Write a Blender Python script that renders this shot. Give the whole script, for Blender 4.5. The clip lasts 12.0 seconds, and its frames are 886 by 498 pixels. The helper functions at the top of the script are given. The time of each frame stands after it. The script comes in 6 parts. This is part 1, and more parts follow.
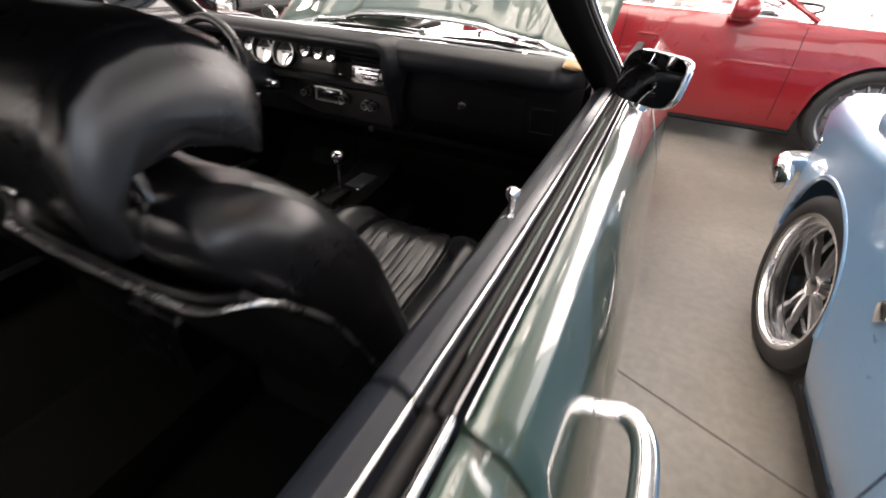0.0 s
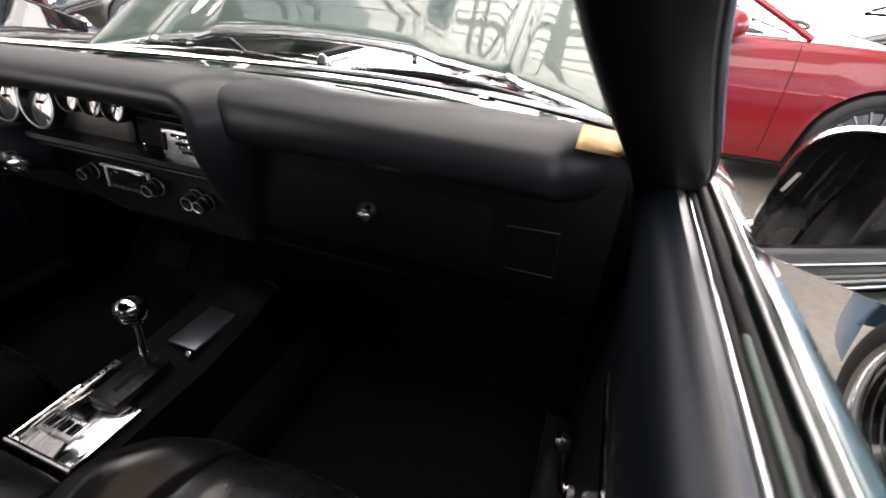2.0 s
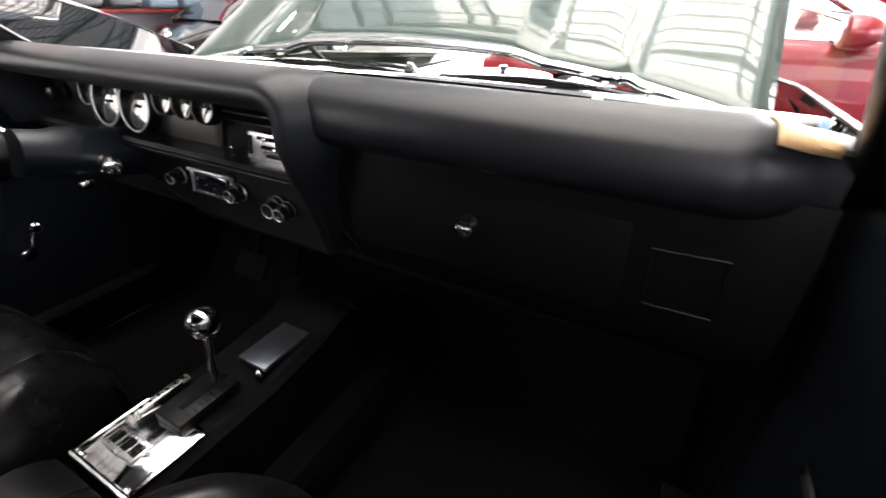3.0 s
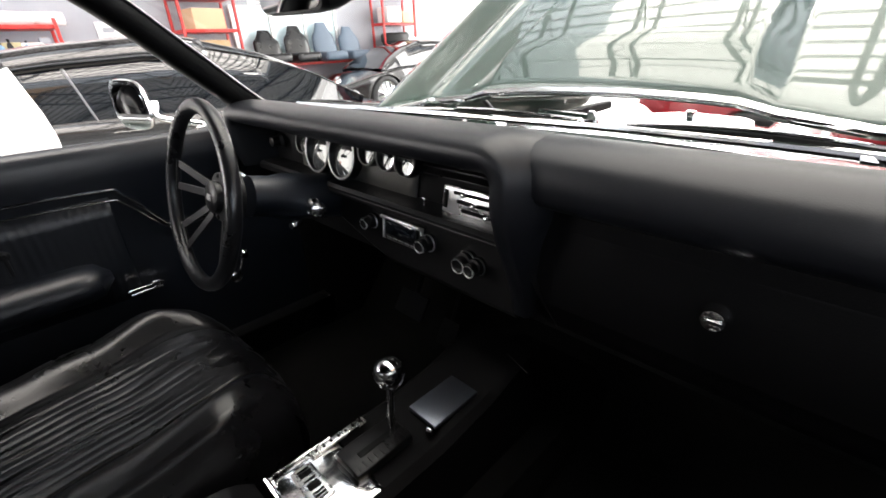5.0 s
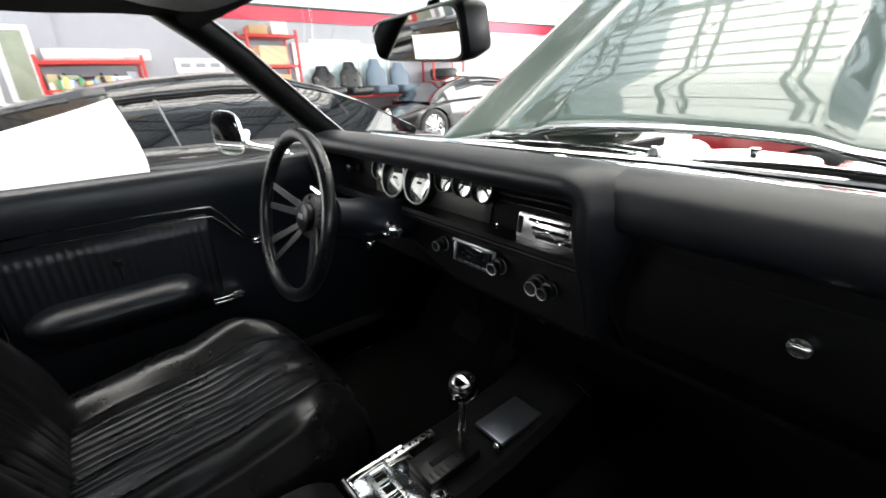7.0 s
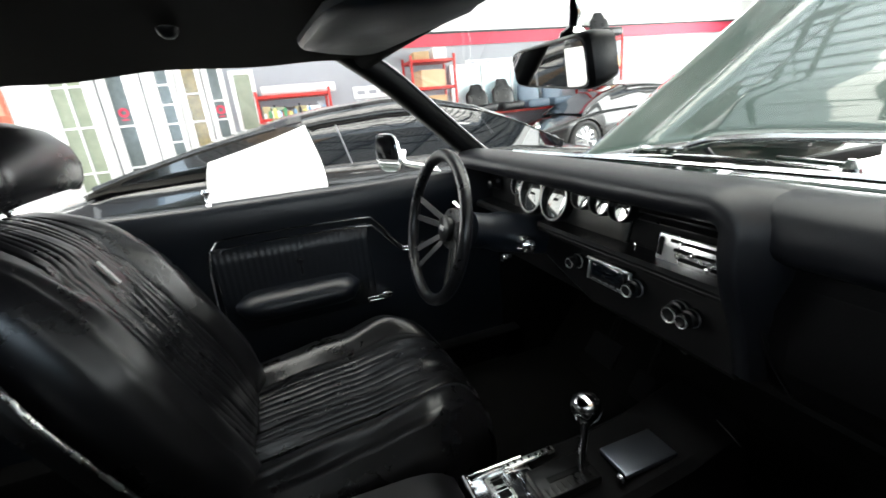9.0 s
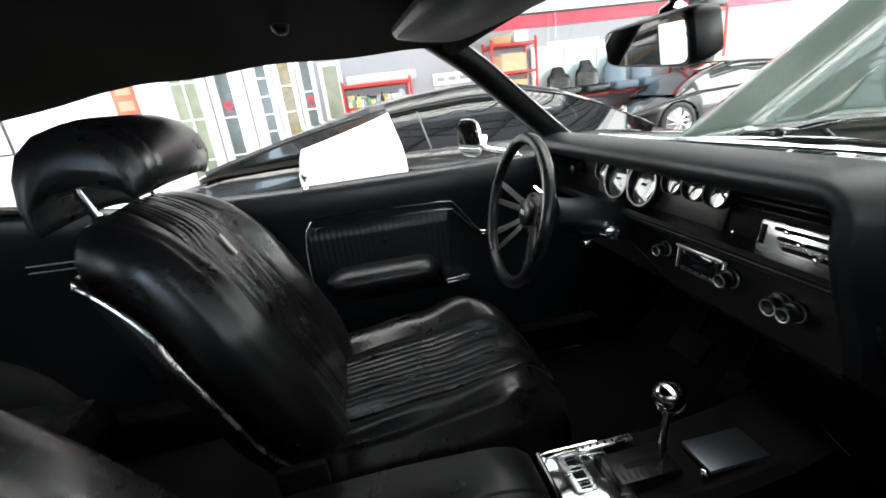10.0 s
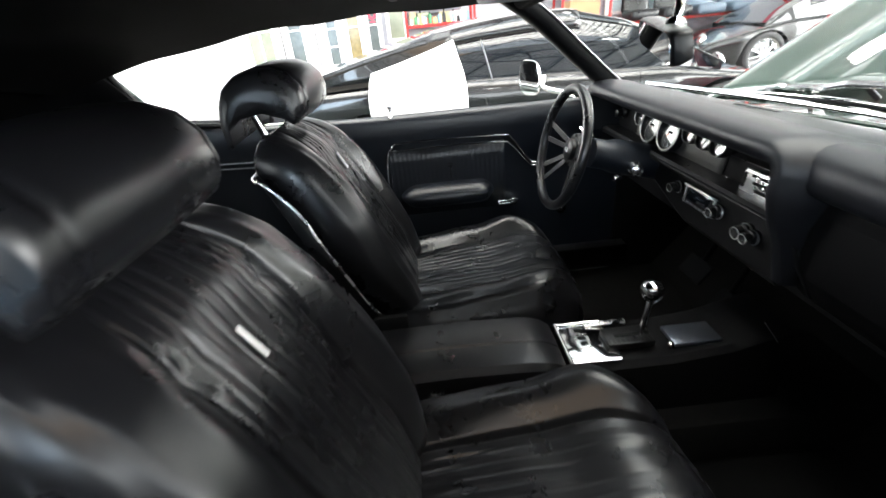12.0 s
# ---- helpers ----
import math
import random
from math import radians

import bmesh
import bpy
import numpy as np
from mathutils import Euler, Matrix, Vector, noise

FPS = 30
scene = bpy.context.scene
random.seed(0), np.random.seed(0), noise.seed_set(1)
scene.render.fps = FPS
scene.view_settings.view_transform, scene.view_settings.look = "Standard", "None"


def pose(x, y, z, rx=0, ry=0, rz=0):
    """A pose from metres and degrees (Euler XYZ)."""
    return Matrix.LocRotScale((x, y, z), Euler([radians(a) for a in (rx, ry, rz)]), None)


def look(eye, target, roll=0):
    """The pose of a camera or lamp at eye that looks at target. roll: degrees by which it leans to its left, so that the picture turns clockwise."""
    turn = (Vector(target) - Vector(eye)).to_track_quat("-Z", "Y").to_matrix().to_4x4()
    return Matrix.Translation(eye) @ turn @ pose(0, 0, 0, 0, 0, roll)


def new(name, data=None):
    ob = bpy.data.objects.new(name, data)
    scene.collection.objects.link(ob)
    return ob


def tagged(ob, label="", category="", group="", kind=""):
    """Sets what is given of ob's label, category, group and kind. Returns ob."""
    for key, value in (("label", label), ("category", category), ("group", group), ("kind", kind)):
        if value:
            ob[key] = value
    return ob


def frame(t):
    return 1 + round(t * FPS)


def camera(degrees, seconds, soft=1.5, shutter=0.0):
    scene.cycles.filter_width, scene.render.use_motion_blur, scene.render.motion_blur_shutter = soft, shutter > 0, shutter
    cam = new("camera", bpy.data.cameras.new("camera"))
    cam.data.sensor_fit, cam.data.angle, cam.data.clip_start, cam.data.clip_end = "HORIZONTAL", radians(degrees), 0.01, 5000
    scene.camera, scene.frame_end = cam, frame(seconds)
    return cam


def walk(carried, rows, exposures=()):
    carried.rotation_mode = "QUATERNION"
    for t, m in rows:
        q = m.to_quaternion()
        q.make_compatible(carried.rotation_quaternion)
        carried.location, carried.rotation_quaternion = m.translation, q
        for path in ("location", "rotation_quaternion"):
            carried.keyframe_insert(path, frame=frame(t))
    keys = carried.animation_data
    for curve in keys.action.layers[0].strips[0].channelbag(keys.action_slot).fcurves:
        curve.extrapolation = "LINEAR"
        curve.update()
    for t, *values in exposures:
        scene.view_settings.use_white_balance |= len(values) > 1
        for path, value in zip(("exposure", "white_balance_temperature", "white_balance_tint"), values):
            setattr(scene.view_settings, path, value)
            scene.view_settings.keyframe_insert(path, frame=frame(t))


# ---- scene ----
cam = camera(91.6, 12.0, 1.6, 0.5)
PATH = [
    (0, (0.865, -1.208, 1.236), (0.181, 0.28, 0.088), 2.4),
    (0.2, (0.835, -1.111, 1.225), (0.209, 0.417, 0.098), 4.2),
    (0.5, (0.8, -0.974, 1.218), (0.303, 0.622, 0.12), 7.1),
    (0.8, (0.783, -0.845, 1.219), (0.262, 0.753, 0.134), 5.4),
    (1, (0.775, -0.755, 1.22), (0.245, 0.845, 0.143), 5.3),
    (1.5, (0.712, -0.602, 1.187), (0.144, 0.989, 0.117), 3.0),
    (2, (0.652, -0.512, 1.152), (0.107, 1.081, 0.072), 2.7),
    (2.5, (0.608, -0.467, 1.117), (-0.082, 1.095, 0.075), 1.2),
    (3, (0.566, -0.452, 1.093), (-0.262, 1.07, 0.094), 0.4),
    (3.5, (0.524, -0.453, 1.098), (-0.479, 0.953, 0.089), 0.3),
    (5.5, (0.416, -0.488, 1.122), (-0.913, 0.765, 0.306), -2.9),
    (6, (0.397, -0.516, 1.129), (-0.875, 0.797, 0.317), -2.5),
    (6.5, (0.401, -0.538, 1.129), (-0.918, 0.743, 0.343), -2.2),
    (7, (0.433, -0.549, 1.124), (-1.023, 0.618, 0.403), -2.3),
    (9, (0.472, -0.548, 1.137), (-1.326, 0.068, 0.514), -5.7),
    (9.5, (0.481, -0.555, 1.141), (-1.371, -0.119, 0.524), -7.0),
    (10, (0.494, -0.57, 1.136), (-1.38, -0.289, 0.494), -7.2),
    (10.5, (0.507, -0.569, 1.132), (-1.376, -0.421, 0.475), -7.3),
    (11, (0.551, -0.568, 1.145), (-1.325, -0.526, 0.454), -7.8),
    (11.5, (0.627, -0.604, 1.175), (-1.191, -0.588, 0.341), -6.1),
    (12, (0.765, -0.633, 1.223), (-1.007, -0.606, 0.296), -5.7),
]
EXPOSURES = [(0.0, 0.36, 7250, 21), (0.8, 0.26, 7250, 21), (1.5, 0.06, 7150, 22), (2.0, 0.58, 6900, 20), (2.5, 0.7, 6800, 19), (3.5, 0.88, 6850, 17), (5.5, 0.48, 6750, 14), (9.0, 0.46, 6500, 7), (11.0, 0.60, 6500, 7), (12.0, 1.2, 6500, 9)]
walk(cam, [(t, look(eye, target, roll)) for t, eye, target, roll in PATH], EXPOSURES)

# ---- world and light ----
world = bpy.data.worlds.new("world")
scene.world = world
world.use_nodes = True
wn = world.node_tree.nodes
wn["Background"].inputs[0].default_value = (0.75, 0.85, 1.0, 1)
wn["Background"].inputs[1].default_value = 0.6


def area(name, place, target, sx, sy, watts, colour=(1, 1, 1)):
    data = bpy.data.lights.new(name, "AREA")
    data.shape, data.size, data.size_y, data.energy, data.color = "RECTANGLE", sx, sy, watts, colour
    ob = new(name, data)
    ob.matrix_world = look(place, target)
    return ob


area("front_opening_daylight", (6.2, 10.6, 2.6), (-1.0, 1.0, 0.9), 8.0, 4.2, 620, (1.0, 0.99, 0.97))
area("front_left_opening_daylight", (-3.4, 10.8, 2.4), (-3.0, 0.0, 0.9), 7.6, 4.2, 950, (1.0, 0.99, 0.98))
# Blue is set for the leather's sheen; this opening lies out of view.
area("side_opening_daylight", (11.6, -5.6, 2.4), (0.4, -0.6, 0.9), 4.6, 4.0, 230, (0.52, 0.75, 1.0))
# Fill lamp added at an unseen rear-left opening, for sheen on the seats.
area("rear_left_fill", (-4.8, -7.8, 2.4), (-2.5, 0.0, 0.9), 5.5, 4.0, 420, (1.0, 0.99, 0.97))


# ---- materials ----
def material(name, colour, rough=0.5, metal=0.0, coat=0.0, grain=0.0, grain_scale=300.0, wear=0.0, wear_scale=6.0, rough_var=0.0, spec=0.5, emit=0.0):
    m = bpy.data.materials.new(name)
    m.use_nodes = True
    nt = m.node_tree
    b = nt.nodes["Principled BSDF"]
    b.inputs["Base Color"].default_value = (*colour, 1)
    b.inputs["Roughness"].default_value = rough
    b.inputs["Metallic"].default_value = metal
    b.inputs["Coat Weight"].default_value = coat
    b.inputs["Coat Roughness"].default_value = 0.03
    b.inputs["Specular IOR Level"].default_value = spec
    if emit:
        b.inputs["Emission Color"].default_value = (*colour, 1)
        b.inputs["Emission Strength"].default_value = emit
    coords = nt.nodes.new("ShaderNodeTexCoord")
    if wear or rough_var:
        n = nt.nodes.new("ShaderNodeTexNoise")
        n.inputs["Scale"].default_value = wear_scale
        n.inputs["Detail"].default_value = 8
        n.inputs["Roughness"].default_value = 0.65
        nt.links.new(coords.outputs["Object"], n.inputs["Vector"])
        if wear:
            mix = nt.nodes.new("ShaderNodeMix")
            mix.data_type = "RGBA"
            mix.inputs["A"].default_value = (*[c * (1 - wear) for c in colour], 1)
            mix.inputs["B"].default_value = (*[min(1, c * (1 + wear)) for c in colour], 1)
            nt.links.new(n.outputs["Fac"], mix.inputs["Factor"])
            nt.links.new(mix.outputs["Result"], b.inputs["Base Color"])
        if rough_var:
            r = nt.nodes.new("ShaderNodeMapRange")
            r.inputs["From Min"].default_value, r.inputs["From Max"].default_value = 0.3, 0.7
            r.inputs["To Min"].default_value, r.inputs["To Max"].default_value = max(0.02, rough - rough_var), min(1, rough + rough_var)
            nt.links.new(n.outputs["Fac"], r.inputs["Value"])
            nt.links.new(r.outputs["Result"], b.inputs["Roughness"])
    if grain:
        g = nt.nodes.new("ShaderNodeTexNoise")
        g.inputs["Scale"].default_value = grain_scale
        g.inputs["Detail"].default_value = 4
        nt.links.new(coords.outputs["Object"], g.inputs["Vector"])
        bump = nt.nodes.new("ShaderNodeBump")
        bump.inputs["Strength"].default_value = grain
        bump.inputs["Distance"].default_value = 0.002
        nt.links.new(g.outputs["Fac"], bump.inputs["Height"])
        nt.links.new(bump.outputs["Normal"], b.inputs["Normal"])
    return m


def leather_material(name, colour, rough):
    """Hide: soft wrinkles over a broad unevenness."""
    m = material(name, colour, rough, wear=0.25, wear_scale=9, rough_var=0.05, spec=0.5)
    nt = m.node_tree
    coords = nt.nodes["Texture Coordinate"]
    v, w = nt.nodes.new("ShaderNodeTexNoise"), nt.nodes.new("ShaderNodeTexNoise")
    v.inputs["Scale"].default_value, v.inputs["Detail"].default_value, v.inputs["Distortion"].default_value = 34, 3, 1.2
    w.inputs["Scale"].default_value, w.inputs["Detail"].default_value, w.inputs["Distortion"].default_value = 9, 2, 0.6
    nt.links.new(coords.outputs["Object"], v.inputs["Vector"])
    nt.links.new(coords.outputs["Object"], w.inputs["Vector"])
    b1, b2 = nt.nodes.new("ShaderNodeBump"), nt.nodes.new("ShaderNodeBump")
    b1.inputs["Strength"].default_value, b1.inputs["Distance"].default_value = 0.09, 0.006
    b2.inputs["Strength"].default_value, b2.inputs["Distance"].default_value = 0.07, 0.0022
    nt.links.new(w.outputs["Fac"], b1.inputs["Height"])
    nt.links.new(v.outputs["Fac"], b2.inputs["Height"])
    nt.links.new(b1.outputs["Normal"], b2.inputs["Normal"])
    nt.links.new(b2.outputs["Normal"], nt.nodes["Principled BSDF"].inputs["Normal"])
    return m


def glass_material(name, tint, gloss=1.0):
    """A thin pane: clear, with a mirror film that grows at grazing angles."""
    m = bpy.data.materials.new(name)
    m.use_nodes = True
    nt = m.node_tree
    nt.nodes.clear()
    out, mix = nt.nodes.new("ShaderNodeOutputMaterial"), nt.nodes.new("ShaderNodeMixShader")
    tr, gl, fr = nt.nodes.new("ShaderNodeBsdfTransparent"), nt.nodes.new("ShaderNodeBsdfGlossy"), nt.nodes.new("ShaderNodeLayerWeight")
    tr.inputs[0].default_value = (*tint, 1)
    gl.inputs["Roughness"].default_value = 0.01
    gl.inputs["Color"].default_value = (gloss, gloss, gloss, 1)
    power, scale = nt.nodes.new("ShaderNodeMath"), nt.nodes.new("ShaderNodeMath")
    power.operation, scale.operation = "POWER", "MULTIPLY_ADD"
    power.inputs[1].default_value = 4.0
    scale.inputs[1].default_value, scale.inputs[2].default_value = 0.6, 0.05
    nt.links.new(fr.outputs["Facing"], power.inputs[0])
    nt.links.new(power.outputs[0], scale.inputs[0])
    nt.links.new(scale.outputs[0], mix.inputs[0])
    nt.links.new(tr.outputs[0], mix.inputs[1])
    nt.links.new(gl.outputs[0], mix.inputs[2])
    nt.links.new(mix.outputs[0], out.inputs[0])
    return m


def concrete_material():
    m = material("sealed_concrete", (0.30, 0.285, 0.265), 0.42, grain=0.25, grain_scale=140, rough_var=0.14, wear_scale=2.2)
    nt = m.node_tree
    coords, b = nt.nodes["Texture Coordinate"], nt.nodes["Principled BSDF"]
    a, c = nt.nodes.new("ShaderNodeTexNoise"), nt.nodes.new("ShaderNodeTexNoise")
    a.inputs["Scale"].default_value, a.inputs["Detail"].default_value = 1.3, 10
    c.inputs["Scale"].default_value, c.inputs["Detail"].default_value = 26, 8
    ra, rc = nt.nodes.new("ShaderNodeValToRGB"), nt.nodes.new("ShaderNodeValToRGB")
    ra.color_ramp.elements[0].position, ra.color_ramp.elements[0].color = 0.3, (0.106, 0.099, 0.086, 1)
    ra.color_ramp.elements[1].position, ra.color_ramp.elements[1].color = 0.7, (0.192, 0.181, 0.160, 1)
    rc.color_ramp.elements[0].position, rc.color_ramp.elements[0].color = 0.35, (0.86, 0.86, 0.86, 1)
    rc.color_ramp.elements[1].position, rc.color_ramp.elements[1].color = 0.65, (1.05, 1.05, 1.05, 1)
    mul = nt.nodes.new("ShaderNodeMix")
    mul.data_type, mul.blend_type = "RGBA", "MULTIPLY"
    mul.inputs["Factor"].default_value = 1
    for n, r in ((a, ra), (c, rc)):
        nt.links.new(coords.outputs["Object"], n.inputs["Vector"])
        nt.links.new(n.outputs["Fac"], r.inputs["Fac"])
    nt.links.new(ra.outputs[0], mul.inputs["A"])
    nt.links.new(rc.outputs[0], mul.inputs["B"])
    nt.links.new(mul.outputs["Result"], b.inputs["Base Color"])
    return m


LEATHER = leather_material("black_leather", (0.0075, 0.0076, 0.0090), 0.29)
VINYL = material("black_vinyl", (0.0064, 0.0071, 0.0096), 0.40, spec=0.39, grain=0.10, grain_scale=800, wear=0.2, rough_var=0.04)
DOOR_VINYL = material("door_vinyl", (0.0046, 0.0072, 0.0125), 0.38, spec=0.66, grain=0.08, grain_scale=380, wear=0.2, rough_var=0.06)
PLASTIC = material("black_plastic", (0.007, 0.007, 0.0075), 0.33, spec=0.32, grain=0.12, grain_scale=500, rough_var=0.07, wear_scale=30)
MATT = material("matt_black", (0.004, 0.004, 0.0045), 0.8, grain=0.2, wear=0.3, spec=0.25)
GLOVE = material("glove_box_plastic", (0.003, 0.003, 0.0035), 0.6, grain=0.15, grain_scale=450, wear=0.2, spec=0.12)
CARPET = material("black_carpet", (0.005, 0.005, 0.005), 0.95, grain=0.9, grain_scale=700, wear=0.35, wear_scale=40, spec=0.1)
HEADLINING = material("black_headlining", (0.0014, 0.0014, 0.0016), 0.8, grain=0.3, grain_scale=500, wear=0.3, spec=0.06)
RUBBER = material("black_rubber", (0.006, 0.006, 0.0065), 0.6, spec=0.3, grain=0.2, grain_scale=250, wear=0.25, wear_scale=20)
TYRE = material("tyre_rubber", (0.014, 0.014, 0.015), 0.6, grain=0.3, grain_scale=120, wear=0.3, wear_scale=12)
CHROME = material("chrome", (0.82, 0.82, 0.83), 0.09, 1.0, rough_var=0.05, wear_scale=18)
SATIN = material("satin_steel", (0.40, 0.40, 0.41), 0.36, 1.0, grain=0.08, grain_scale=600, rough_var=0.08, wear_scale=25)
DARK_METAL = material("dark_spoke_metal", (0.034, 0.034, 0.035), 0.45, 1.0, rough_var=0.08, wear_scale=25)
PILLAR_BLACK = material("pillar_trim_black", (0.004, 0.004, 0.0045), 0.40, spec=0.15, grain=0.06, grain_scale=400, rough_var=0.06)
BRUSHED = material("brushed_bright_metal", (0.74, 0.74, 0.74), 0.27, 1.0, rough_var=0.06, wear_scale=25)
BRIGHT_TRIM = material("bright_trim", (0.88, 0.88, 0.87), 0.42, 1.0, rough_var=0.05, wear_scale=30)
GUN = material("panel_grey", (0.13, 0.125, 0.115), 0.42, 0.35, grain=0.1, grain_scale=500, rough_var=0.06)
GREEN = material("green_metallic_paint", (0.021, 0.045, 0.034), 0.34, 0.18, 1.0, wear=0.06, wear_scale=4, rough_var=0.03)
GREEN.node_tree.nodes["Principled BSDF"].inputs["Coat IOR"].default_value = 1.62
RED_PAINT = material("red_paint", (0.25, 0.006, 0.012), 0.3, 0.15, 1.0, wear=0.08, wear_scale=3, rough_var=0.04)
BLUE_PAINT = material("light_blue_paint", (0.17, 0.32, 0.50), 0.3, 0.1, 1.0, wear=0.06, wear_scale=3, rough_var=0.04)
BLACK_PAINT = material("black_paint", (0.008, 0.008, 0.009), 0.2, 0.0, 1.0, wear=0.2, wear_scale=3, rough_var=0.04)
WHITE_PAINT = material("white_paint", (0.80, 0.80, 0.79), 0.35, 0.0, 0.6, wear=0.03, wear_scale=5)
ALLOY = material("polished_alloy", (0.72, 0.72, 0.73), 0.16, 1.0, rough_var=0.06, wear_scale=20)
GREY_ALLOY = material("grey_alloy", (0.24, 0.24, 0.25), 0.35, 0.9, rough_var=0.06, wear_scale=20)
GAUGE_GLASS = material("gauge_lens", (0.36, 0.36, 0.345), 0.04, 0.85, 1.0, wear=0.1, wear_scale=40)
MIRROR = material("mirror_silver", (0.62, 0.62, 0.61), 0.015, 1.0, wear=0.02, wear_scale=10)
CLEAR = glass_material("clear_glass", (0.93, 0.95, 0.94), 0.85)
SMOKE = material("tinted_glass", (0.006, 0.008, 0.011), 0.04, 0.0, 1.0, wear=0.2, wear_scale=3)
RING_METAL = material("dull_ring_metal", (0.27, 0.27, 0.26), 0.40, 1.0, rough_var=0.05, wear_scale=25)
TRAY_METAL = material("blued_tray_metal", (0.20, 0.22, 0.26), 0.32, 0.9)
GLASS_EDGE = material("ground_glass_edge", (0.06, 0.085, 0.075), 0.3, wear=0.2, wear_scale=20)
CONCRETE = concrete_material()
GREY_WALL = material("grey_wall_paint", (0.33, 0.34, 0.37), 0.6, grain=0.2, grain_scale=60, wear=0.12, wear_scale=1.5)
WHITE_WALL = material("white_wall_paint", (0.80, 0.80, 0.79), 0.6, grain=0.2, grain_scale=60, wear=0.06, wear_scale=1.5)
RED_BAND = material("red_wall_band", (0.55, 0.03, 0.07), 0.5, grain=0.15, grain_scale=60, wear=0.1, wear_scale=2)
RED_STEEL = material("red_rack_steel", (0.50, 0.025, 0.02), 0.42, grain=0.1, wear=0.2, wear_scale=8)
STEEL = material("dark_truss_steel", (0.03, 0.033, 0.036), 0.5, 0.2, wear=0.25, wear_scale=3)
BROWN_RED = material("red_brown_print", (0.42, 0.12, 0.07), 0.6, wear=0.5, wear_scale=9)
CARD = material("carton_board", (0.45, 0.30, 0.16), 0.8, grain=0.3, wear=0.15)
BLUE_LEATHER = leather_material("blue_grey_leather", (0.10, 0.14, 0.19), 0.45)
TAN = material("tan_tape_and_sheen", (0.42, 0.27, 0.13), 0.45, grain=0.3, grain_scale=400, wear=0.15, wear_scale=20)


def emitter(name, colour, strength):
    m = bpy.data.materials.new(name)
    m.use_nodes = True
    nt = m.node_tree
    nt.nodes.clear()
    out, em = nt.nodes.new("ShaderNodeOutputMaterial"), nt.nodes.new("ShaderNodeEmission")
    em.inputs[0].default_value, em.inputs[1].default_value = (*colour, 1), strength
    nt.links.new(em.outputs[0], out.inputs[0])
    return m


ROOF_SHEET = material("white_roof_sheet", (0.62, 0.62, 0.60), 0.5, wear=0.12, wear_scale=1.5)
SKYLIGHT = emitter("translucent_roof_sheet", (1.0, 0.985, 0.93), 7.2)
# Weak bluish emission, set by the reflections on bonnet and leather.
DIM_SKYLIGHT = emitter("dim_roof_sheet", (0.84, 0.93, 1.0), 2.3)
# Warm emission added overhead for the tan sheen on pad and seats.
AMBER_SKYLIGHT = emitter("amber_roof_sheet", (1.0, 0.70, 0.44), 1.4)
# Grey put on the rib flanks for shade the glowing sheets cannot show.
RIB_SHADE = material("rib_flank_shade", (0.16, 0.165, 0.17), 0.5, wear=0.2, wear_scale=2)
LAMP_GLOW = emitter("lamp_glow", (1.0, 0.98, 0.93), 22.0)
DAYLIGHT = emitter("daylight_outside", (0.91, 0.965, 1.0), 3.0)


# ---- builders ----
def part(name, bm, mat, parent=None, label="", smooth=True):
    me = bpy.data.meshes.new(name)
    bmesh.ops.recalc_face_normals(bm, faces=bm.faces)
    bm.to_mesh(me)
    bm.free()
    if smooth:
        me.shade_smooth()
        if smooth != "soft":
            me.set_sharp_from_angle(angle=radians(38))
    me.materials.append(mat)
    ob = new(name, me)
    if parent is not None:
        ob.parent = parent
    if label:
        tagged(ob, label)
    return ob


def root(name, place, label, category, group="", kind=""):
    ob = new(name)
    ob.location = place
    ob.empty_display_size = 0.1
    return tagged(ob, label, category, group, kind)


def B():
    return bmesh.new()


def rbox(bm, c, s, r=0.006, seg=2, rot=None):
    got = bmesh.ops.create_cube(bm, size=1)["verts"]
    for v in got:
        v.co = Vector((v.co.x * s[0], v.co.y * s[1], v.co.z * s[2]))
    if r:
        edges = list({e for v in got for e in v.link_edges})
        res = bmesh.ops.bevel(bm, geom=edges, offset=min(r, min(s) * 0.49), segments=seg, profile=0.5, affect="EDGES")
        got = list({v for f in res["faces"] for v in f.verts} | {v for v in got if v.is_valid})
    m = Matrix.Translation(c) @ (rot or Matrix())
    for v in got:
        v.co = m @ v.co
    return bm


def grid(bm, rows, close_u=False, close_v=False):
    vs = [[bm.verts.new(p) for p in row] for row in rows]
    nr, nc = len(vs), len(vs[0])
    for a in range(nr - (0 if close_v else 1)):
        for b in range(nc - (0 if close_u else 1)):
            q = (vs[a][b], vs[a][(b + 1) % nc], vs[(a + 1) % nr][(b + 1) % nc], vs[(a + 1) % nr][b])
            try:
                bm.faces.new(q)
            except ValueError:
                pass
    return vs


def loft(bm, rings, cap=True):
    vs = grid(bm, rings, close_u=True)
    if cap:
        for ring in (vs[0], vs[-1]):
            try:
                bm.faces.new(ring)
            except ValueError:
                pass
    return bm


def basis(axis):
    a = Vector(axis).normalized()
    u = a.cross(Vector((0, 0, 1)) if abs(a.z) < 0.9 else Vector((1, 0, 0))).normalized()
    return a, u, a.cross(u)


def lathe(bm, prof, c, axis, n=32, cap=False):
    """prof: (radius, distance along axis)."""
    a, u, w = basis(axis)
    c = Vector(c)
    rings = [[c + a * h + (u * math.cos(2 * math.pi * k / n) + w * math.sin(2 * math.pi * k / n)) * max(r, 1e-4) for k in range(n)] for r, h in prof]
    loft(bm, rings, cap)
    return bm


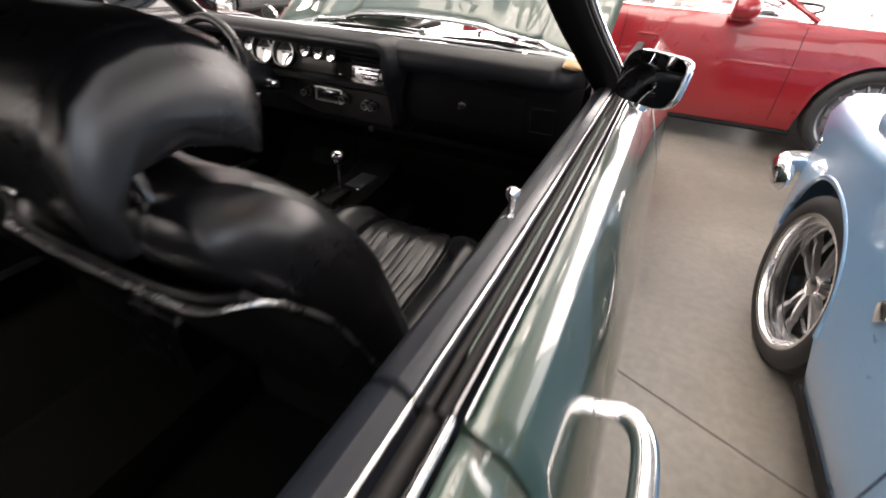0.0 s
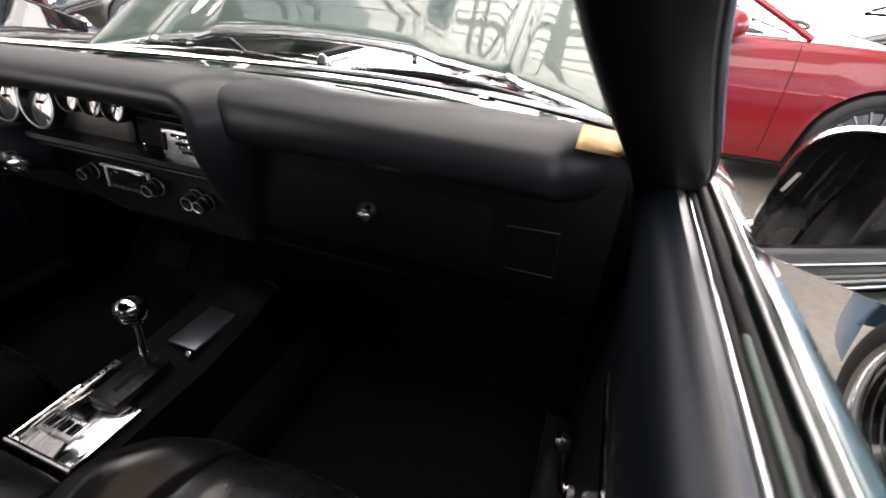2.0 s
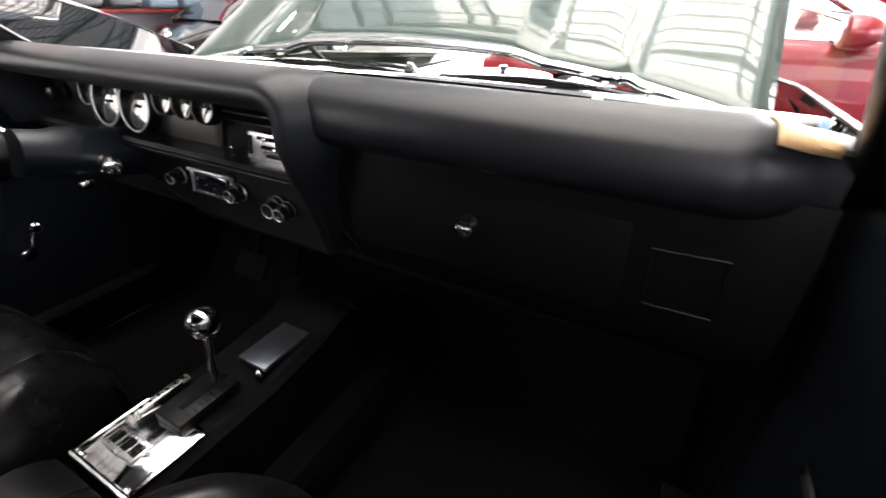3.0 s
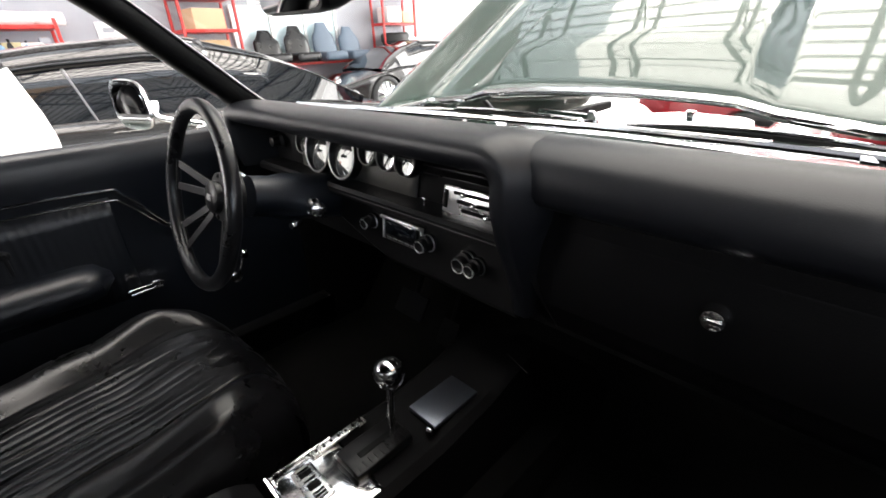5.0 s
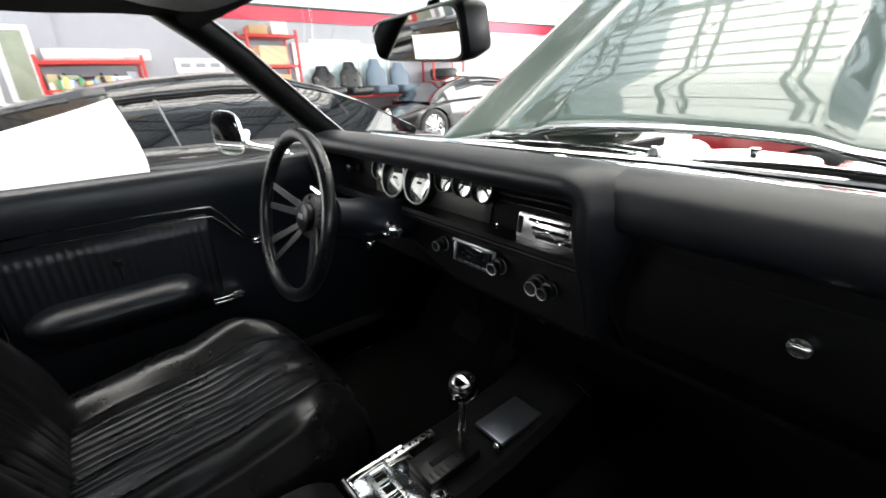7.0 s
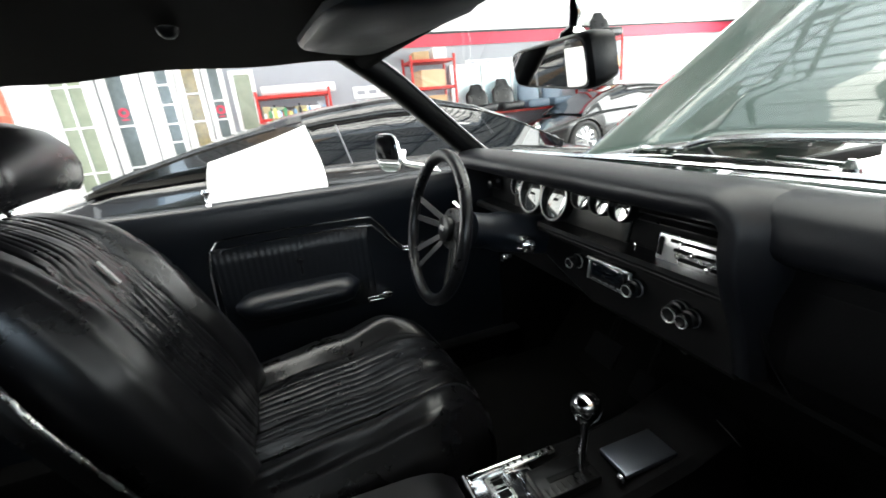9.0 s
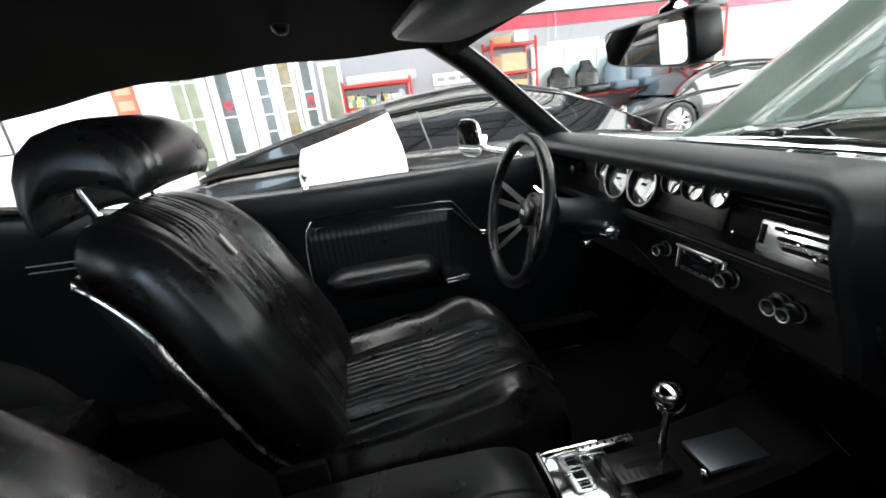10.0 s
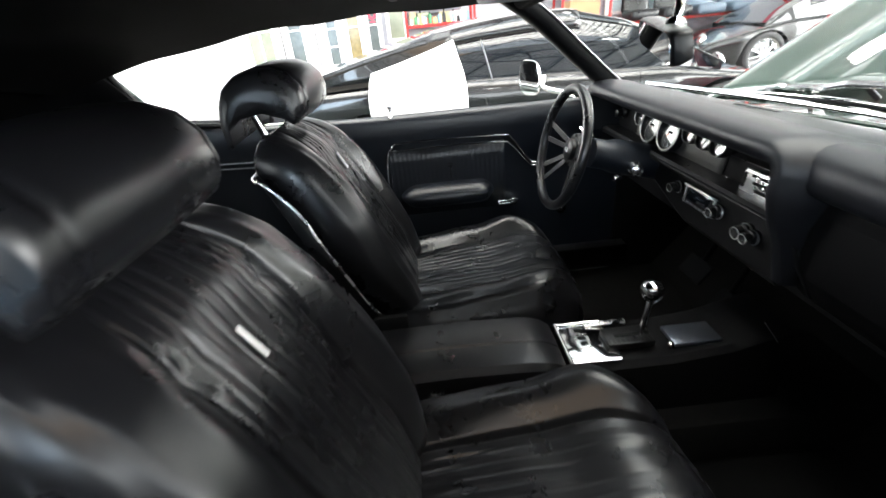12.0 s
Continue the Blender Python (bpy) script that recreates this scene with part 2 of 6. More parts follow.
def tube(bm, pts, r, n=8, flat=1.0):
    pts = [Vector(p) for p in pts]
    rings = []
    for i, p in enumerate(pts):
        d = (pts[min(i + 1, len(pts) - 1)] - pts[max(i - 1, 0)]).normalized()
        a, u, w = basis(d)
        rr = r(i / (len(pts) - 1)) if callable(r) else r
        rings.append([p + (u * math.cos(2 * math.pi * k / n) + w * flat * math.sin(2 * math.pi * k / n)) * rr for k in range(n)])
    loft(bm, rings)
    return bm


def spline(ctrl, n):
    """A smooth line through control points."""
    c = [Vector(p) for p in ctrl]
    c = [2 * c[0] - c[1]] + c + [2 * c[-1] - c[-2]]
    out, segs = [], len(c) - 3
    for k in range(n + 1):
        t = k / n * segs
        i = min(int(t), segs - 1)
        t -= i
        p0, p1, p2, p3 = c[i : i + 4]
        out.append(0.5 * (2 * p1 + (p2 - p0) * t + (2 * p0 - 5 * p1 + 4 * p2 - p3) * t * t + (3 * p1 - p0 - 3 * p2 + p3) * t**3))
    return out


def extrude_x(bm, prof, x0, x1, n=1, warp=None):
    """A closed (y, z) profile drawn out along x."""
    rings = []
    for k in range(n + 1):
        x = x0 + (x1 - x0) * k / n
        rings.append([Vector((x, y, z)) if warp is None else Vector(warp(x, y, z)) for y, z in prof])
    loft(bm, rings)
    return bm


def thick(ob, t, offset=-1.0):
    m = ob.modifiers.new("thickness", "SOLIDIFY")
    m.thickness, m.offset = t, offset
    return ob


def ramp(x, xs, ys):
    return float(np.interp(x, xs, ys))


def smooth_ramp(x, xs, ys):
    i = max(0, min(len(xs) - 2, int(np.searchsorted(xs, x)) - 1))
    t = min(1, max(0, (x - xs[i]) / (xs[i + 1] - xs[i])))
    t = t * t * (3 - 2 * t)
    return ys[i] + (ys[i + 1] - ys[i]) * t


def wheel(parent, c, side, r_tyre, r_rim, width, tyre_mat, rim_mat, spokes, kind="flat", turn=0.0, hub_mat=None):
    """A road wheel as a mesh of its own with tyre, rim, spokes and cap. side: +1 faces +x."""
    rot = Matrix.Rotation(radians(turn), 4, "Z")
    ax = rot @ Vector((side, 0, 0))
    c = Vector(c)
    bm = B()
    h = width / 2
    lathe(bm, [(r_rim * 0.98, -h * 0.9), (r_rim * 1.04, -h), (r_tyre * 0.9, -h), (r_tyre * 0.975, -h * 0.86), (r_tyre, -h * 0.6), (r_tyre, -h * 0.32), (r_tyre * 0.985, -h * 0.3), (r_tyre * 0.985, -h * 0.26),
               (r_tyre, -h * 0.24), (r_tyre, h * 0.24), (r_tyre * 0.985, h * 0.26), (r_tyre * 0.985, h * 0.3), (r_tyre, h * 0.32), (r_tyre, h * 0.6), (r_tyre * 0.975, h * 0.86), (r_tyre * 0.9, h), (r_rim * 1.04, h), (r_rim * 0.98, h * 0.9)], c, ax, 56)
    w = part("wheel", bm, tyre_mat, parent)
    bm = B()
    if kind == "deep":
        lathe(bm, [(r_rim * 0.80, -h * 0.9), (r_rim * 0.80, -h * 0.35), (r_rim * 0.86, -h * 0.30), (r_rim * 0.87, h * 0.22), (r_rim * 0.895, h * 0.25), (r_rim * 0.90, h * 0.44), (r_rim * 0.92, h * 0.47), (r_rim * 0.925, h * 0.64), (r_rim * 0.945, h * 0.67), (r_rim * 0.95, h * 0.88), (r_rim * 0.97, h * 0.97), (r_rim * 1.03, h * 1.0), (r_rim * 1.04, h * 0.9), (r_rim * 0.99, h * 0.6), (r_rim * 0.97, -h * 0.85)], c, ax, 64)
    else:
        lathe(bm, [(r_rim * 0.93, -h * 0.85), (r_rim * 0.80, -h * 0.3), (r_rim * 0.80, h * 0.35), (r_rim * 0.88, h * 0.6), (r_rim * 0.93, h * 0.82), (r_rim * 1.03, h * 0.95), (r_rim * 1.03, h * 0.88), (r_rim * 0.97, h * 0.6), (r_rim * 0.96, -h * 0.85)], c, ax, 56)
    part("rim", bm, rim_mat, w, "bright machined rim lip")
    a, u, v = basis(ax)
    depth = h * (0.0 if kind == "deep" else 0.62)
    for k in range(spokes):
        an = 2 * math.pi * (k + 0.25) / spokes + (0.14 * (-1) ** (k + 1) if kind == "deep" else 0)
        d = u * math.cos(an) + v * math.sin(an)
        s = a.cross(d)
        bm = B()
        rings = []
        for f, ww, dd in ((0.16, 0.10, 0.02), (0.42, 0.075, 0.012), (0.70, 0.065, 0.0), (0.86, 0.085, -0.012)):
            p = c + a * (depth + dd) + d * r_rim * f
            half = r_rim * ww * (0.55 if kind == "deep" else 1.7 if spokes <= 5 else 0.8 if spokes < 12 else 0.42)
            rings.append([p + s * half * 0.7 + a * 0.012, p + s * half - a * 0.008, p - s * half - a * 0.008, p - s * half * 0.7 + a * 0.012])
        loft(bm, rings)
        part("spoke", bm, hub_mat or rim_mat, w)
    bm = B()
    lathe(bm, [(r_rim * 0.24, depth - 0.03), (r_rim * 0.24, depth + 0.012), (r_rim * 0.17, depth + 0.022), (r_rim * 0.15, depth + 0.04), (r_rim * 0.06, depth + 0.045)], c, ax, 24, True)
    part("hub_cap", bm, rim_mat, w)
    bm = B()
    back = -h * 0.75 if kind == "deep" else -0.03
    lathe(bm, [(r_rim * 0.78, back), (r_rim * 0.78, back + 0.018), (r_rim * 0.2, back + 0.018), (r_rim * 0.2, back)], c, ax, 40)
    part("brake_disc", bm, MATT if kind == "deep" else SATIN, w)
    return w


# ---- the green coupe ----
coupe = root("coupe_car", (0, 0, 0), "dark green metallic two-door classic coupe with raised bonnet on concrete", "car")
FRONT_AXLE, REAR_AXLE, R_ARCH = 1.05, -1.80, 0.375


def low_edge(y):
    z = ramp(y, [-3.0, -2.4, -2.1, 1.4, 2.0], [0.36, 0.26, 0.20, 0.20, 0.33])
    for a in (FRONT_AXLE, REAR_AXLE):
        d = abs(y - a)
        if d < R_ARCH:
            z = max(z, 0.33 + math.sqrt(R_ARCH**2 - d * d))
    return z


def belt_z(y):
    return ramp(y, [-3.0, -2.3, -1.5, -1.2, -0.8, 0.1, 1.0, 2.0], [0.90, 0.98, 0.995, 0.956, 0.945, 0.943, 0.915, 0.83])


def body_side(y):
    """Points (x, z) from the lower edge up to the shoulder."""
    lo, top = low_edge(y), belt_z(y)
    w = ramp(y, [-3.0, -2.6, -1.8, -1.0, 0.2, 1.2, 1.8, 2.0], [0.87, 0.92, 0.955, 0.945, 0.945, 0.945, 0.94, 0.93])
    zs = [(0.20, w - 0.06), (0.30, w - 0.015), (0.45, w + 0.0), (0.60, w), (0.72, w - 0.014), (0.80, w - 0.040), (top - 0.05, w - 0.078), (top - 0.027, w - 0.096), (top - 0.020, w - 0.100), (top, w - 0.138)]
    pts = []
    xs_z, xs_x = [z for z, _ in zs], [x for _, x in zs]
    for f in (0, 0.02, 0.1, 0.25, 0.42, 0.58, 0.7, 0.8, 0.88):
        z = lo + (top - 0.05 - lo) * f / 0.88
        pts.append((ramp(z, xs_z, xs_x), z))
    pts += [(w - 0.0955, top - 0.026), (w - 0.0990, top - 0.0200), (w - 0.119, top - 0.0085), (w - 0.138, top)]
    return pts


def side_panel(name, y0, y1, sgn, label):
    bm = B()
    n = max(8, int(abs(y1 - y0) / 0.03))
    grid(bm, [[Vector((sgn * x, y, z)) for x, z in body_side(y)] for y in np.linspace(y0, y1, n + 1)])
    return thick(part(name, bm, GREEN, coupe, label), 0.012)


GAP = -1.035
for s in (1, -1):
    side_panel("front_fender", 0.135, 1.98, s, "green front fender with round wheel arch")
    side_panel("rear_quarter_panel", -2.97, GAP - 0.004, s, "green rear quarter panel")
    # lower sill
    bm = B()
    rbox(bm, (s * 0.84, -0.4, 0.19), (0.10, 2.0, 0.08), 0.02)
    part("rocker_sill", bm, GREEN, coupe)

doors = {}
for s in (1, -1):
    door = doors[s] = side_panel("door", GAP + 0.004, 0.128, s, "green door with black vinyl lining, window lowered")
    # inner structure
    bm = B()
    rings = []
    prof = [(0.748, 0.950), (0.738, 0.9555), (0.724, 0.953), (0.714, 0.944), (0.709, 0.928), (0.709, 0.88), (0.722, 0.84), (0.728, 0.70), (0.726, 0.5), (0.735, 0.30), (0.80, 0.26), (0.80, 0.90), (0.760, 0.93)]
    for y in np.linspace(GAP + 0.004, 0.115, 24):
        dz = belt_z(y) - 0.945
        rings.append([Vector((s * (x + 0.012), y, z + (dz + 0.005 if z > 0.8 else 0))) for x, z in prof])
    loft(bm, rings)
    part("door_lining", bm, DOOR_VINYL, door, "black vinyl door lining with padded top")
    # belt mouldings
    for x, r, mat, nm in ((0.766, 0.0022, CHROME, "inner_belt_trim"), (0.798, 0.0020, SATIN, "outer_belt_trim"), (0.8075, 0.0018, CHROME, "outer_edge_trim"), (0.776, 0.005, RUBBER, "felt_seal"), (0.788, 0.0055, RUBBER, "weatherstrip")):
        bm = B()
        tube(bm, [(s * x, y, belt_z(y) + (0.006 if nm.endswith("trim") else -0.004) - (0.012 if s < 0 and x > 0.78 else 0)) for y in np.linspace(GAP + 0.003, 0.06, 30)], r, 10)
        part(nm, bm, mat, door)
    bm = B()
    rbox(bm, (s * 0.7825, -0.595, 0.912), (0.0055, 0.74, 0.070), 0.0025, 3)
    part("window_glass_edge", bm, GLASS_EDGE, door, "ground edge of the lowered window glass")
    # lock pin
    bm = B()
    lathe(bm, [(0.0105, 0), (0.0105, 0.003), (0.006, 0.006), (0.0042, 0.01), (0.0042, 0.028), (0.0085, 0.033), (0.0095, 0.038), (0.008, 0.043), (0.003, 0.046)], (s * 0.742, -0.742, 0.953), (0, 0, 1), 20, True)
    part("lock_pin", bm, CHROME, door, "small chrome lock pin")
    # lining mouldings: a double bright line that drops towards the front
    xi = 0.732
    for k, off in enumerate((0.0, 0.024)):
        pts = spline([(s * xi, -0.785 + off * 0.6, 0.62), (s * xi, -0.775 + off * 0.6, 0.80), (s * (xi - 0.002), -0.755 + off * 0.5, 0.852 - off), (s * (xi - 0.004), -0.72, 0.868 - off), (s * (xi - 0.004), -0.55, 0.868 - off),
                      (s * (xi - 0.004), -0.37, 0.862 - off), (s * (xi - 0.003), -0.335, 0.848 - off), (s * xi, -0.272, 0.765 - off * 0.5), (s * xi, -0.245, 0.752 - off * 0.4), (s * xi, -0.10, 0.748 - off * 0.4)], 70)
        bm = B()
        tube(bm, pts, 0.0034 if k == 0 else 0.0028, 8)
        part("lining_moulding", bm, CHROME, door)
    # pleated field below the mouldings
    bm = B()
    rows = []
    ys = np.linspace(-0.765, -0.36, 120)
    for z in (0.845, 0.80, 0.70, 0.60):
        rows.append([Vector((s * (0.733 + 0.0015 * abs(math.sin((y + 0.765) / 0.0165 * math.pi)) - 0.005), y, z)) for y in ys])
    grid(bm, rows)
    thick(part("pleated_field", bm, DOOR_VINYL, door), 0.004, 0)
    bm = B()
    lathe(bm, [(0.011, 0), (0.010, 0.004), (0.005, 0.006), (0.005, 0.010)], (s * 0.729, -0.555, 0.775), (-s, 0, 0), 16, True)
    rbox(bm, (s * 0.726, -0.555, 0.755), (0.006, 0.007, 0.05), 0.002)
    part("lining_button", bm, PLASTIC, door)
    # arm rest
    bm = B()
    rings = []
    for f in np.linspace(0, 1, 14):
        y = -0.74 + 0.335 * f
        e = min(1, 6 * f, 9 * (1 - f)) ** 0.5
        w, zc, h = 0.02 + 0.05 * e, 0.672, 0.012 + 0.032 * e
        rings.append([Vector((s * (0.735 - max(0, w * math.cos(a))), y, zc + h * math.sin(a))) for a in np.linspace(-1.6, 1.6, 12)])
    loft(bm, rings)
    part("arm_rest", bm, DOOR_VINYL, door, "padded black arm rest")
    # inner release lever and winder
    bm = B()
    rbox(bm, (s * 0.712, -0.354, 0.624), (0.010, 0.078, 0.008), 0.003)
    rbox(bm, (s * 0.716, -0.354, 0.612), (0.008, 0.070, 0.007), 0.003)
    rbox(bm, (s * 0.722, -0.330, 0.618), (0.010, 0.022, 0.022), 0.004)
    part("release_lever", bm, CHROME, door, "chrome release lever")
    bm = B()
    lathe(bm, [(0.016, 0), (0.016, 0.008), (0.01, 0.012)], (s * 0.73, -0.150, 0.560), (-s, 0, 0), 20, True)
    tube(bm, [(s * 0.716, -0.150, 0.560), (s * 0.71, -0.142, 0.585), (s * 0.708, -0.124, 0.620)], 0.0045, 8)
    lathe(bm, [(0.006, 0), (0.012, 0.006), (0.013, 0.014), (0.008, 0.02)], (s * 0.712, -0.122, 0.626), (-s, 0, 0), 18, True)
    part("window_winder", bm, CHROME, door, "chrome window winder")
    # outer handle: a pull loop with a thumb button
    bm = B()
    hx = 0.905
    tube(bm, spline([(s * hx, -0.985, 0.795), (s * (hx + 0.035), -0.985, 0.802), (s * (hx + 0.055), -0.965, 0.806), (s * (hx + 0.055), -0.88, 0.806), (s * (hx + 0.035), -0.845, 0.803), (s * hx, -0.845, 0.795)], 36), lambda f: 0.0105 + 0.004 * math.sin(math.pi * f), 12)
    part("door_handle", bm, CHROME, door, "chrome pull handle")
    bm = B()
    lathe(bm, [(0.013, 0), (0.013, 0.01), (0.008, 0.016)], (s * (hx + 0.01), -0.995, 0.797), (s, 0, 0.3), 18, True)
    part("handle_button", bm, CHROME, door)

# floor pan, tunnel, firewall, kick panels
def carpet(name, c, size, r, label="", rot=None):
    bm = B()
    rbox(bm, c, size, r, 2, rot)
    return part(name, bm, CARPET, coupe, label)


carpet("floor_carpet", (0, -0.75, 0.245), (1.50, 2.4, 0.05), 0.01, "black carpeted floor")
carpet("tunnel_carpet", (0, -0.75, 0.32), (0.30, 2.3, 0.16), 0.05, "black carpeted tunnel")
carpet("firewall", (0, 0.45, 0.58), (1.50, 0.03, 0.62), 0.005)
carpet("toe_board", (0, 0.33, 0.36), (1.50, 0.03, 0.30), 0.005, "", Matrix.Rotation(radians(-40), 4, "X"))
for s in (1, -1):
    carpet("inner_sill", (s * 0.755, -0.45, 0.33), (0.05, 1.2, 0.12), 0.02)
    carpet("kick_panel", (s * 0.745, 0.27, 0.58), (0.03, 0.42, 0.66), 0.005)

# roof: skin, rails, headlining
def roof_point(u, y, drop=0.0):
    """u: -1 to 1 across."""
    half = ramp(y, [-2.2, -1.9, -1.5, -1.0, -0.6, -0.36], [0.60, 0.62, 0.64, 0.635, 0.62, 0.60])
    edge = ramp(y, [-2.2, -1.9, -1.55, -1.25, -1.0, -0.6, -0.36], [1.02, 1.10, 1.20, 1.255, 1.285, 1.295, 1.288])
    crown = ramp(y, [-2.2, -1.9, -1.55, -1.0, -0.6, -0.36, -0.30], [1.05, 1.15, 1.27, 1.338, 1.342, 1.325, 1.315])
    z = edge + (crown - edge) * (1 - abs(u) ** 2.6)
    yy = y + 0.075 * (1 - u * u) * smooth_ramp(y, [-0.7, -0.36], [0, 1])
    return Vector((half * u, yy, z - drop))


us = [math.sin(a) for a in np.linspace(-math.pi / 2, math.pi / 2, 25)]
bm = B()
grid(bm, [[roof_point(u, y) for u in us] for y in np.linspace(-1.68, -0.33, 30)])
thick(part("roof_skin", bm, GREEN, coupe, "green painted roof"), 0.012)
bm = B()
grid(bm, [[roof_point(u * 0.985, y, 0.03 + 0.004 * math.sin(y * 19)) for u in us] for y in np.linspace(-1.68, -0.335, 40)])
thick(part("headlining", bm, HEADLINING, coupe, "black headlining"), 0.006)
bm = B()
grid(bm, [[roof_point(0.72 * u, y) for u in us] for y in np.linspace(-2.2, -1.68, 9)])
rear_glass = part("rear_window", bm, CLEAR, coupe, "sloping clear rear window")
rear_glass.visible_shadow = False
for s in (1, -1):
    for nm, drop, mat in (("sail_panel_lining", 0.014, HEADLINING), ("sail_panel", 0.0, GREEN)):
        bm = B()
        grid(bm, [[roof_point(s * u, y, drop) for u in np.linspace(0.70, 1.0, 8)] for y in np.linspace(-2.2, -1.675, 9)])
        thick(part(nm, bm, mat, coupe), 0.006)
bm = B()
tube(bm, [roof_point(u * 0.97, -0.335, 0.030) for u in us], 0.026, 10)
part("windscreen_header", bm, HEADLINING, coupe, "black header rail over the windscreen")

for s in (1, -1):
    # drip rail and inner side rail
    bm = B()
    tube(bm, [roof_point(s, y, 0.012) for y in np.linspace(-1.62, -0.36, 30)], 0.017, 10)
    part("roof_side_rail", bm, HEADLINING, coupe, "black roof side rail")
    bm = B()
    tube(bm, [roof_point(s * 1.02, y, 0.0) for y in np.linspace(-1.62, -0.36, 30)], 0.008, 8)
    part("drip_moulding", bm, CHROME, coupe)
    # windscreen pillar: inner trim, outer skin, bright moulding
    off = 0.016 if s > 0 else 0.0
    path = spline([(s * 0.725 + off, 0.10, 0.93), (s * 0.703 + off, -0.005, 0.995), (s * 0.662, -0.15, 1.115), (s * 0.625, -0.27, 1.215), (s * 0.595, -0.375, 1.285)], 24)
    bm = B()
    rings = []
    for i, p in enumerate(path):
        d = (path[min(i + 1, 24)] - path[max(i - 1, 0)]).normalized()
        side = Vector((s, 0, 0)) - d * d.x * s
        side.normalize()
        up = d.cross(side) * s
        wx, wy = 0.030, 0.030
        rings.append([p + side * wx * math.cos(a) * (1.9 if math.cos(a) > 0 else 0.9) + up * wy * math.copysign(abs(math.sin(a)) ** 0.7, math.sin(a)) for a in np.linspace(0, 2 * math.pi, 17)[:-1]])
    loft(bm, rings)
    pillar = part("windscreen_pillar", bm, PILLAR_BLACK, coupe, "black windscreen pillar")
    bm = B()
    tube(bm, [p + Vector((s * 0.022, 0.026, 0.010)) for p in path], 0.0075, 8)
    part("pillar_moulding", bm, SATIN, pillar)
    bm = B()
    tube(bm, [p + Vector((s * 0.052, -0.012, 0.004)) for p in path], 0.007, 8)
    part("pillar_seal", bm, RUBBER, pillar)
    bm = B()
    tube(bm, [p + Vector((s * 0.058, 0.008, 0.006)) for p in path], 0.0045, 8)
    part("drip_edge", bm, CHROME, pillar)
    bm = B()
    tube(bm, [p + Vector((-s * 0.022, 0.022, 0.010)) for p in path[3:]], 0.0034, 8)
    part("glass_bead", bm, SATIN, pillar)
    bm = B()
    lathe(bm, [(0.006, 0), (0.0055, 0.003), (0.002, 0.005)], path[21] + Vector((-s * 0.016, -0.022, 0.0)), (-s * 0.7, -0.7, 0), 12, True)
    part("trim_screw", bm, CHROME, pillar)
    # sail pillar behind the quarter window, inside lining and outer skin
    for nm, off, mat in (("rear_pillar_lining", -0.03, HEADLINING), ("rear_pillar_skin", 0.012, GREEN)):
        bm = B()
        rows = []
        for f in np.linspace(0, 1, 10):
            top = roof_point(s, -1.56 - 0.45 * f)
            bot = Vector((s * ramp(f, [0, 1], [0.715, 0.70]), -1.47 - 0.75 * f, ramp(f, [0, 1], [1.005, 0.985])))
            rows.append([top.lerp(bot, g) + Vector((s * (off + 0.02 * math.sin(math.pi * g)), 0, 0)) for g in np.linspace(0, 1, 8)])
        grid(bm, rows)
        thick(part(nm, bm, mat, coupe), 0.01, 0)
    # quarter window surround
    bm = B()
    tube(bm, spline([(s * 0.738, -1.30, 0.985), (s * 0.722, -1.42, 1.002), (s * 0.712, -1.475, 1.018), (s * 0.705, -1.505, 1.06), (s * 0.675, -1.535, 1.135), (s * 0.655, -1.54, 1.178), (s * 0.648, -1.50, 1.20)], 30), 0.010, 8)
    part("quarter_window_seal", bm, RUBBER, coupe)
    bm = B()
    tube(bm, spline([(s * 0.752, -1.30, 0.998), (s * 0.735, -1.44, 1.014), (s * 0.722, -1.485, 1.03), (s * 0.715, -1.515, 1.07), (s * 0.685, -1.545, 1.14), (s * 0.665, -1.55, 1.182)], 24), 0.006, 8)
    part("quarter_window_trim", bm, SATIN, coupe)
    # quarter inner lining
    bm = B()
    rings = []
    prof = [(0.748, 0.950), (0.735, 0.9555), (0.715, 0.954), (0.700, 0.944), (0.695, 0.925), (0.702, 0.88), (0.722, 0.84), (0.72, 0.70), (0.70, 0.5), (0.70, 0.30), (0.80, 0.26), (0.80, 0.90), (0.760, 0.93)]
    door_prof = [(0.748, 0.950), (0.738, 0.9555), (0.724, 0.953), (0.714, 0.944), (0.709, 0.928), (0.709, 0.88), (0.722, 0.84), (0.728, 0.70), (0.726, 0.5), (0.735, 0.30), (0.80, 0.26), (0.80, 0.90), (0.760, 0.93)]
    for y in np.linspace(-2.05, GAP - 0.003, 24):
        dz = belt_z(y) - 0.945
        f = smooth_ramp(y, [-1.80, -1.42], [0, 1])
        rings.append([Vector((s * (xa + (xb - xa) * f + 0.012), y, za + (zb - za) * f + (dz + 0.005 if za > 0.8 else 0))) for (xa, za), (xb, zb) in zip(prof, door_prof)])
    loft(bm, rings)
    lining = part("quarter_lining", bm, DOOR_VINYL, coupe, "black vinyl rear quarter lining")
    for off in (0.0, 0.018):
        bm = B()
        tube(bm, spline([(s * 0.722, -1.20, 0.855 - off), (s * 0.721, -1.28, 0.858 - off), (s * 0.720, -1.38, 0.862 - off), (s * 0.718, -1.46, 0.865 - off)], 24), 0.0024, 8)
        part("lining_moulding", bm, SATIN if off == 0 else GREY_ALLOY, lining)
    for x, r, mat in ((0.766, 0.0034, CHROME), (0.799, 0.0045, CHROME), (0.782, 0.009, RUBBER)):
        bm = B()
        tube(bm, [(s * x, y, belt_z(y) + (0.006 if mat is CHROME else -0.004)) for y in np.linspace(-1.5, GAP - 0.003, 20)], r, 10)
        part("belt_moulding", bm, mat, lining)

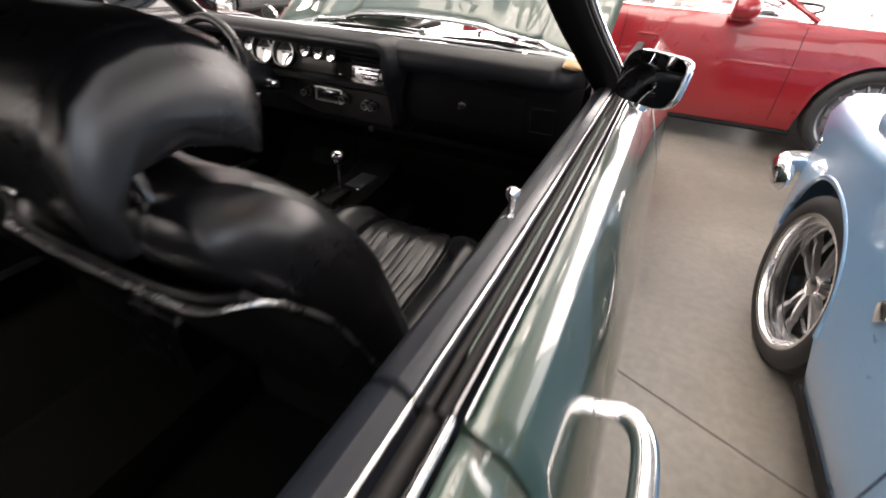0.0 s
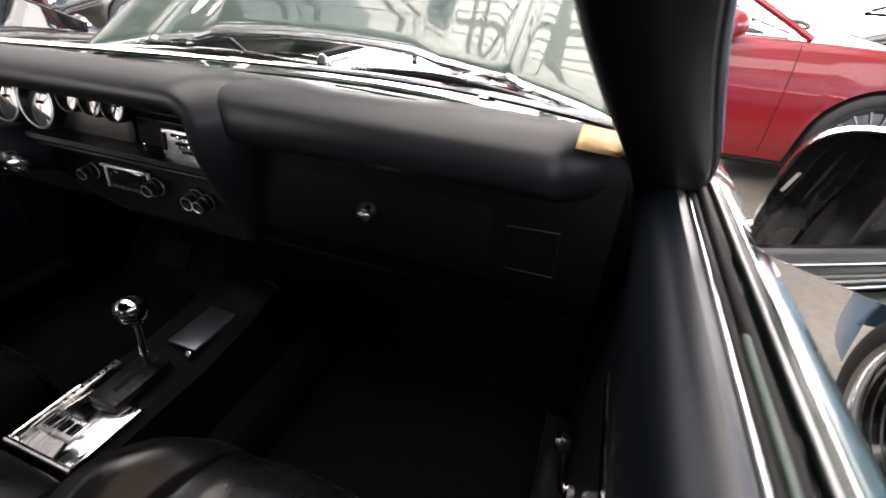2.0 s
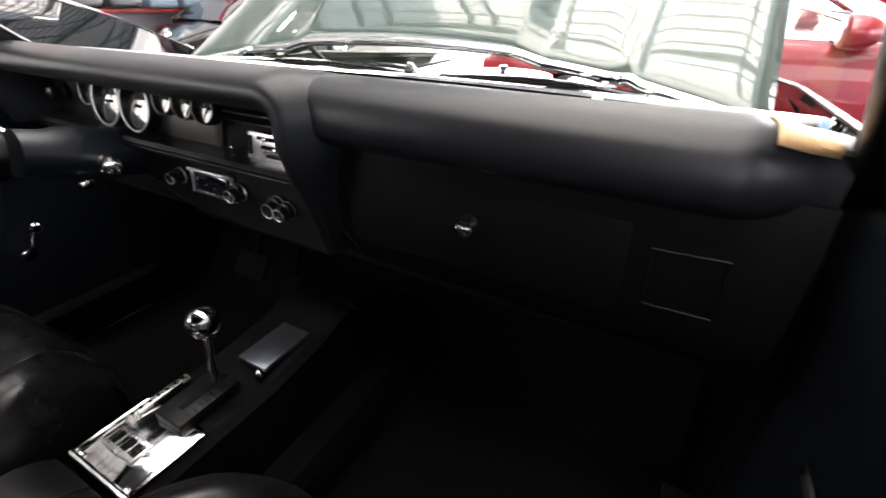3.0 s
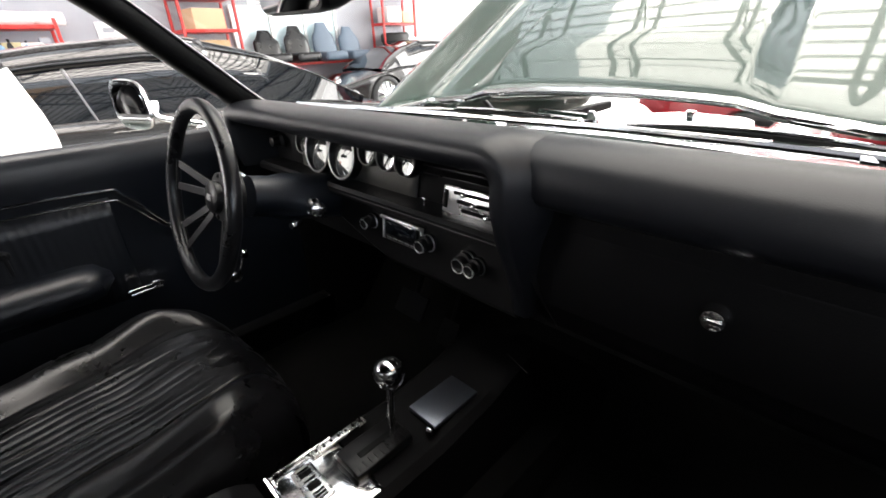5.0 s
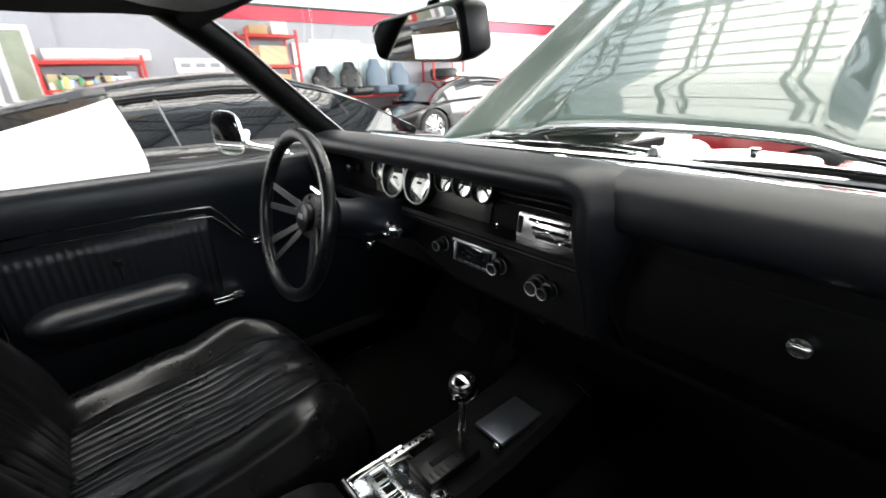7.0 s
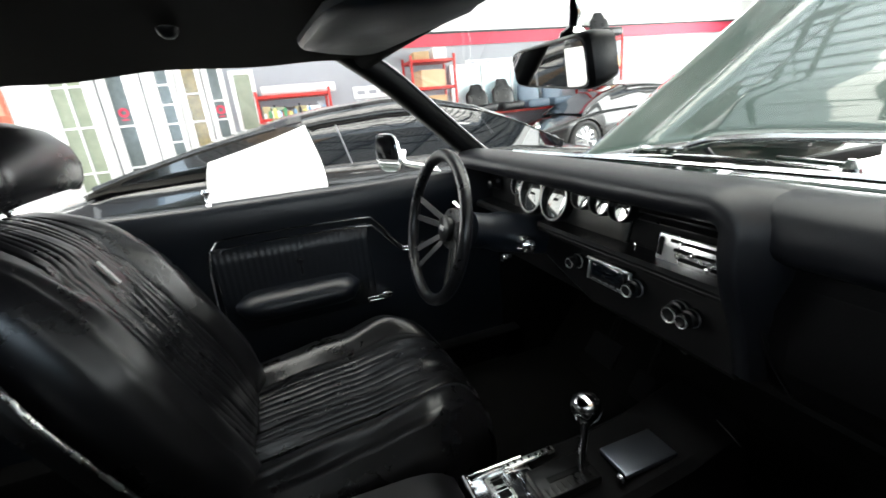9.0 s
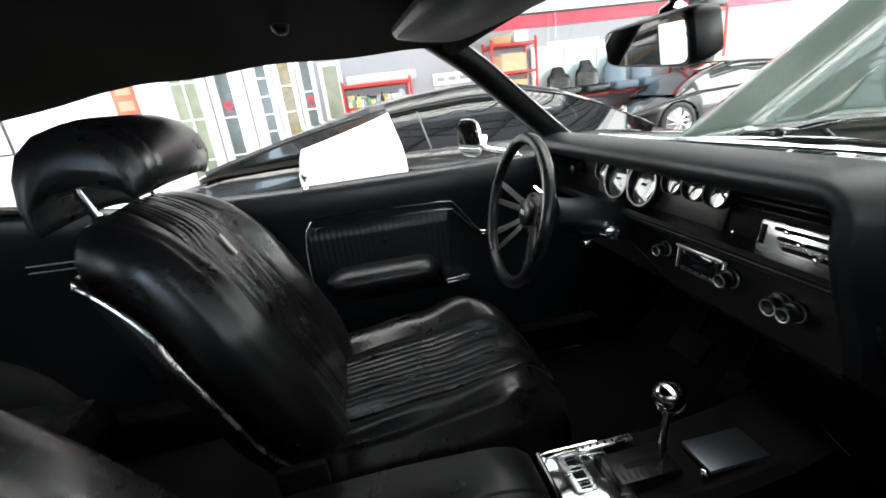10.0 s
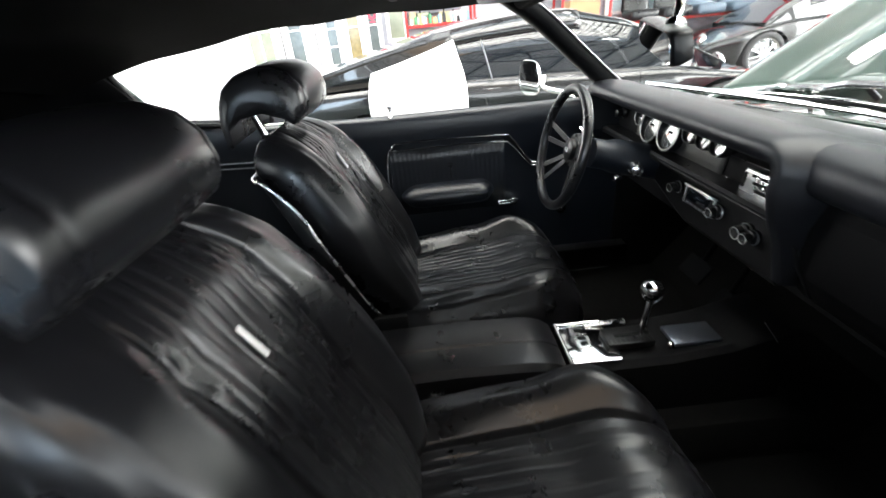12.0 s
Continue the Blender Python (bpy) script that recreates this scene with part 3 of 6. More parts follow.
# windscreen
def ws(u, v):
    base = Vector((0.69 * u, 0.46 - 0.37 * abs(u) ** 2.2, 0.928 + 0.055 * abs(u) ** 2.2))
    top = roof_point(u * 0.96, -0.345, 0.012)
    p = base.lerp(top, v)
    return p + Vector((0, 0.03 * math.sin(math.pi * v), 0.012 * math.sin(math.pi * v)))


bm = B()
grid(bm, [[ws(u, v) for u in np.linspace(-1, 1, 33)] for v in np.linspace(0, 1, 15)])
screen = part("windscreen", bm, CLEAR, coupe, "clear curved windscreen")
screen.visible_shadow = False
bm = B()
tube(bm, [ws(u, 0.0) + Vector((0, 0.012, 0.006)) for u in np.linspace(-1, 1, 41)], 0.008, 8)
part("windscreen_moulding", bm, CHROME, coupe, "bright lower windscreen moulding")

# cowl panel with slots, wipers
def rear_line(x):
    """Rear edge of the bonnet, in plan."""
    return 0.655 - 0.31 * (abs(x) / 0.70) ** 2.2


bm = B()
rows = []
for f in np.linspace(0, 1, 8):
    rows.append([Vector((x, (0.475 - 0.37 * (abs(x) / 0.69) ** 2.2) * (1 - f) + (rear_line(x) - 0.03) * f, 0.916 - 0.020 * f + 0.03 * (abs(x) / 0.69) ** 2.2)) for x in np.linspace(-0.76, 0.76, 41)])
grid(bm, rows)
thick(part("cowl_panel", bm, GREEN, coupe, "green cowl panel below the windscreen"), 0.01)
for x0, x1, lift in ((-0.62, -0.08, 0.0), (0.02, 0.56, 0.0)):
    bm = B()
    pts = [(x, 0.50 - 0.33 * (abs(x) / 0.69) ** 2.2 + 0.03, 0.934 + 0.012 * math.sin(math.pi * f) + 0.035 * (abs(x) / 0.69) ** 2.2) for f, x in ((f, x0 + (x1 - x0) * f) for f in np.linspace(0, 1, 16))]
    tube(bm, pts, 0.005, 8)
    arm = part("wiper", bm, CHROME, coupe, "chrome wiper arm and blade")
    bm = B()
    tube(bm, [Vector(p) + Vector((0, -0.012, -0.006)) for p in pts], 0.0045, 6)
    part("wiper_rubber", bm, RUBBER, arm)
    bm = B()
    lathe(bm, [(0.022, 0), (0.022, 0.012), (0.012, 0.022), (0.006, 0.03)], (x1, 0.555 - 0.33 * (abs(x1) / 0.69) ** 2.2, 0.925), (0, 0, 1), 18, True)
    tube(bm, [(x1, 0.555 - 0.33 * (abs(x1) / 0.69) ** 2.2, 0.942), (x1 * 0.75 + x0 * 0.25, 0.535 - 0.33 * (abs(x1) / 0.69) ** 2.2, 0.952)], 0.006, 8)
    part("wiper_pivot", bm, CHROME, arm)

# raised bonnet with a broad centre dome
HINGE = (0.385, 0.983)
SLOPE = math.atan(0.605)


def bonnet(x, d):
    """d: metres along the panel from the rear edge."""
    wide = 0.020 * math.exp(-((d / 0.16) ** 2)) - 0.018 * smooth_ramp(d, [0.2, 0.6], [0, 1])
    dome = 0.042 * (1 - ramp(abs(x + 0.02) - wide, [0.252, 0.308], [0, 1])) * smooth_ramp(d, [0.0, 0.12, 1.0, 1.2], [0.26, 1.0, 1.0, 0.1])
    lip = -0.020 * max(0, (abs(x) - 0.64) / 0.08) ** 2
    crown = -0.010 * (x / 0.72) ** 2
    crease = 0.008 * math.exp(-(((abs(x) - 0.47) / 0.016) ** 2))
    roll = -0.004 * math.exp(-((d / 0.02) ** 2))
    h = dome + lip + crown + crease + roll + 0.004
    s0 = 0.055 - 0.13 * (abs(x) / 0.70) ** 2.2 + d
    return Vector((x, HINGE[0] + s0 * math.cos(SLOPE) - h * math.sin(SLOPE), HINGE[1] + s0 * math.sin(SLOPE) + h * math.cos(SLOPE)))


bm = B()
xs = sorted(list(np.linspace(-0.705, 0.68, 45)) + [s * v - 0.02 for s in (1, -1) for v in np.linspace(0.236, 0.332, 17)] + [s * v for s in (1, -1) for v in (0.455, 0.4625, 0.47, 0.4775, 0.485)])
grid(bm, [[bonnet(x, d) for x in xs] for d in np.linspace(0, 1.28, 44)])
hood = thick(part("bonnet", bm, GREEN, coupe, "raised green bonnet with a broad centre dome"), 0.028)
bm = B()
tube(bm, [bonnet(x, -0.004) + Vector((0, 0.0, -0.004)) for x in xs], 0.008, 8)
part("bonnet_edge_trim", bm, CHROME, hood)
for s in (1, -1):
    bm = B()
    tube(bm, [(s * 0.64, 0.62, 0.86), (s * 0.62, 0.66, 0.96), (s * 0.60, 0.78, 1.08)], 0.012, 8)
    tube(bm, [(s * 0.62, 0.85, 0.88), (s * 0.62, 0.70, 1.00)], 0.010, 8)
    part("bonnet_hinge", bm, STEEL, hood)

# engine bay
for nm, c, size in (("engine_bay_floor", (0, 1.10, 0.62), (1.5, 1.2, 0.04)), ("radiator", (0, 1.85, 0.47), (1.5, 0.05, 0.34)), ("inner_wing", (0.70, 1.2, 0.70), (0.05, 1.5, 0.20)), ("inner_wing", (-0.70, 1.2, 0.70), (0.05, 1.5, 0.20))):
    bm = B()
    rbox(bm, c, size, 0.01)
    part(nm, bm, MATT, coupe)
bm = B()
rbox(bm, (0, 1.05, 0.72), (0.50, 0.66, 0.20), 0.04)
part("engine_block", bm, RED_PAINT, coupe, "red painted engine block")
bm = B()
lathe(bm, [(0.15, -0.05), (0.15, 0), (0.16, 0.008), (0.16, 0.05), (0.15, 0.06), (0.05, 0.068), (0.012, 0.07), (0.012, 0.085)], (0.04, 0.90, 0.835), (0, 0, 1), 40, True)
part("air_cleaner", bm, CHROME, coupe, "round chrome air cleaner")

# The chrome cover is added to catch white glare under the bonnet edge.
for x, mat, label in ((-0.22, CHROME, "chrome valve cover, added to catch glare"), (0.27, RED_PAINT, "red painted valve cover")):
    bm = B()
    rings = []
    for f in np.linspace(0, 1, 9):
        e = min(1, 8 * f, 8 * (1 - f)) ** 0.5
        y = 0.62 + 0.60 * f
        rings.append([Vector((x + 0.085 * e * math.cos(a), y, 0.82 + 0.08 * e * math.sin(a))) for a in np.linspace(-0.3, math.pi + 0.3, 12)])
    loft(bm, rings)
    part("valve_cover", bm, mat, coupe, label)
# Booster added as a bright reflector for the same glare.
bm = B()
lathe(bm, [(0.02, -0.02), (0.10, 0.0), (0.125, 0.03), (0.125, 0.07), (0.09, 0.10), (0.03, 0.11), (0.03, 0.20)], (-0.42, 0.50, 0.80), (0, 1, 0), 30, True)
part("brake_booster", bm, CHROME, coupe, "round bright brake booster, added to catch glare")
for s in (1, -1):
    carpet("rear_side_carpet", (s * 0.71, -1.50, 0.31), (0.09, 1.0, 0.16), 0.02)

# nose, tail, bumpers, deck
bm = B()
grid(bm, [[Vector((0.86 * u, 1.97 + 0.05 * (1 - u * u), z)) for u in np.linspace(-1, 1, 15)] for z in (0.34, 0.42, 0.52, 0.60, 0.64)])
thick(part("front_grille", bm, MATT, coupe, "black front grille"), 0.02)
for s in (1, -1):
    for x in (0.58, 0.75):
        bm = B()
        lathe(bm, [(0.085, 0), (0.085, 0.02), (0.075, 0.03), (0.03, 0.035)], (s * x, 2.0, 0.55), (0, 1, 0), 28, True)
        part("headlight", bm, CHROME, coupe)
    bm = B()
    rbox(bm, (s * 0.72, -2.99, 0.62), (0.28, 0.03, 0.10), 0.015)
    part("tail_light", bm, RED_PAINT, coupe)
for y, w in ((2.07, 1.0), (-3.06, 1.0)):
    bm = B()
    rings = []
    for u in np.linspace(-1, 1, 21):
        c = Vector((0.92 * u, y - math.copysign(0.10, y) * u**4 + 0, 0.45))
        rings.append([c + Vector((0, 0.035 * math.cos(a), 0.065 * math.sin(a))) for a in np.linspace(0, 2 * math.pi, 13)[:-1]])
    loft(bm, rings)
    part("bumper", bm, CHROME, coupe)
bm = B()
grid(bm, [[Vector((0.80 * u, y, z + 0.03 * (1 - u * u))) for u in np.linspace(-1, 1, 13)] for y, z in ((-2.98, 0.86), (-2.9, 0.915), (-2.6, 0.955), (-2.2, 0.985), (-2.05, 0.99))])
thick(part("boot_lid", bm, GREEN, coupe, "green boot lid"), 0.015)
bm = B()
grid(bm, [[Vector((0.86 * u, -2.98 - 0.03 * (1 - u * u), z)) for u in np.linspace(-1, 1, 13)] for z in (0.34, 0.5, 0.7, 0.87)])
thick(part("tail_panel", bm, GREEN, coupe), 0.02)
for s in (1, -1):
    wheel(coupe, (s * 0.80, FRONT_AXLE, 0.335), s, 0.335, 0.20, 0.20, TYRE, ALLOY, 5)
    wheel(coupe, (s * 0.80, REAR_AXLE, 0.335), s, 0.335, 0.20, 0.22, TYRE, ALLOY, 5)

# outside mirrors
def door_mirror(c, s, yaw, label, wide=1.0, nod=-5, tall=1.0, square=0.45, inset=1.0):
    bm = B()
    rings = []
    rot = Matrix.Rotation(radians(yaw), 4, "Z") @ Matrix.Rotation(radians(nod), 4, "X") @ Matrix.Rotation(radians(5 if s > 0 else 0), 4, "Y") @ Matrix.Diagonal((wide, 0.5 + 0.5 * wide, tall, 1))
    for d, k in ((-0.012, 0.97), (0.0, 1.0), (0.012, 0.98), (0.035, 0.86), (0.055, 0.62), (0.066, 0.3), (0.068, 0.05)):
        ring = []
        for a in np.linspace(0, 2 * math.pi, 41)[:-1]:
            ca, sa = math.cos(a), math.sin(a)
            ring.append(Vector(c) + rot @ Vector((0.067 * k * math.copysign(abs(ca) ** square, ca), d, 0.054 * k * math.copysign(abs(sa) ** (square + 0.05), sa) + 0.008 * s * ca * k)))
        rings.append(ring)
    loft(bm, rings)
    ob = part("door_mirror", bm, CHROME, coupe, label)
    bm = B()
    ring = [Vector(c) + rot @ Vector((0.0635 * inset * math.copysign(abs(math.cos(a)) ** square, math.cos(a)), -0.0125, 0.0505 * inset * math.copysign(abs(math.sin(a)) ** (square + 0.05), math.sin(a)) + 0.0075 * s * math.cos(a))) for a in np.linspace(0, 2 * math.pi, 41)[:-1]]
    loft(bm, [ring, [p + rot @ Vector((0, -0.003, 0)) for p in ring]])
    part("mirror_glass", bm, MIRROR, ob, "silvered mirror glass")
    bm = B()
    base = Vector((s * 0.835, c[1] + 0.12, belt_z(0) - 0.006))
    tube(bm, spline([base, base + Vector((0, 0.0, 0.02)), Vector(c) + Vector((-s * 0.03, 0.045, -0.035)), Vector(c) + Vector((0, 0.05, 0))], 14), 0.009, 10)
    lathe(bm, [(0.024, -0.004), (0.022, 0.008), (0.012, 0.016)], base, (s * 0.3, 0, 1), 20, True)
    part("mirror_stalk", bm, CHROME, ob)
    return ob


door_mirror((0.852, -0.165, 1.024), 1, -26, "chrome door mirror on the open-window door", 1.05)
door_mirror((-0.93, -0.222, 1.013), -1, 54, "chrome door mirror with bright stalk", 0.60, 0, 1.14, 0.62, 0.84)

# sun visor, inner mirror
bm = B()
rings = []
vis = [(-0.51, -0.355), (-0.45, -0.425), (-0.375, -0.480), (-0.33, -0.487), (-0.12, -0.470), (-0.065, -0.45), (-0.05, -0.41), (-0.06, -0.275), (-0.12, -0.262), (-0.50, -0.318)]
out = [Vector((x, y, 1.268 + 0.02 * (y + 0.37))) for x, y in vis]
mid = Vector((-0.28, -0.375, 0))
for k, dz in ((0.94, -0.014), (1.0, -0.008), (1.0, 0.0), (0.94, 0.006)):
    rings.append([Vector((mid.x + (p.x - mid.x) * k, mid.y + (p.y - mid.y) * k, p.z + dz)) for p in out])
loft(bm, rings)
part("sun_visor", bm, DOOR_VINYL, coupe, "black sun visor folded up")
bm = B()
tube(bm, [(-0.56, -0.335, 1.272), (-0.30, -0.30, 1.272)], 0.005, 8)
lathe(bm, [(0.009, 0), (0.008, 0.006), (0.003, 0.009)], (-0.545, -0.345, 1.270), (0.2, -0.6, -0.8), 14, True)
part("visor_rod", bm, CHROME, coupe)

im = pose(0.020, -0.243, 1.171, 10, 3.2, -16.6)
bm = B()
ring = lambda w, h, d: [im @ Vector((w * math.copysign(abs(math.cos(a)) ** 0.24, math.cos(a)), d, h * math.copysign(abs(math.sin(a)) ** 0.30, math.sin(a)) * (1 + 0.05 * math.cos(a)))) for a in np.linspace(0, 2 * math.pi, 37)[:-1]]
loft(bm, [ring(0.134, 0.0222, -0.010), ring(0.138, 0.0242, -0.006), ring(0.138, 0.0242, 0.004), ring(0.130, 0.021, 0.018), ring(0.080, 0.012, 0.026)])
inner = part("inner_mirror", bm, PLASTIC, coupe, "black framed rear-view mirror")
bm = B()
loft(bm, [ring(0.132, 0.0205, -0.0102), ring(0.132, 0.0205, -0.0112)])
part("mirror_glass", bm, MIRROR, inner, "silvered mirror glass")
bm = B()
lathe(bm, [(0.016, -0.004), (0.015, 0.010), (0.009, 0.016)], im @ Vector((0.045, 0.012, 0.014)), im.to_3x3() @ Vector((0, 0.4, 1)), 18, True)
tube(bm, spline([im @ Vector((0.045, 0.014, 0.018)), im @ Vector((0.040, 0.022, 0.045)), (0.04, -0.225, 1.25), (0.03, -0.245, 1.285)], 14), 0.007, 10)
part("mirror_stem", bm, CHROME, inner)

# ---- dashboard ----
def dash_top(x):
    return 0.40 - 0.33 * (abs(x) / 0.69) ** 2.2


# top skin over the whole width
bm = B()
rows = []
for y_f in range(5):
    row = []
    for x in np.linspace(-0.715, 0.69, 60):
        d = dash_top(x)
        e = 0.05 * (abs(x) / 0.69) ** 2.2
        y, z = ((d, 0.90 + e), (d, 0.922 + e), (d * 0.6 + 0.02, 0.956 + e * 0.8), (0.06, 0.9955), (0.035, 0.995))[y_f]
        row.append(Vector((x, y, z - 0.012 * smooth_ramp(x, [0.63, 0.69], [0, 1]))))
    rows.append(row)
grid(bm, rows)
dash = part("dashboard", bm, VINYL, coupe, "black padded dashboard with hooded gauge cluster")

# hood round the gauges: one padded section bent over the top and down both ends
TOP_SEC = [(-0.021, 0.03), (-0.021, -0.060), (-0.018, -0.076), (-0.010, -0.0865), (0.002, -0.0905), (0.013, -0.088), (0.021, -0.079), (0.0255, -0.064), (0.0278, -0.046), (0.0285, -0.025), (0.0185, 0.03), (0.006, 0.065)]
END_SEC = [(-0.016, 0.03), (-0.016, -0.068), (-0.0135, -0.080), (-0.008, -0.0865), (0.001, -0.0885), (0.011, -0.0880), (0.0150, -0.0860), (0.0165, -0.0835), (0.0265, -0.066), (0.0375, -0.048), (0.040, -0.02), (0.040, 0.065)]
X_R, X_L, Z_T, RAD = 0.134, -0.695, 0.990, 0.030
way = [(X_L, z, 180, 1) for z in np.linspace(0.86, Z_T - RAD, 4)]
way += [(X_L + RAD - RAD * math.cos(a), Z_T - RAD + RAD * math.sin(a), 180 - math.degrees(a), 1 - a / 1.5708) for a in np.linspace(0.2, 1.5708, 8)]
way += [(x, Z_T, 90, 0) for x in np.linspace(X_L + RAD + 0.02, X_R - RAD - 0.01, 24)]
way += [(X_R - RAD + RAD * math.sin(a), Z_T - RAD + RAD * math.cos(a), 90 - math.degrees(a), a / 1.5708) for a in np.linspace(0.0, 1.5708, 12)]
way += [(X_R, z, 0, 1) for z in np.linspace(Z_T - RAD - 0.008, 0.755, 14)]
bm = B()
rings = []
for x, z, deg, w in way:
    n = Vector((math.cos(radians(deg)), 0, math.sin(radians(deg))))
    dl = ramp(z, [0.75, 0.83, 0.88, 0.93], [0.058, 0.036, 0.014, 0.0])
    w = w * w * (3 - 2 * w)
    slim = ramp(z, [0.865, 0.905], [0.45, 1.0])
    end_sec = [(q if q < 0.0155 else 0.0155 + (q - 0.0155) * slim, f) for q, f in END_SEC]
    rings.append([Vector((x, 0, z)) + n * (p + (q - p) * w) + Vector((0, min(0.065, e + (f - e) * w + dl), 0)) for (p, e), (q, f) in zip(TOP_SEC, end_sec)])
loft(bm, rings)
part("cluster_hood", bm, VINYL, dash, "padded hood framing the gauges")


# passenger's pad
def pass_profile(x):
    e = smooth_ramp(x, [0.615, 0.69], [0, 1])
    return [(0.075, 0.993 - 0.004 * e), (0.035, 1.005 - 0.010 * e), (-0.005, 1.010 - 0.018 * e), (-0.028 + 0.02 * e, 1.0065 - 0.018 * e), (-0.043 + 0.036 * e, 0.999 - 0.016 * e), (-0.053 + 0.046 * e, 0.986 - 0.01 * e), (-0.057 + 0.05 * e, 0.968), (-0.057 + 0.05 * e, 0.950),
            (-0.052 + 0.048 * e, 0.939), (-0.038 + 0.04 * e, 0.930), (0.0, 0.924), (0.03, 0.92)]


bm = B()
loft(bm, [[Vector((x, y, z)) for y, z in pass_profile(x)] for x in list(np.linspace(0.150, 0.61, 16)) + list(np.linspace(0.62, 0.698, 12))])
part("passenger_pad", bm, VINYL, dash, "padded roll over the glove box")
# Warm reflection on the pad's end, painted as a thin tan skin.
bm = B()
grid(bm, [[Vector((x, y - 0.002, z + 0.0025)) for y, z in pass_profile(x)[:5]] for x in np.linspace(0.636, 0.684, 8)])
thick(part("pad_end_sheen", bm, TAN, dash, "tan patch on the pad end for a warm reflection"), 0.002)

# top slots
for x0, x1 in ((0.22, 0.50), (-0.30, -0.18)):
    bm = B()
    grid(bm, [[Vector((x, 0.155 + off - 0.1 * (abs(x) / 0.6) ** 2.2, 0.983 - off * 0.15)) for x in np.linspace(x0, x1, 12)] for off in (0.0, 0.012)])
    thick(part("defroster_slot", bm, MATT, dash), 0.002, 0)

# glove box and lower panel
bm = B()
prof = [(-0.012, 0.945), (-0.022, 0.90), (-0.020, 0.80), (-0.005, 0.755), (0.03, 0.72), (0.12, 0.70), (0.12, 0.94)]
extrude_x(bm, prof, 0.15, 0.70, 6)
part("glove_box_panel", bm, GLOVE, dash, "black glove box panel")
bm = B()
rbox(bm, (0.365, -0.0195, 0.845), (0.37, 0.006, 0.115), 0.003)
glove = part("glove_box_lid", bm, GLOVE, dash)
bm = B()
lathe(bm, [(0.015, 0), (0.015, 0.006), (0.011, 0.012), (0.011, 0.016), (0.006, 0.017)], (0.371, -0.028, 0.860), (0, -1, 0), 22, True)
rbox(bm, (0.371, -0.047, 0.860), (0.018, 0.004, 0.006), 0.001)
part("glove_box_lock", bm, CHROME, dash, "chrome glove box lock")
# square bright-edged plate
for a, b in (((0.575, 0.816), (0.571, 0.881)), ((0.571, 0.881), (0.638, 0.884)), ((0.638, 0.884), (0.640, 0.817)), ((0.640, 0.817), (0.575, 0.816))):
    bm = B()
    tube(bm, [(a[0], -0.026, a[1]), (b[0], -0.026, b[1])], 0.0012, 6)
    part("plate_edge", bm, DARK_METAL, dash)

# gauge panel, recess back
bm = B()
rbox(bm, (-0.28, 0.03, 0.905), (0.82, 0.02, 0.15), 0.004)
part("cluster_panel", bm, MATT, dash, "black cluster back panel")
bm = B()
rows = [[Vector((x, 0.016 - 0.02 * (0.965 - z), z)) for x in np.linspace(-0.535, -0.108 - 0.02 * (0.965 - z) / 0.1, 20)] for z in (0.862, 0.90, 0.94, 0.966)]
grid(bm, rows)
thick(part("gauge_plate", bm, GUN, dash, "satin grey gauge plate"), 0.004)
bm = B()
prof = [(-0.028, 0.868), (-0.034, 0.862), (-0.034, 0.850), (-0.02, 0.842), (0.03, 0.84), (0.03, 0.868)]
extrude_x(bm, prof, -0.68, 0.117, 8)
part("cluster_sill", bm, PLASTIC, dash)
bm = B()
tube(bm, [(-0.63, -0.0345, 0.856), (0.115, -0.0345, 0.856)], 0.0015, 6)
part("sill_line", bm, DARK_METAL, dash)
bm = B()
tube(bm, [(-0.655, -0.062, 0.9675), (0.10, -0.062, 0.9675)], 0.0014, 6)
part("lip_line", bm, DARK_METAL, dash)


def gauge(x, z, r, depth, ang):
    bm = B()
    ax = Vector((0.0, -1, 0.21)).normalized()
    c = Vector((x, 0.012, z))
    lathe(bm, [(r * 1.04, 0), (r * 1.05, depth * 0.7), (r * 1.02, depth * 0.92), (r * 0.96, depth * 0.92), (r * 0.90, depth * 0.75), (r * 0.88, depth * 0.2)], c, ax, 40)
    g = part("gauge", bm, PLASTIC, dash, "round gauge in a black bezel with a bright ring")
    bm = B()
    lathe(bm, [(r * 1.035, depth * 0.86), (r * 1.03, depth * 0.97), (r * 0.98, depth), (r * 0.94, depth * 0.97), (r * 0.93, depth * 0.88)], c, ax, 40)
    part("bezel_ring", bm, RING_METAL, g, "thin bright bezel ring")
    bm = B()
    tilt = Vector((0.0, -1, 0.40)).normalized()
    lathe(bm, [(r * 0.90, 0.0), (r * 0.6, r * 0.035), (r * 0.3, r * 0.052), (0.0003, r * 0.058)], c + ax * depth * 0.42, tilt, 36)
    part("gauge_lens", bm, GAUGE_GLASS, g, "glossy reflecting gauge lens")
    a, u, w = basis(ax)
    d = u * math.cos(ang) + w * math.sin(ang)
    bm = B()
    tube(bm, [c + ax * (depth * 0.42 + 0.007) - d * r * 0.10, c + ax * (depth * 0.42 + 0.007) + d * r * 0.55], 0.0006, 6)
    lathe(bm, [(r * 0.06, 0.003), (r * 0.06, 0.008), (r * 0.03, 0.009)], c + ax * depth * 0.42, ax, 14, True)
    part("gauge_needle", bm, MATT, g)


gauge(-0.494, 0.929, 0.026, 0.016, 0.6)
gauge(-0.421, 0.918, 0.047, 0.022, 2.4)
gauge(-0.326, 0.918, 0.047, 0.022, 4.0)
gauge(-0.236, 0.940, 0.0275, 0.020, 1.2)
gauge(-0.180, 0.938, 0.0275, 0.020, 2.0)
gauge(-0.127, 0.936, 0.0275, 0.020, 2.6)
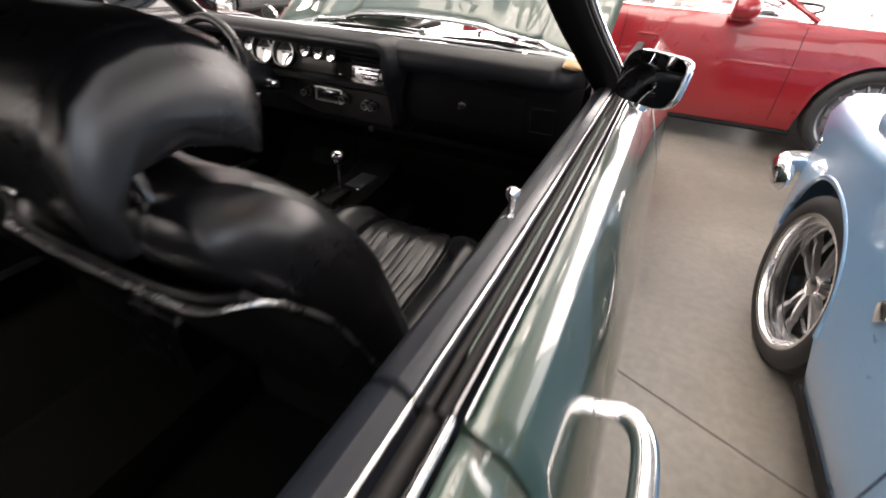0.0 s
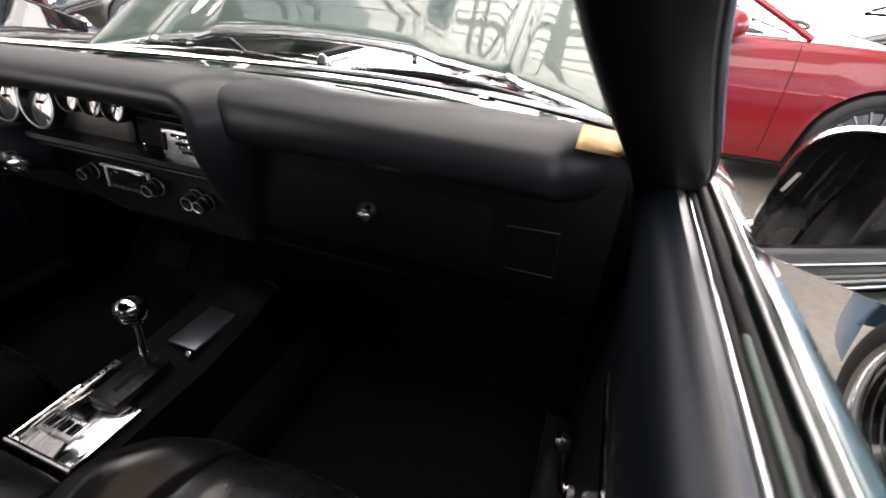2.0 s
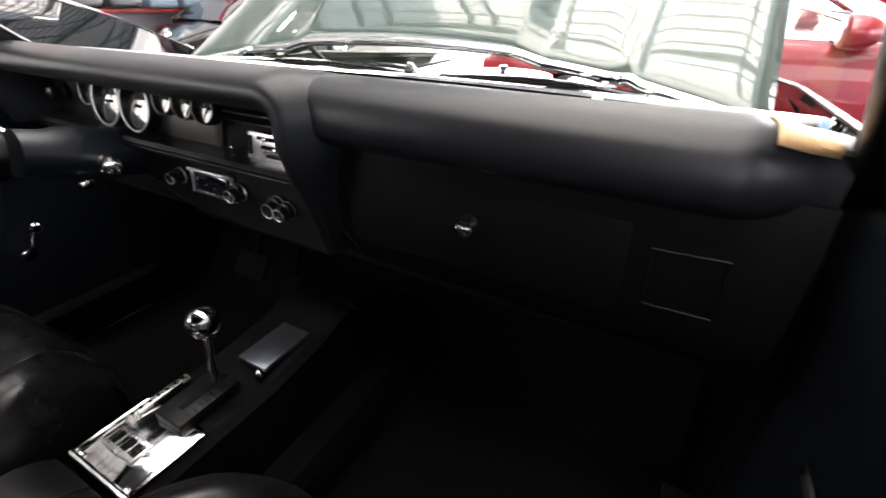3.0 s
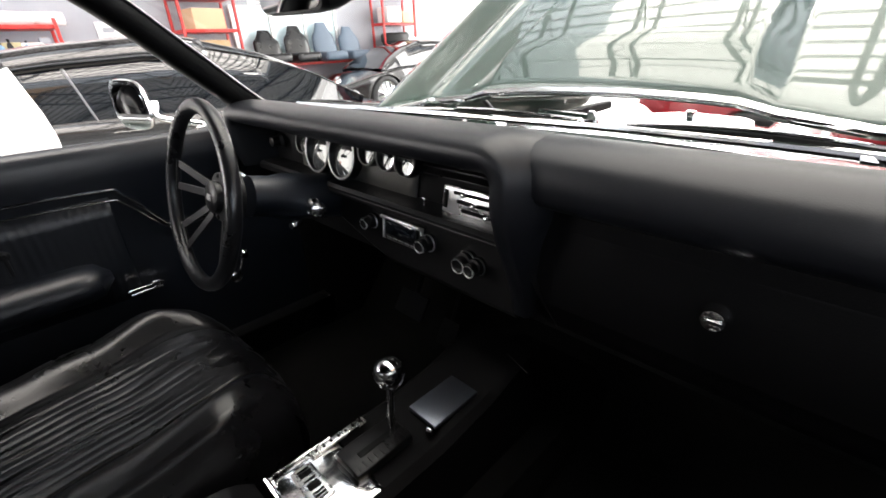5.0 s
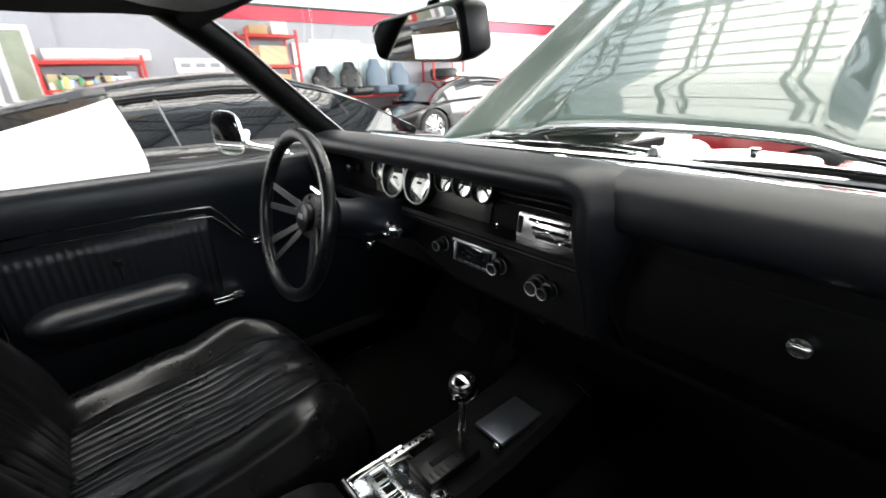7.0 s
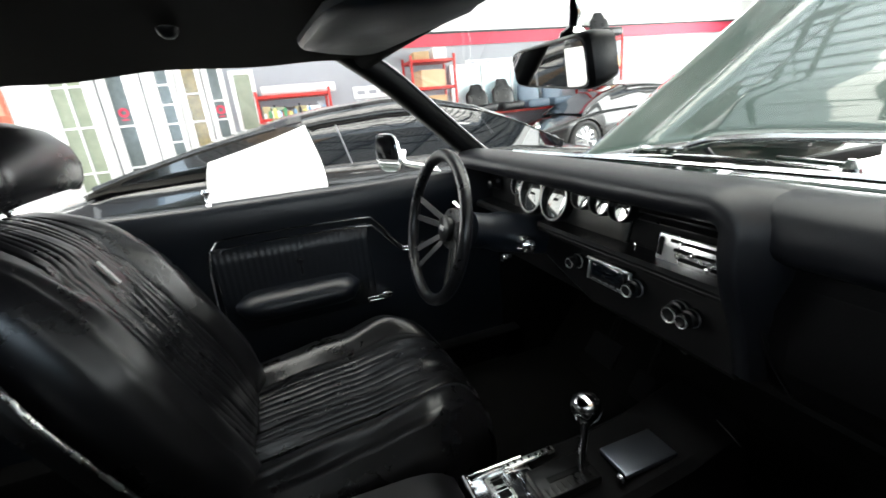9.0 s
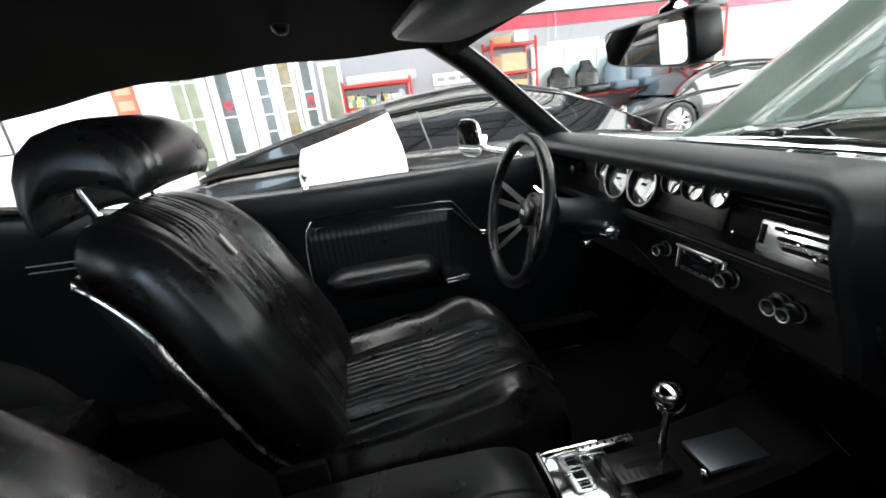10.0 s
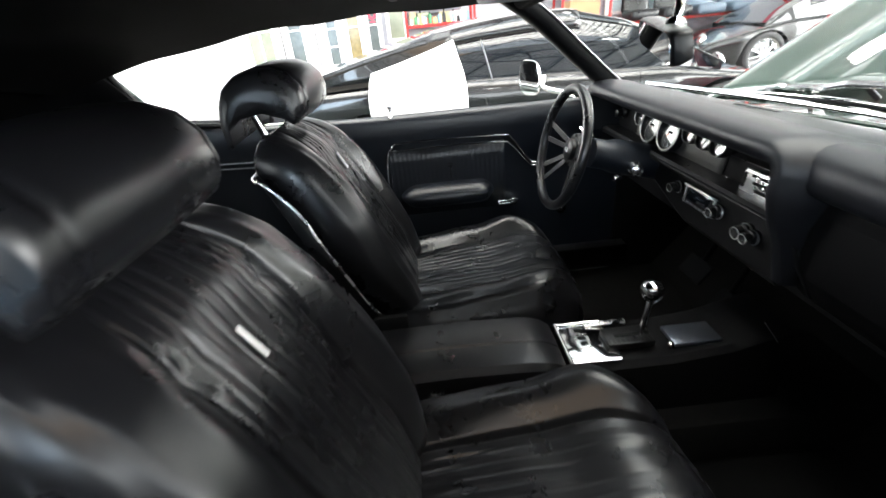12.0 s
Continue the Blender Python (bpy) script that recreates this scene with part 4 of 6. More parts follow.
for x, z in ((-0.372, 0.957), (-0.276, 0.956), (-0.372, 0.878), (-0.10, 0.872)):
    bm = B()
    lathe(bm, [(0.004, 0), (0.0035, 0.003), (0.001, 0.004)], (x, 0.012, z), (0, -1, 0), 10, True)
    part("panel_screw", bm, CHROME, dash)
bm = B()
lathe(bm, [(0.018, 0), (0.018, 0.006), (0.012, 0.012), (0.012, 0.03), (0.006, 0.033)], (-0.625, 0.015, 0.918), (0, -1, 0), 22, True)
part("headlight_knob", bm, PLASTIC, dash)

# air vent with louvres and the bright heater control plate
bm = B()
rbox(bm, (0.012, 0.025, 0.945), (0.20, 0.02, 0.055), 0.004)
part("vent_box", bm, MATT, dash)
for k in range(4):
    bm = B()
    rbox(bm, (0.012, 0.008, 0.927 + 0.013 * k), (0.20, 0.016, 0.0028), 0.001, 1, Matrix.Rotation(radians(18), 4, "X"))
    part("vent_slat", bm, PLASTIC, dash)
bm = B()
rbox(bm, (0.018, 0.006, 0.888), (0.128, 0.008, 0.046), 0.004)
plate = part("heater_plate", bm, BRUSHED, dash, "bright heater control plate with lever slots")
plate.matrix_basis = Matrix.Translation((0, 0.006, 0.888)) @ Matrix.Rotation(radians(-10), 4, "X") @ Matrix.Translation((0, -0.006, -0.888))
for k, (z, x0, x1) in enumerate(((0.902, -0.02, 0.07), (0.889, -0.012, 0.062), (0.876, 0.0, 0.07))):
    bm = B()
    rbox(bm, ((x0 + x1) / 2, 0.0012, z), (x1 - x0, 0.003, 0.0058), 0.001)
    part("lever_slot", bm, MATT, plate)
    bm = B()
    rbox(bm, (x0 + (x1 - x0) * (0.3 + 0.25 * k), -0.004, z), (0.008, 0.012, 0.006), 0.002)
    part("lever", bm, CHROME, plate)
bm = B()
rbox(bm, (-0.037, 0.0012, 0.889), (0.008, 0.003, 0.03), 0.001)
part("lever_slot", bm, MATT, plate)

# radio panel below
bm = B()
prof = [(0.006, 0.842), (-0.006, 0.838), (-0.016, 0.742), (-0.008, 0.730), (0.05, 0.725), (0.05, 0.842)]
extrude_x(bm, prof, -0.345, 0.116, 6, lambda x, y, z: (x, y, z + (0.05 * max(0, (-0.20 - x) / 0.145) if z < 0.76 else 0)))
part("radio_panel", bm, PLASTIC, dash, "satin black radio panel")
bm = B()
tube(bm, [(-0.335, -0.006, 0.786), (-0.20, -0.0125, 0.742), (0.112, -0.0125, 0.738)], 0.0012, 6)
part("panel_edge_line", bm, DARK_METAL, dash)
tip = Matrix.Rotation(radians(-8), 4, "X")
bm = B()
rbox(bm, (-0.135, -0.012, 0.808), (0.108, 0.012, 0.048), 0.004, 2, tip)
radio = part("radio", bm, PLASTIC, dash, "chrome framed car radio")
for c, size in (((-0.135, -0.0215, 0.8305), (0.110, 0.006, 0.0055)), ((-0.135, -0.0155, 0.7855), (0.110, 0.006, 0.0045)), ((-0.188, -0.0185, 0.808), (0.0045, 0.006, 0.044)), ((-0.082, -0.0185, 0.808), (0.0045, 0.006, 0.044))):
    bm = B()
    rbox(bm, c, size, 0.0015, 2, tip)
    part("radio_frame", bm, BRIGHT_TRIM, radio, "bright frame bar")
bm = B()
rbox(bm, (-0.135, -0.0195, 0.812), (0.086, 0.006, 0.028), 0.003, 2, tip)
part("radio_display", bm, SMOKE, radio)
for k in range(5):
    bm = B()
    rbox(bm, (-0.172 + 0.017 * k, -0.020, 0.790), (0.013, 0.004, 0.004), 0.001)
    part("radio_button", bm, SATIN, radio)


def control(x, z, r):
    bm = B()
    lathe(bm, [(r * 1.1, 0), (r * 1.1, 0.004), (r, 0.006), (r, 0.016), (r * 0.72, 0.017), (r * 0.72, 0.028), (r * 0.6, 0.030), (r * 0.3, 0.0285)], (x, -0.010, z), (0, -1, 0.1), 26, True)
    k = part("control_knob", bm, PLASTIC, dash, "black control knob with chrome rings")
    for rr, h in ((r * 1.05, 0.006), (r * 0.74, 0.028)):
        bm = B()
        lathe(bm, [(rr, h - 0.002), (rr * 1.04, h), (rr, h + 0.0015), (rr * 0.85, h + 0.001)], (x, -0.010, z), (0, -1, 0), 26)
        part("knob_ring", bm, BRIGHT_TRIM, k)


control(-0.228, 0.808, 0.014)
control(-0.068, 0.806, 0.015)
control(0.022, 0.800, 0.017)
control(0.045, 0.798, 0.014)
# under-dash bracket and trim strip
bm = B()
tube(bm, [(0.150, -0.035, 0.85), (0.160, -0.020, 0.80), (0.182, 0.0, 0.745)], 0.005, 8, 0.5)
part("dash_brace", bm, PLASTIC, dash)
bm = B()
rbox(bm, (-0.02, 0.06, 0.70), (0.020, 0.012, 0.045), 0.004, 2, Matrix.Rotation(radians(20), 4, "Y"))
part("ash_tray_tab", bm, SATIN, dash)
# dash underside
bm = B()
rbox(bm, (0.0, 0.20, 0.78), (1.40, 0.30, 0.20), 0.03)
part("under_dash", bm, MATT, dash)

# ---- steering column and wheel ----
HUB = Vector((-0.389, -0.232, 0.882))
AX = Vector((0, -1, 0.25)).normalized()
bm = B()
lathe(bm, [(0.042, -0.34), (0.046, -0.25), (0.047, -0.12), (0.040, -0.09), (0.040, -0.05)], HUB, AX, 28, True)
column = part("steering_column", bm, DOOR_VINYL, coupe, "black steering column with chrome ignition lock")
bm = B()
lathe(bm, [(0.019, 0), (0.019, 0.03), (0.016, 0.036), (0.015, 0.055), (0.008, 0.058)], HUB - AX * 0.16 + Vector((0.04, 0, -0.012)), (1, -0.25, 0.1), 20, True)
rbox(bm, HUB - AX * 0.16 + Vector((0.10, -0.01, -0.01)), (0.012, 0.004, 0.022), 0.002)
part("ignition_lock", bm, ALLOY, column, "chrome ignition lock with key")
bm = B()
lathe(bm, [(0.009, 0), (0.009, 0.02), (0.006, 0.024)], HUB - AX * 0.13 + Vector((0.03, 0.0, -0.05)), (0.4, -1, 0), 14, True)
part("column_button", bm, CHROME, column)
bm = B()
tube(bm, [HUB - AX * 0.09 + Vector((-0.035, 0, 0.01)), HUB - AX * 0.085 + Vector((-0.14, -0.01, 0.045))], lambda f: 0.004 + 0.003 * f, 8)
part("indicator_stalk", bm, CHROME, column, "chrome indicator stalk")
sw_a, sw_u, sw_w = basis(AX)
R = 0.156
DISH = AX * 0.034
bm = B()
rings = []
for k in range(64):
    a = 2 * math.pi * k / 64
    d = sw_u * math.cos(a) + sw_w * math.sin(a)
    rings.append([HUB + DISH + d * (R + 0.0130 * math.cos(b)) + AX * 0.0130 * math.sin(b) for b in np.linspace(0, 2 * math.pi, 15)[:-1]])
rings.append(rings[0])
loft(bm, rings, False)
bmesh.ops.remove_doubles(bm, verts=bm.verts, dist=1e-5)
swheel = part("steering_wheel", bm, LEATHER, coupe, "three-spoke sports steering wheel with black padded rim")
for deg in (172, 224, 316, 8):
    a = radians(deg)
    # x right, up in the wheel's plane
    right = Vector((1, 0, 0))
    up = right.cross(AX) * -1
    d = right * math.cos(a) + up * math.sin(a)
    t = AX.cross(d)
    bm = B()
    for sg in (1, -1):
        rings = []
        for f in (0.0, 0.3, 0.7, 1.0):
            p = HUB + DISH * (0.95 * f) + d * (0.036 + (R - 0.044) * f) + t * sg * (0.007 + 0.017 * f)
            hw = 0.0070
            rings.append([p + t * hw + AX * 0.002, p + t * hw - AX * 0.002, p - t * hw - AX * 0.002, p - t * hw + AX * 0.002])
        loft(bm, rings)
    for f in (0.10, 0.98):
        p = HUB + DISH * (0.95 * f) + d * (0.036 + (R - 0.044) * f)
        rings = []
        for e in (-0.010, 0.010):
            q = p + d * e
            hw = 0.014 + 0.017 * f
            rings.append([q + t * hw + AX * 0.0018, q + t * hw - AX * 0.0018, q - t * hw - AX * 0.0018, q - t * hw + AX * 0.0018])
        loft(bm, rings)
    part("spoke", bm, DARK_METAL, swheel, "slotted metal spoke")
bm = B()
lathe(bm, [(0.046, -0.03), (0.046, -0.006), (0.044, 0.002), (0.030, 0.004)], HUB, AX, 36, True)
part("hub_plate", bm, DARK_METAL, swheel)
bm = B()
lathe(bm, [(0.030, 0.003), (0.029, 0.014), (0.024, 0.018), (0.004, 0.019)], HUB, AX, 30, True)
part("horn_button", bm, PLASTIC, swheel, "black horn button with a pale emblem")
bm = B()
for dx in (-0.006, 0.006):
    rbox(bm, HUB + AX * 0.0195 + Vector((dx, 0, 0)), (0.008, 0.002, 0.012), 0.001, 1, Matrix.Rotation(radians(-14), 4, "X"))
part("emblem", bm, WHITE_PAINT, swheel)
for k in range(6):
    a = 2 * math.pi * (k + 0.5) / 6
    bm = B()
    lathe(bm, [(0.004, 0.002), (0.004, 0.005), (0.002, 0.006)], HUB + (sw_u * math.cos(a) + sw_w * math.sin(a)) * 0.038, AX, 10, True)
    part("hub_screw", bm, MATT, swheel)
# pedals
for x, z, w in ((-0.36, 0.47, 0.11), (-0.22, 0.44, 0.06)):
    bm = B()
    rbox(bm, (x, 0.17, z), (w, 0.012, 0.07), 0.006, 2, Matrix.Rotation(radians(-35), 4, "X"))
    tube(bm, [(x, 0.18, z), (x, 0.25, 0.62)], 0.008, 8)
    part("pedal", bm, MATT, coupe)
for s in (1, -1):
    bm = B()
    rbox(bm, (s * 0.71, -0.45, 0.40), (0.05, 1.1, 0.006), 0.002)
    part("sill_plate", bm, PLASTIC, coupe)

# ---- centre console ----
def console_section(y):
    top = ramp(y, [-0.92, -0.55, -0.40, -0.37, -0.14, -0.02, 0.10], [0.585, 0.592, 0.588, 0.556, 0.552, 0.565, 0.60])
    half = ramp(y, [-0.92, -0.40, -0.36, 0.10], [0.085, 0.085, 0.082, 0.078])
    return [Vector((-half - 0.02, y, 0.30)), Vector((-half - 0.004, y, top - 0.04)), Vector((-half, y, top - 0.014)), Vector((-half + 0.014, y, top - 0.002)), Vector((0, y, top)), Vector((half - 0.014, y, top - 0.002)), Vector((half, y, top - 0.014)), Vector((half + 0.004, y, top - 0.04)), Vector((half + 0.02, y, 0.30))]


bm = B()
loft(bm, [console_section(y) for y in np.linspace(-0.372, 0.10, 24)])
console = part("centre_console", bm, GLOVE, coupe, "black centre console with chrome shifter plate")
console.location.z = -0.014
bm = B()
rings = []
for y in np.linspace(-0.86, -0.382, 26):
    e = min(1, (y + 0.865) / 0.04, (-0.378 - y) / 0.035) ** 0.5
    h = 0.05
    top = ramp(y, [-0.93, -0.6, -0.45, -0.38], [0.590, 0.596, 0.590, 0.575]) - 0.02 * (1 - e)
    w = 0.088 - 0.008 * (1 - e)
    rings.append([Vector((-w, y, 0.32)), Vector((-w, y, top - h)), Vector((-w - 0.003, y, top - 0.02)), Vector((-w + 0.008, y, top - 0.004)), Vector((-0.04, y, top)), Vector((-0.01, y, top + 0.001)), Vector((0.011, y, top)), Vector((0.0145, y, top - 0.004)), Vector((0.018, y, top)), Vector((0.04, y, top)), Vector((w - 0.008, y, top - 0.004)), Vector((w + 0.003, y, top - 0.02)), Vector((w, y, top - h)), Vector((w, y, 0.32))])
loft(bm, rings)
part("arm_rest_lid", bm, LEATHER, console, "padded leather console lid")
bm = B()
rows = []
for f in np.linspace(0, 1, 16):
    y = -0.372 + 0.118 * f
    rows.append([Vector((x, y, 0.5585 + 0.0045 * math.sin(math.pi * f) * (1 - (x / 0.075) ** 4) + 0.0015 * math.sin(x * 60))) for x in np.linspace(-0.060, 0.069, 14)])
grid(bm, rows)
plate = thick(part("shifter_plate", bm, CHROME, console, "mirror-polished shifter plate"), 0.004)
for x, y, z, w, l, h, mat, nm, text in ((-0.006, -0.324, 0.5650, 0.072, 0.034, 0.004, BRUSHED, "badge", "pale raised badge"), (0.011, -0.224, 0.5665, 0.060, 0.104, 0.016, PLASTIC, "gate_frame", "black ribbed gate frame"),
                                         (0.012, -0.215, 0.5735, 0.012, 0.080, 0.004, MATT, "gate_slot", ""), (-0.050, -0.252, 0.5640, 0.013, 0.100, 0.006, BRUSHED, "gear_scale", "bright gear scale strip")):
    bm = B()
    rbox(bm, (x, y, z), (w, l, h), 0.002, 3)
    part(nm, bm, mat, plate, text)
for x, w in ((-0.034, 0.003), (-0.026, 0.009), (-0.013, 0.003), (-0.006, 0.003), (0.001, 0.009), (0.012, 0.003), (0.018, 0.005), (0.024, 0.003)):
    bm = B()
    rbox(bm, (x, -0.324, 0.5675), (w, 0.018, 0.0014), 0)
    part("badge_bar", bm, MATT, plate)
for k in range(7):
    bm = B()
    rbox(bm, (-0.050, -0.292 + 0.0135 * k, 0.5674), (0.006, 0.004, 0.0010), 0)
    part("scale_mark", bm, MATT, plate)
for k in range(9):
    bm = B()
    rbox(bm, (0.031, -0.266 + 0.0105 * k, 0.5748), (0.014, 0.004, 0.0012), 0)
    part("gate_rib", bm, PLASTIC, plate)
for x, y in ((0.058, -0.364), (-0.052, -0.364)):
    bm = B()
    lathe(bm, [(0.0065, 0), (0.0065, 0.003), (0.004, 0.005), (0.001, 0.0055)], (x, y, 0.560), (0, 0, 1), 16, True)
    part("plate_screw", bm, CHROME, plate)
bm = B()
tube(bm, [(-0.065, -0.368, 0.562), (0.072, -0.368, 0.562)], 0.004, 8)
tube(bm, [(0.070, -0.368, 0.562), (0.072, -0.262, 0.562)], 0.0035, 8)
tube(bm, [(-0.062, -0.368, 0.562), (-0.061, -0.262, 0.562)], 0.0030, 8)
part("plate_rim", bm, CHROME, plate)
bm = B()
rbox(bm, (0.019, -0.080, 0.5625), (0.066, 0.108, 0.010), 0.003)
part("tray_lid", bm, TRAY_METAL, console, "grey metal tray lid")
bm = B()
lathe(bm, [(0.006, 0), (0.009, 0.006), (0.006, 0.014), (0.003, 0.016)], (0.049, -0.140, 0.556), (0, -0.3, 1), 14, True)
part("tray_latch", bm, CHROME, console)
bm = B()
tube(bm, [(0.05, 0.06, 0.60), (0.10, 0.055, 0.585)], 0.0012, 6)
part("trim_line", bm, DARK_METAL, console)
# shift lever
KNOB = Vector((0.012, -0.182, 0.690))
bm = B()
tube(bm, spline([(0.022, -0.20, 0.55), (0.020, -0.195, 0.61), KNOB - Vector((0, 0, 0.012))], 10), 0.0065, 10)
lever = part("shift_lever", bm, CHROME, console, "chrome shift lever")
bm = B()
lathe(bm, [(0.010, -0.030), (0.011, -0.024), (0.016, -0.022), (0.022, -0.014), (0.0245, -0.002), (0.024, 0.006), (0.020, 0.015), (0.012, 0.021), (0.001, 0.023)], KNOB, (0, 0, 1), 32, True)
part("shift_knob", bm, CHROME, lever, "round chrome shift knob")

# ---- seats ----
PLEATS = ((-0.39, 1.0), (-0.30, 0.8), (-0.215, 0.9), (-0.125, 0.7), (-0.04, 0.9), (0.05, 0.75), (0.135, 1.0), (0.22, 0.7), (0.305, 0.9), (0.39, 1.0))


def ridge(u, v):
    """Sewn pleats down the middle of a cushion, each a little unsteady."""
    if abs(u) > 0.43:
        return 0.0
    h = 0.0
    for k, (c, d) in enumerate(PLEATS):
        e = u - c - 0.007 * noise.noise(Vector((v * 3.0, k * 1.7, 0)))
        h -= 0.0034 * d * (0.75 + 1.4 * noise.noise(Vector((v * 5, k * 2.3, 4)))) * math.exp(-((e / 0.013) ** 2))
    return h


def front_seat(x):
    s = 1 if x > 0 else -1
    # cushion
    bm = B()
    us = np.concatenate([np.linspace(-1, -0.57, 14), np.linspace(-0.56, 0.56, 160), np.linspace(0.57, 1, 14)])
    rows = []
    for v in np.linspace(0, 1, 26):
        row = []
        for u in us:
            half = smooth_ramp(v, [0, 0.25, 0.75, 1.0], [0.215, 0.245, 0.248, 0.200])
            y = -0.80 + 0.53 * v
            bolster = 0.044 * smooth_ramp(abs(u), [0.46, 0.74, 0.9, 1.0], [0, 1.0, 0.72, -0.5])
            seam = -0.013 * math.exp(-(((abs(u) - 0.50) / 0.018) ** 2))
            z = smooth_ramp(v, [0, 0.55, 0.82, 1.0], [0.543, 0.568, 0.590, 0.580]) + bolster * smooth_ramp(v, [0, 0.35, 0.78, 1.0], [0.45, 0.6, 0.95, 0.3]) + ridge(u, v) * ramp(v, [0, 0.55, 0.84], [1, 1, 0]) + seam
            z += 0.005 * noise.noise(Vector((u * 3 + x, v * 5, 0.3))) + 0.0025 * noise.noise(Vector((u * 9 + x, v * 6, 2.3)))
            if v > 0.9:
                z -= 0.045 * ((v - 0.9) / 0.1) ** 2
            row.append(Vector((half * u, y + 0.025 * (1 - u * u) * v, z)))
        rows.append(row)
    # front roll and underside
    for dy, dz in ((0.014, -0.03), (0.018, -0.07), (0.010, -0.12), (-0.02, -0.17)):
        rows.append([p + Vector((0, dy, dz)) for p in rows[25]])
    grid(bm, rows)
    # side walls
    for e in (0, -1):
        edge = [r[e] for r in rows[:26]]
        sg = -1 if e == 0 else 1
        grid(bm, [[p + Vector((sg * d, 0, -h)) for p in edge] for d, h in ((0, 0), (0.010, 0.02), (0.008, 0.10), (-0.02, 0.17))])
    bmesh.ops.remove_doubles(bm, verts=bm.verts, dist=1e-4)
    seat = part("front_seat", bm, LEATHER, coupe, "black pleated leather bucket seat with separate headrest", "soft")
    seat.location = (x, 0, 0)

    def back_frame(v):
        """Foot of the front face at height fraction v, and the face's outward normal."""
        y = ramp(v, [0, 0.5, 0.85, 1.0], [-0.70, -0.815, -0.895, -0.945])
        z = ramp(v, [0, 0.5, 0.85, 1.0], [0.555, 0.80, 0.97, 1.035])
        return (y + 0.016 * v, z + 0.025 * v) if s > 0 else (y, z)

    def half_at(v):
        return ramp(v, [0, 0.2, 0.55, 0.85, 0.95, 1.0], [0.205, 0.230, 0.226, 0.198, 0.180, 0.154])

    def depth_at(v):
        return 0.118 * (1.0 if v < 0.86 else math.sqrt(max(0.0, 1 - ((v - 0.86) / 0.146) ** 2)))

    n_out = Vector((0, 0.91, 0.41))
    bm = B()
    rings = []
    for v in list(np.linspace(0, 0.86, 26)) + [0.89, 0.915, 0.94, 0.96, 0.978, 0.99, 1.0]:
        y, z = back_frame(v)
        half, t = half_at(v), depth_at(v)
        top = (0.118 - t) / 2
        y -= top * 0.95
        ring = []
        for u in us:
            b = 0.030 * smooth_ramp(abs(u), [0.46, 0.72, 0.9, 1.0], [0, 1.0, 0.80, -0.6]) * ramp(v, [0, 0.15, 0.7, 0.93, 1.0], [0.5, 1, 0.9, 0.30, 0.0])
            h = b + ridge(u, v) * ramp(v, [0, 0.05, 0.92, 1], [0.4, 1, 1, 0.0]) - 0.011 * math.exp(-(((abs(u) - 0.50 - 0.02 * math.sin(v * 9)) / 0.018) ** 2)) * ramp(v, [0.9, 1], [1, 0]) + 0.006 * noise.noise(Vector((u * 2.5 + x, v * 4, 7))) + 0.003 * noise.noise(Vector((u * 8 + x, v * 5, 3)))
            h += 0.012 * math.sin(math.pi * v)
            h -= 0.010 * math.exp(-(((abs(u) - 0.47) / 0.05) ** 2) - ((v - 0.80) / 0.022) ** 2) + 0.004 * math.exp(-(((abs(u) - 0.36) / 0.10) ** 2) - ((v - 0.83 + 0.25 * (0.47 - abs(u))) / 0.014) ** 2)
            ring.append(Vector((half * u, y, z - 0.012 * u * u * v)) + n_out * h)
        drop = -0.038
        for u in np.linspace(1, -1, 25):
            bulge = 0.020 * (1 - u**4)
            ring.append(Vector((half * 1.03 * (1 - 0.10 * abs(u) ** 6) * u, y - t - bulge * t / 0.118 + 0.012, z + drop * (t / 0.118) - 0.004)))
        rings.append(ring)
    loft(bm, rings)
    part("backrest", bm, LEATHER, seat, "reclined pleated leather backrest", "soft")
    for sg in (1, -1):
        bm = B()
        pts = []
        for v in (0.985, 0.97, 0.95, 0.92, 0.89, 0.86, 0.83):
            y, z = back_frame(v)
            half, t = half_at(v), depth_at(v)
            u = 0.55
            pts.append(Vector((sg * half * 1.03 * u, y - (0.118 - t) * 0.475 - t - 0.020 * (1 - u**4) * t / 0.118 + 0.0125, z - 0.038 * t / 0.118 - 0.004)))
        tube(bm, pts, 0.0022, 6)
        part("rear_seam", bm, LEATHER, seat)
    # hard back shell that wraps round the rear corners, its rim set behind the cushion
    def shell_row(v):
        y, z = back_frame(v)
        if s > 0:
            y, z = y - 0.012 * v, z - 0.024 * v
        half = half_at(v) * 1.03 + 0.004
        rim = ramp(v, [0, 0.70, 0.80, 0.87], [0.076, 0.074, 0.092, 0.106])
        side = [(half, rim), (half * 0.998, rim * 0.5 + 0.052), (half * 0.985, 0.107), (half * 0.955, 0.1105)]
        row = [(x, dep) for x, dep in side] + [(half * u, 0.1115 + 0.020 * (1 - u**4)) for u in np.linspace(0.85, -0.85, 17)] + [(-x, dep) for x, dep in reversed(side)]
        return [Vector((x, y - dep, z - 0.32 * dep)) for x, dep in row]

    bm = B()
    grid(bm, [shell_row(v) for v in np.linspace(0, 0.895, 22)])
    thick(part("back_shell", bm, PLASTIC, seat, "black plastic seat back shell"), 0.008)
    # bright piping round the shell's rim
    bm = B()
    up = [shell_row(v)[0] + Vector((0.002, 0.002, 0)) for v in np.linspace(0.0, 0.86, 10)]
    top = shell_row(0.895)
    over = [top[k] + Vector((0, -0.004, 0.001 - 0.004 * math.sin(math.pi * k / 24) - (0.010 if k == 4 else 0.003 if k == 6 else 0))) for k in (4, 6, 9)]
    mid = [top[12] + Vector((0, -0.004, -0.003))]
    half_way = up + over
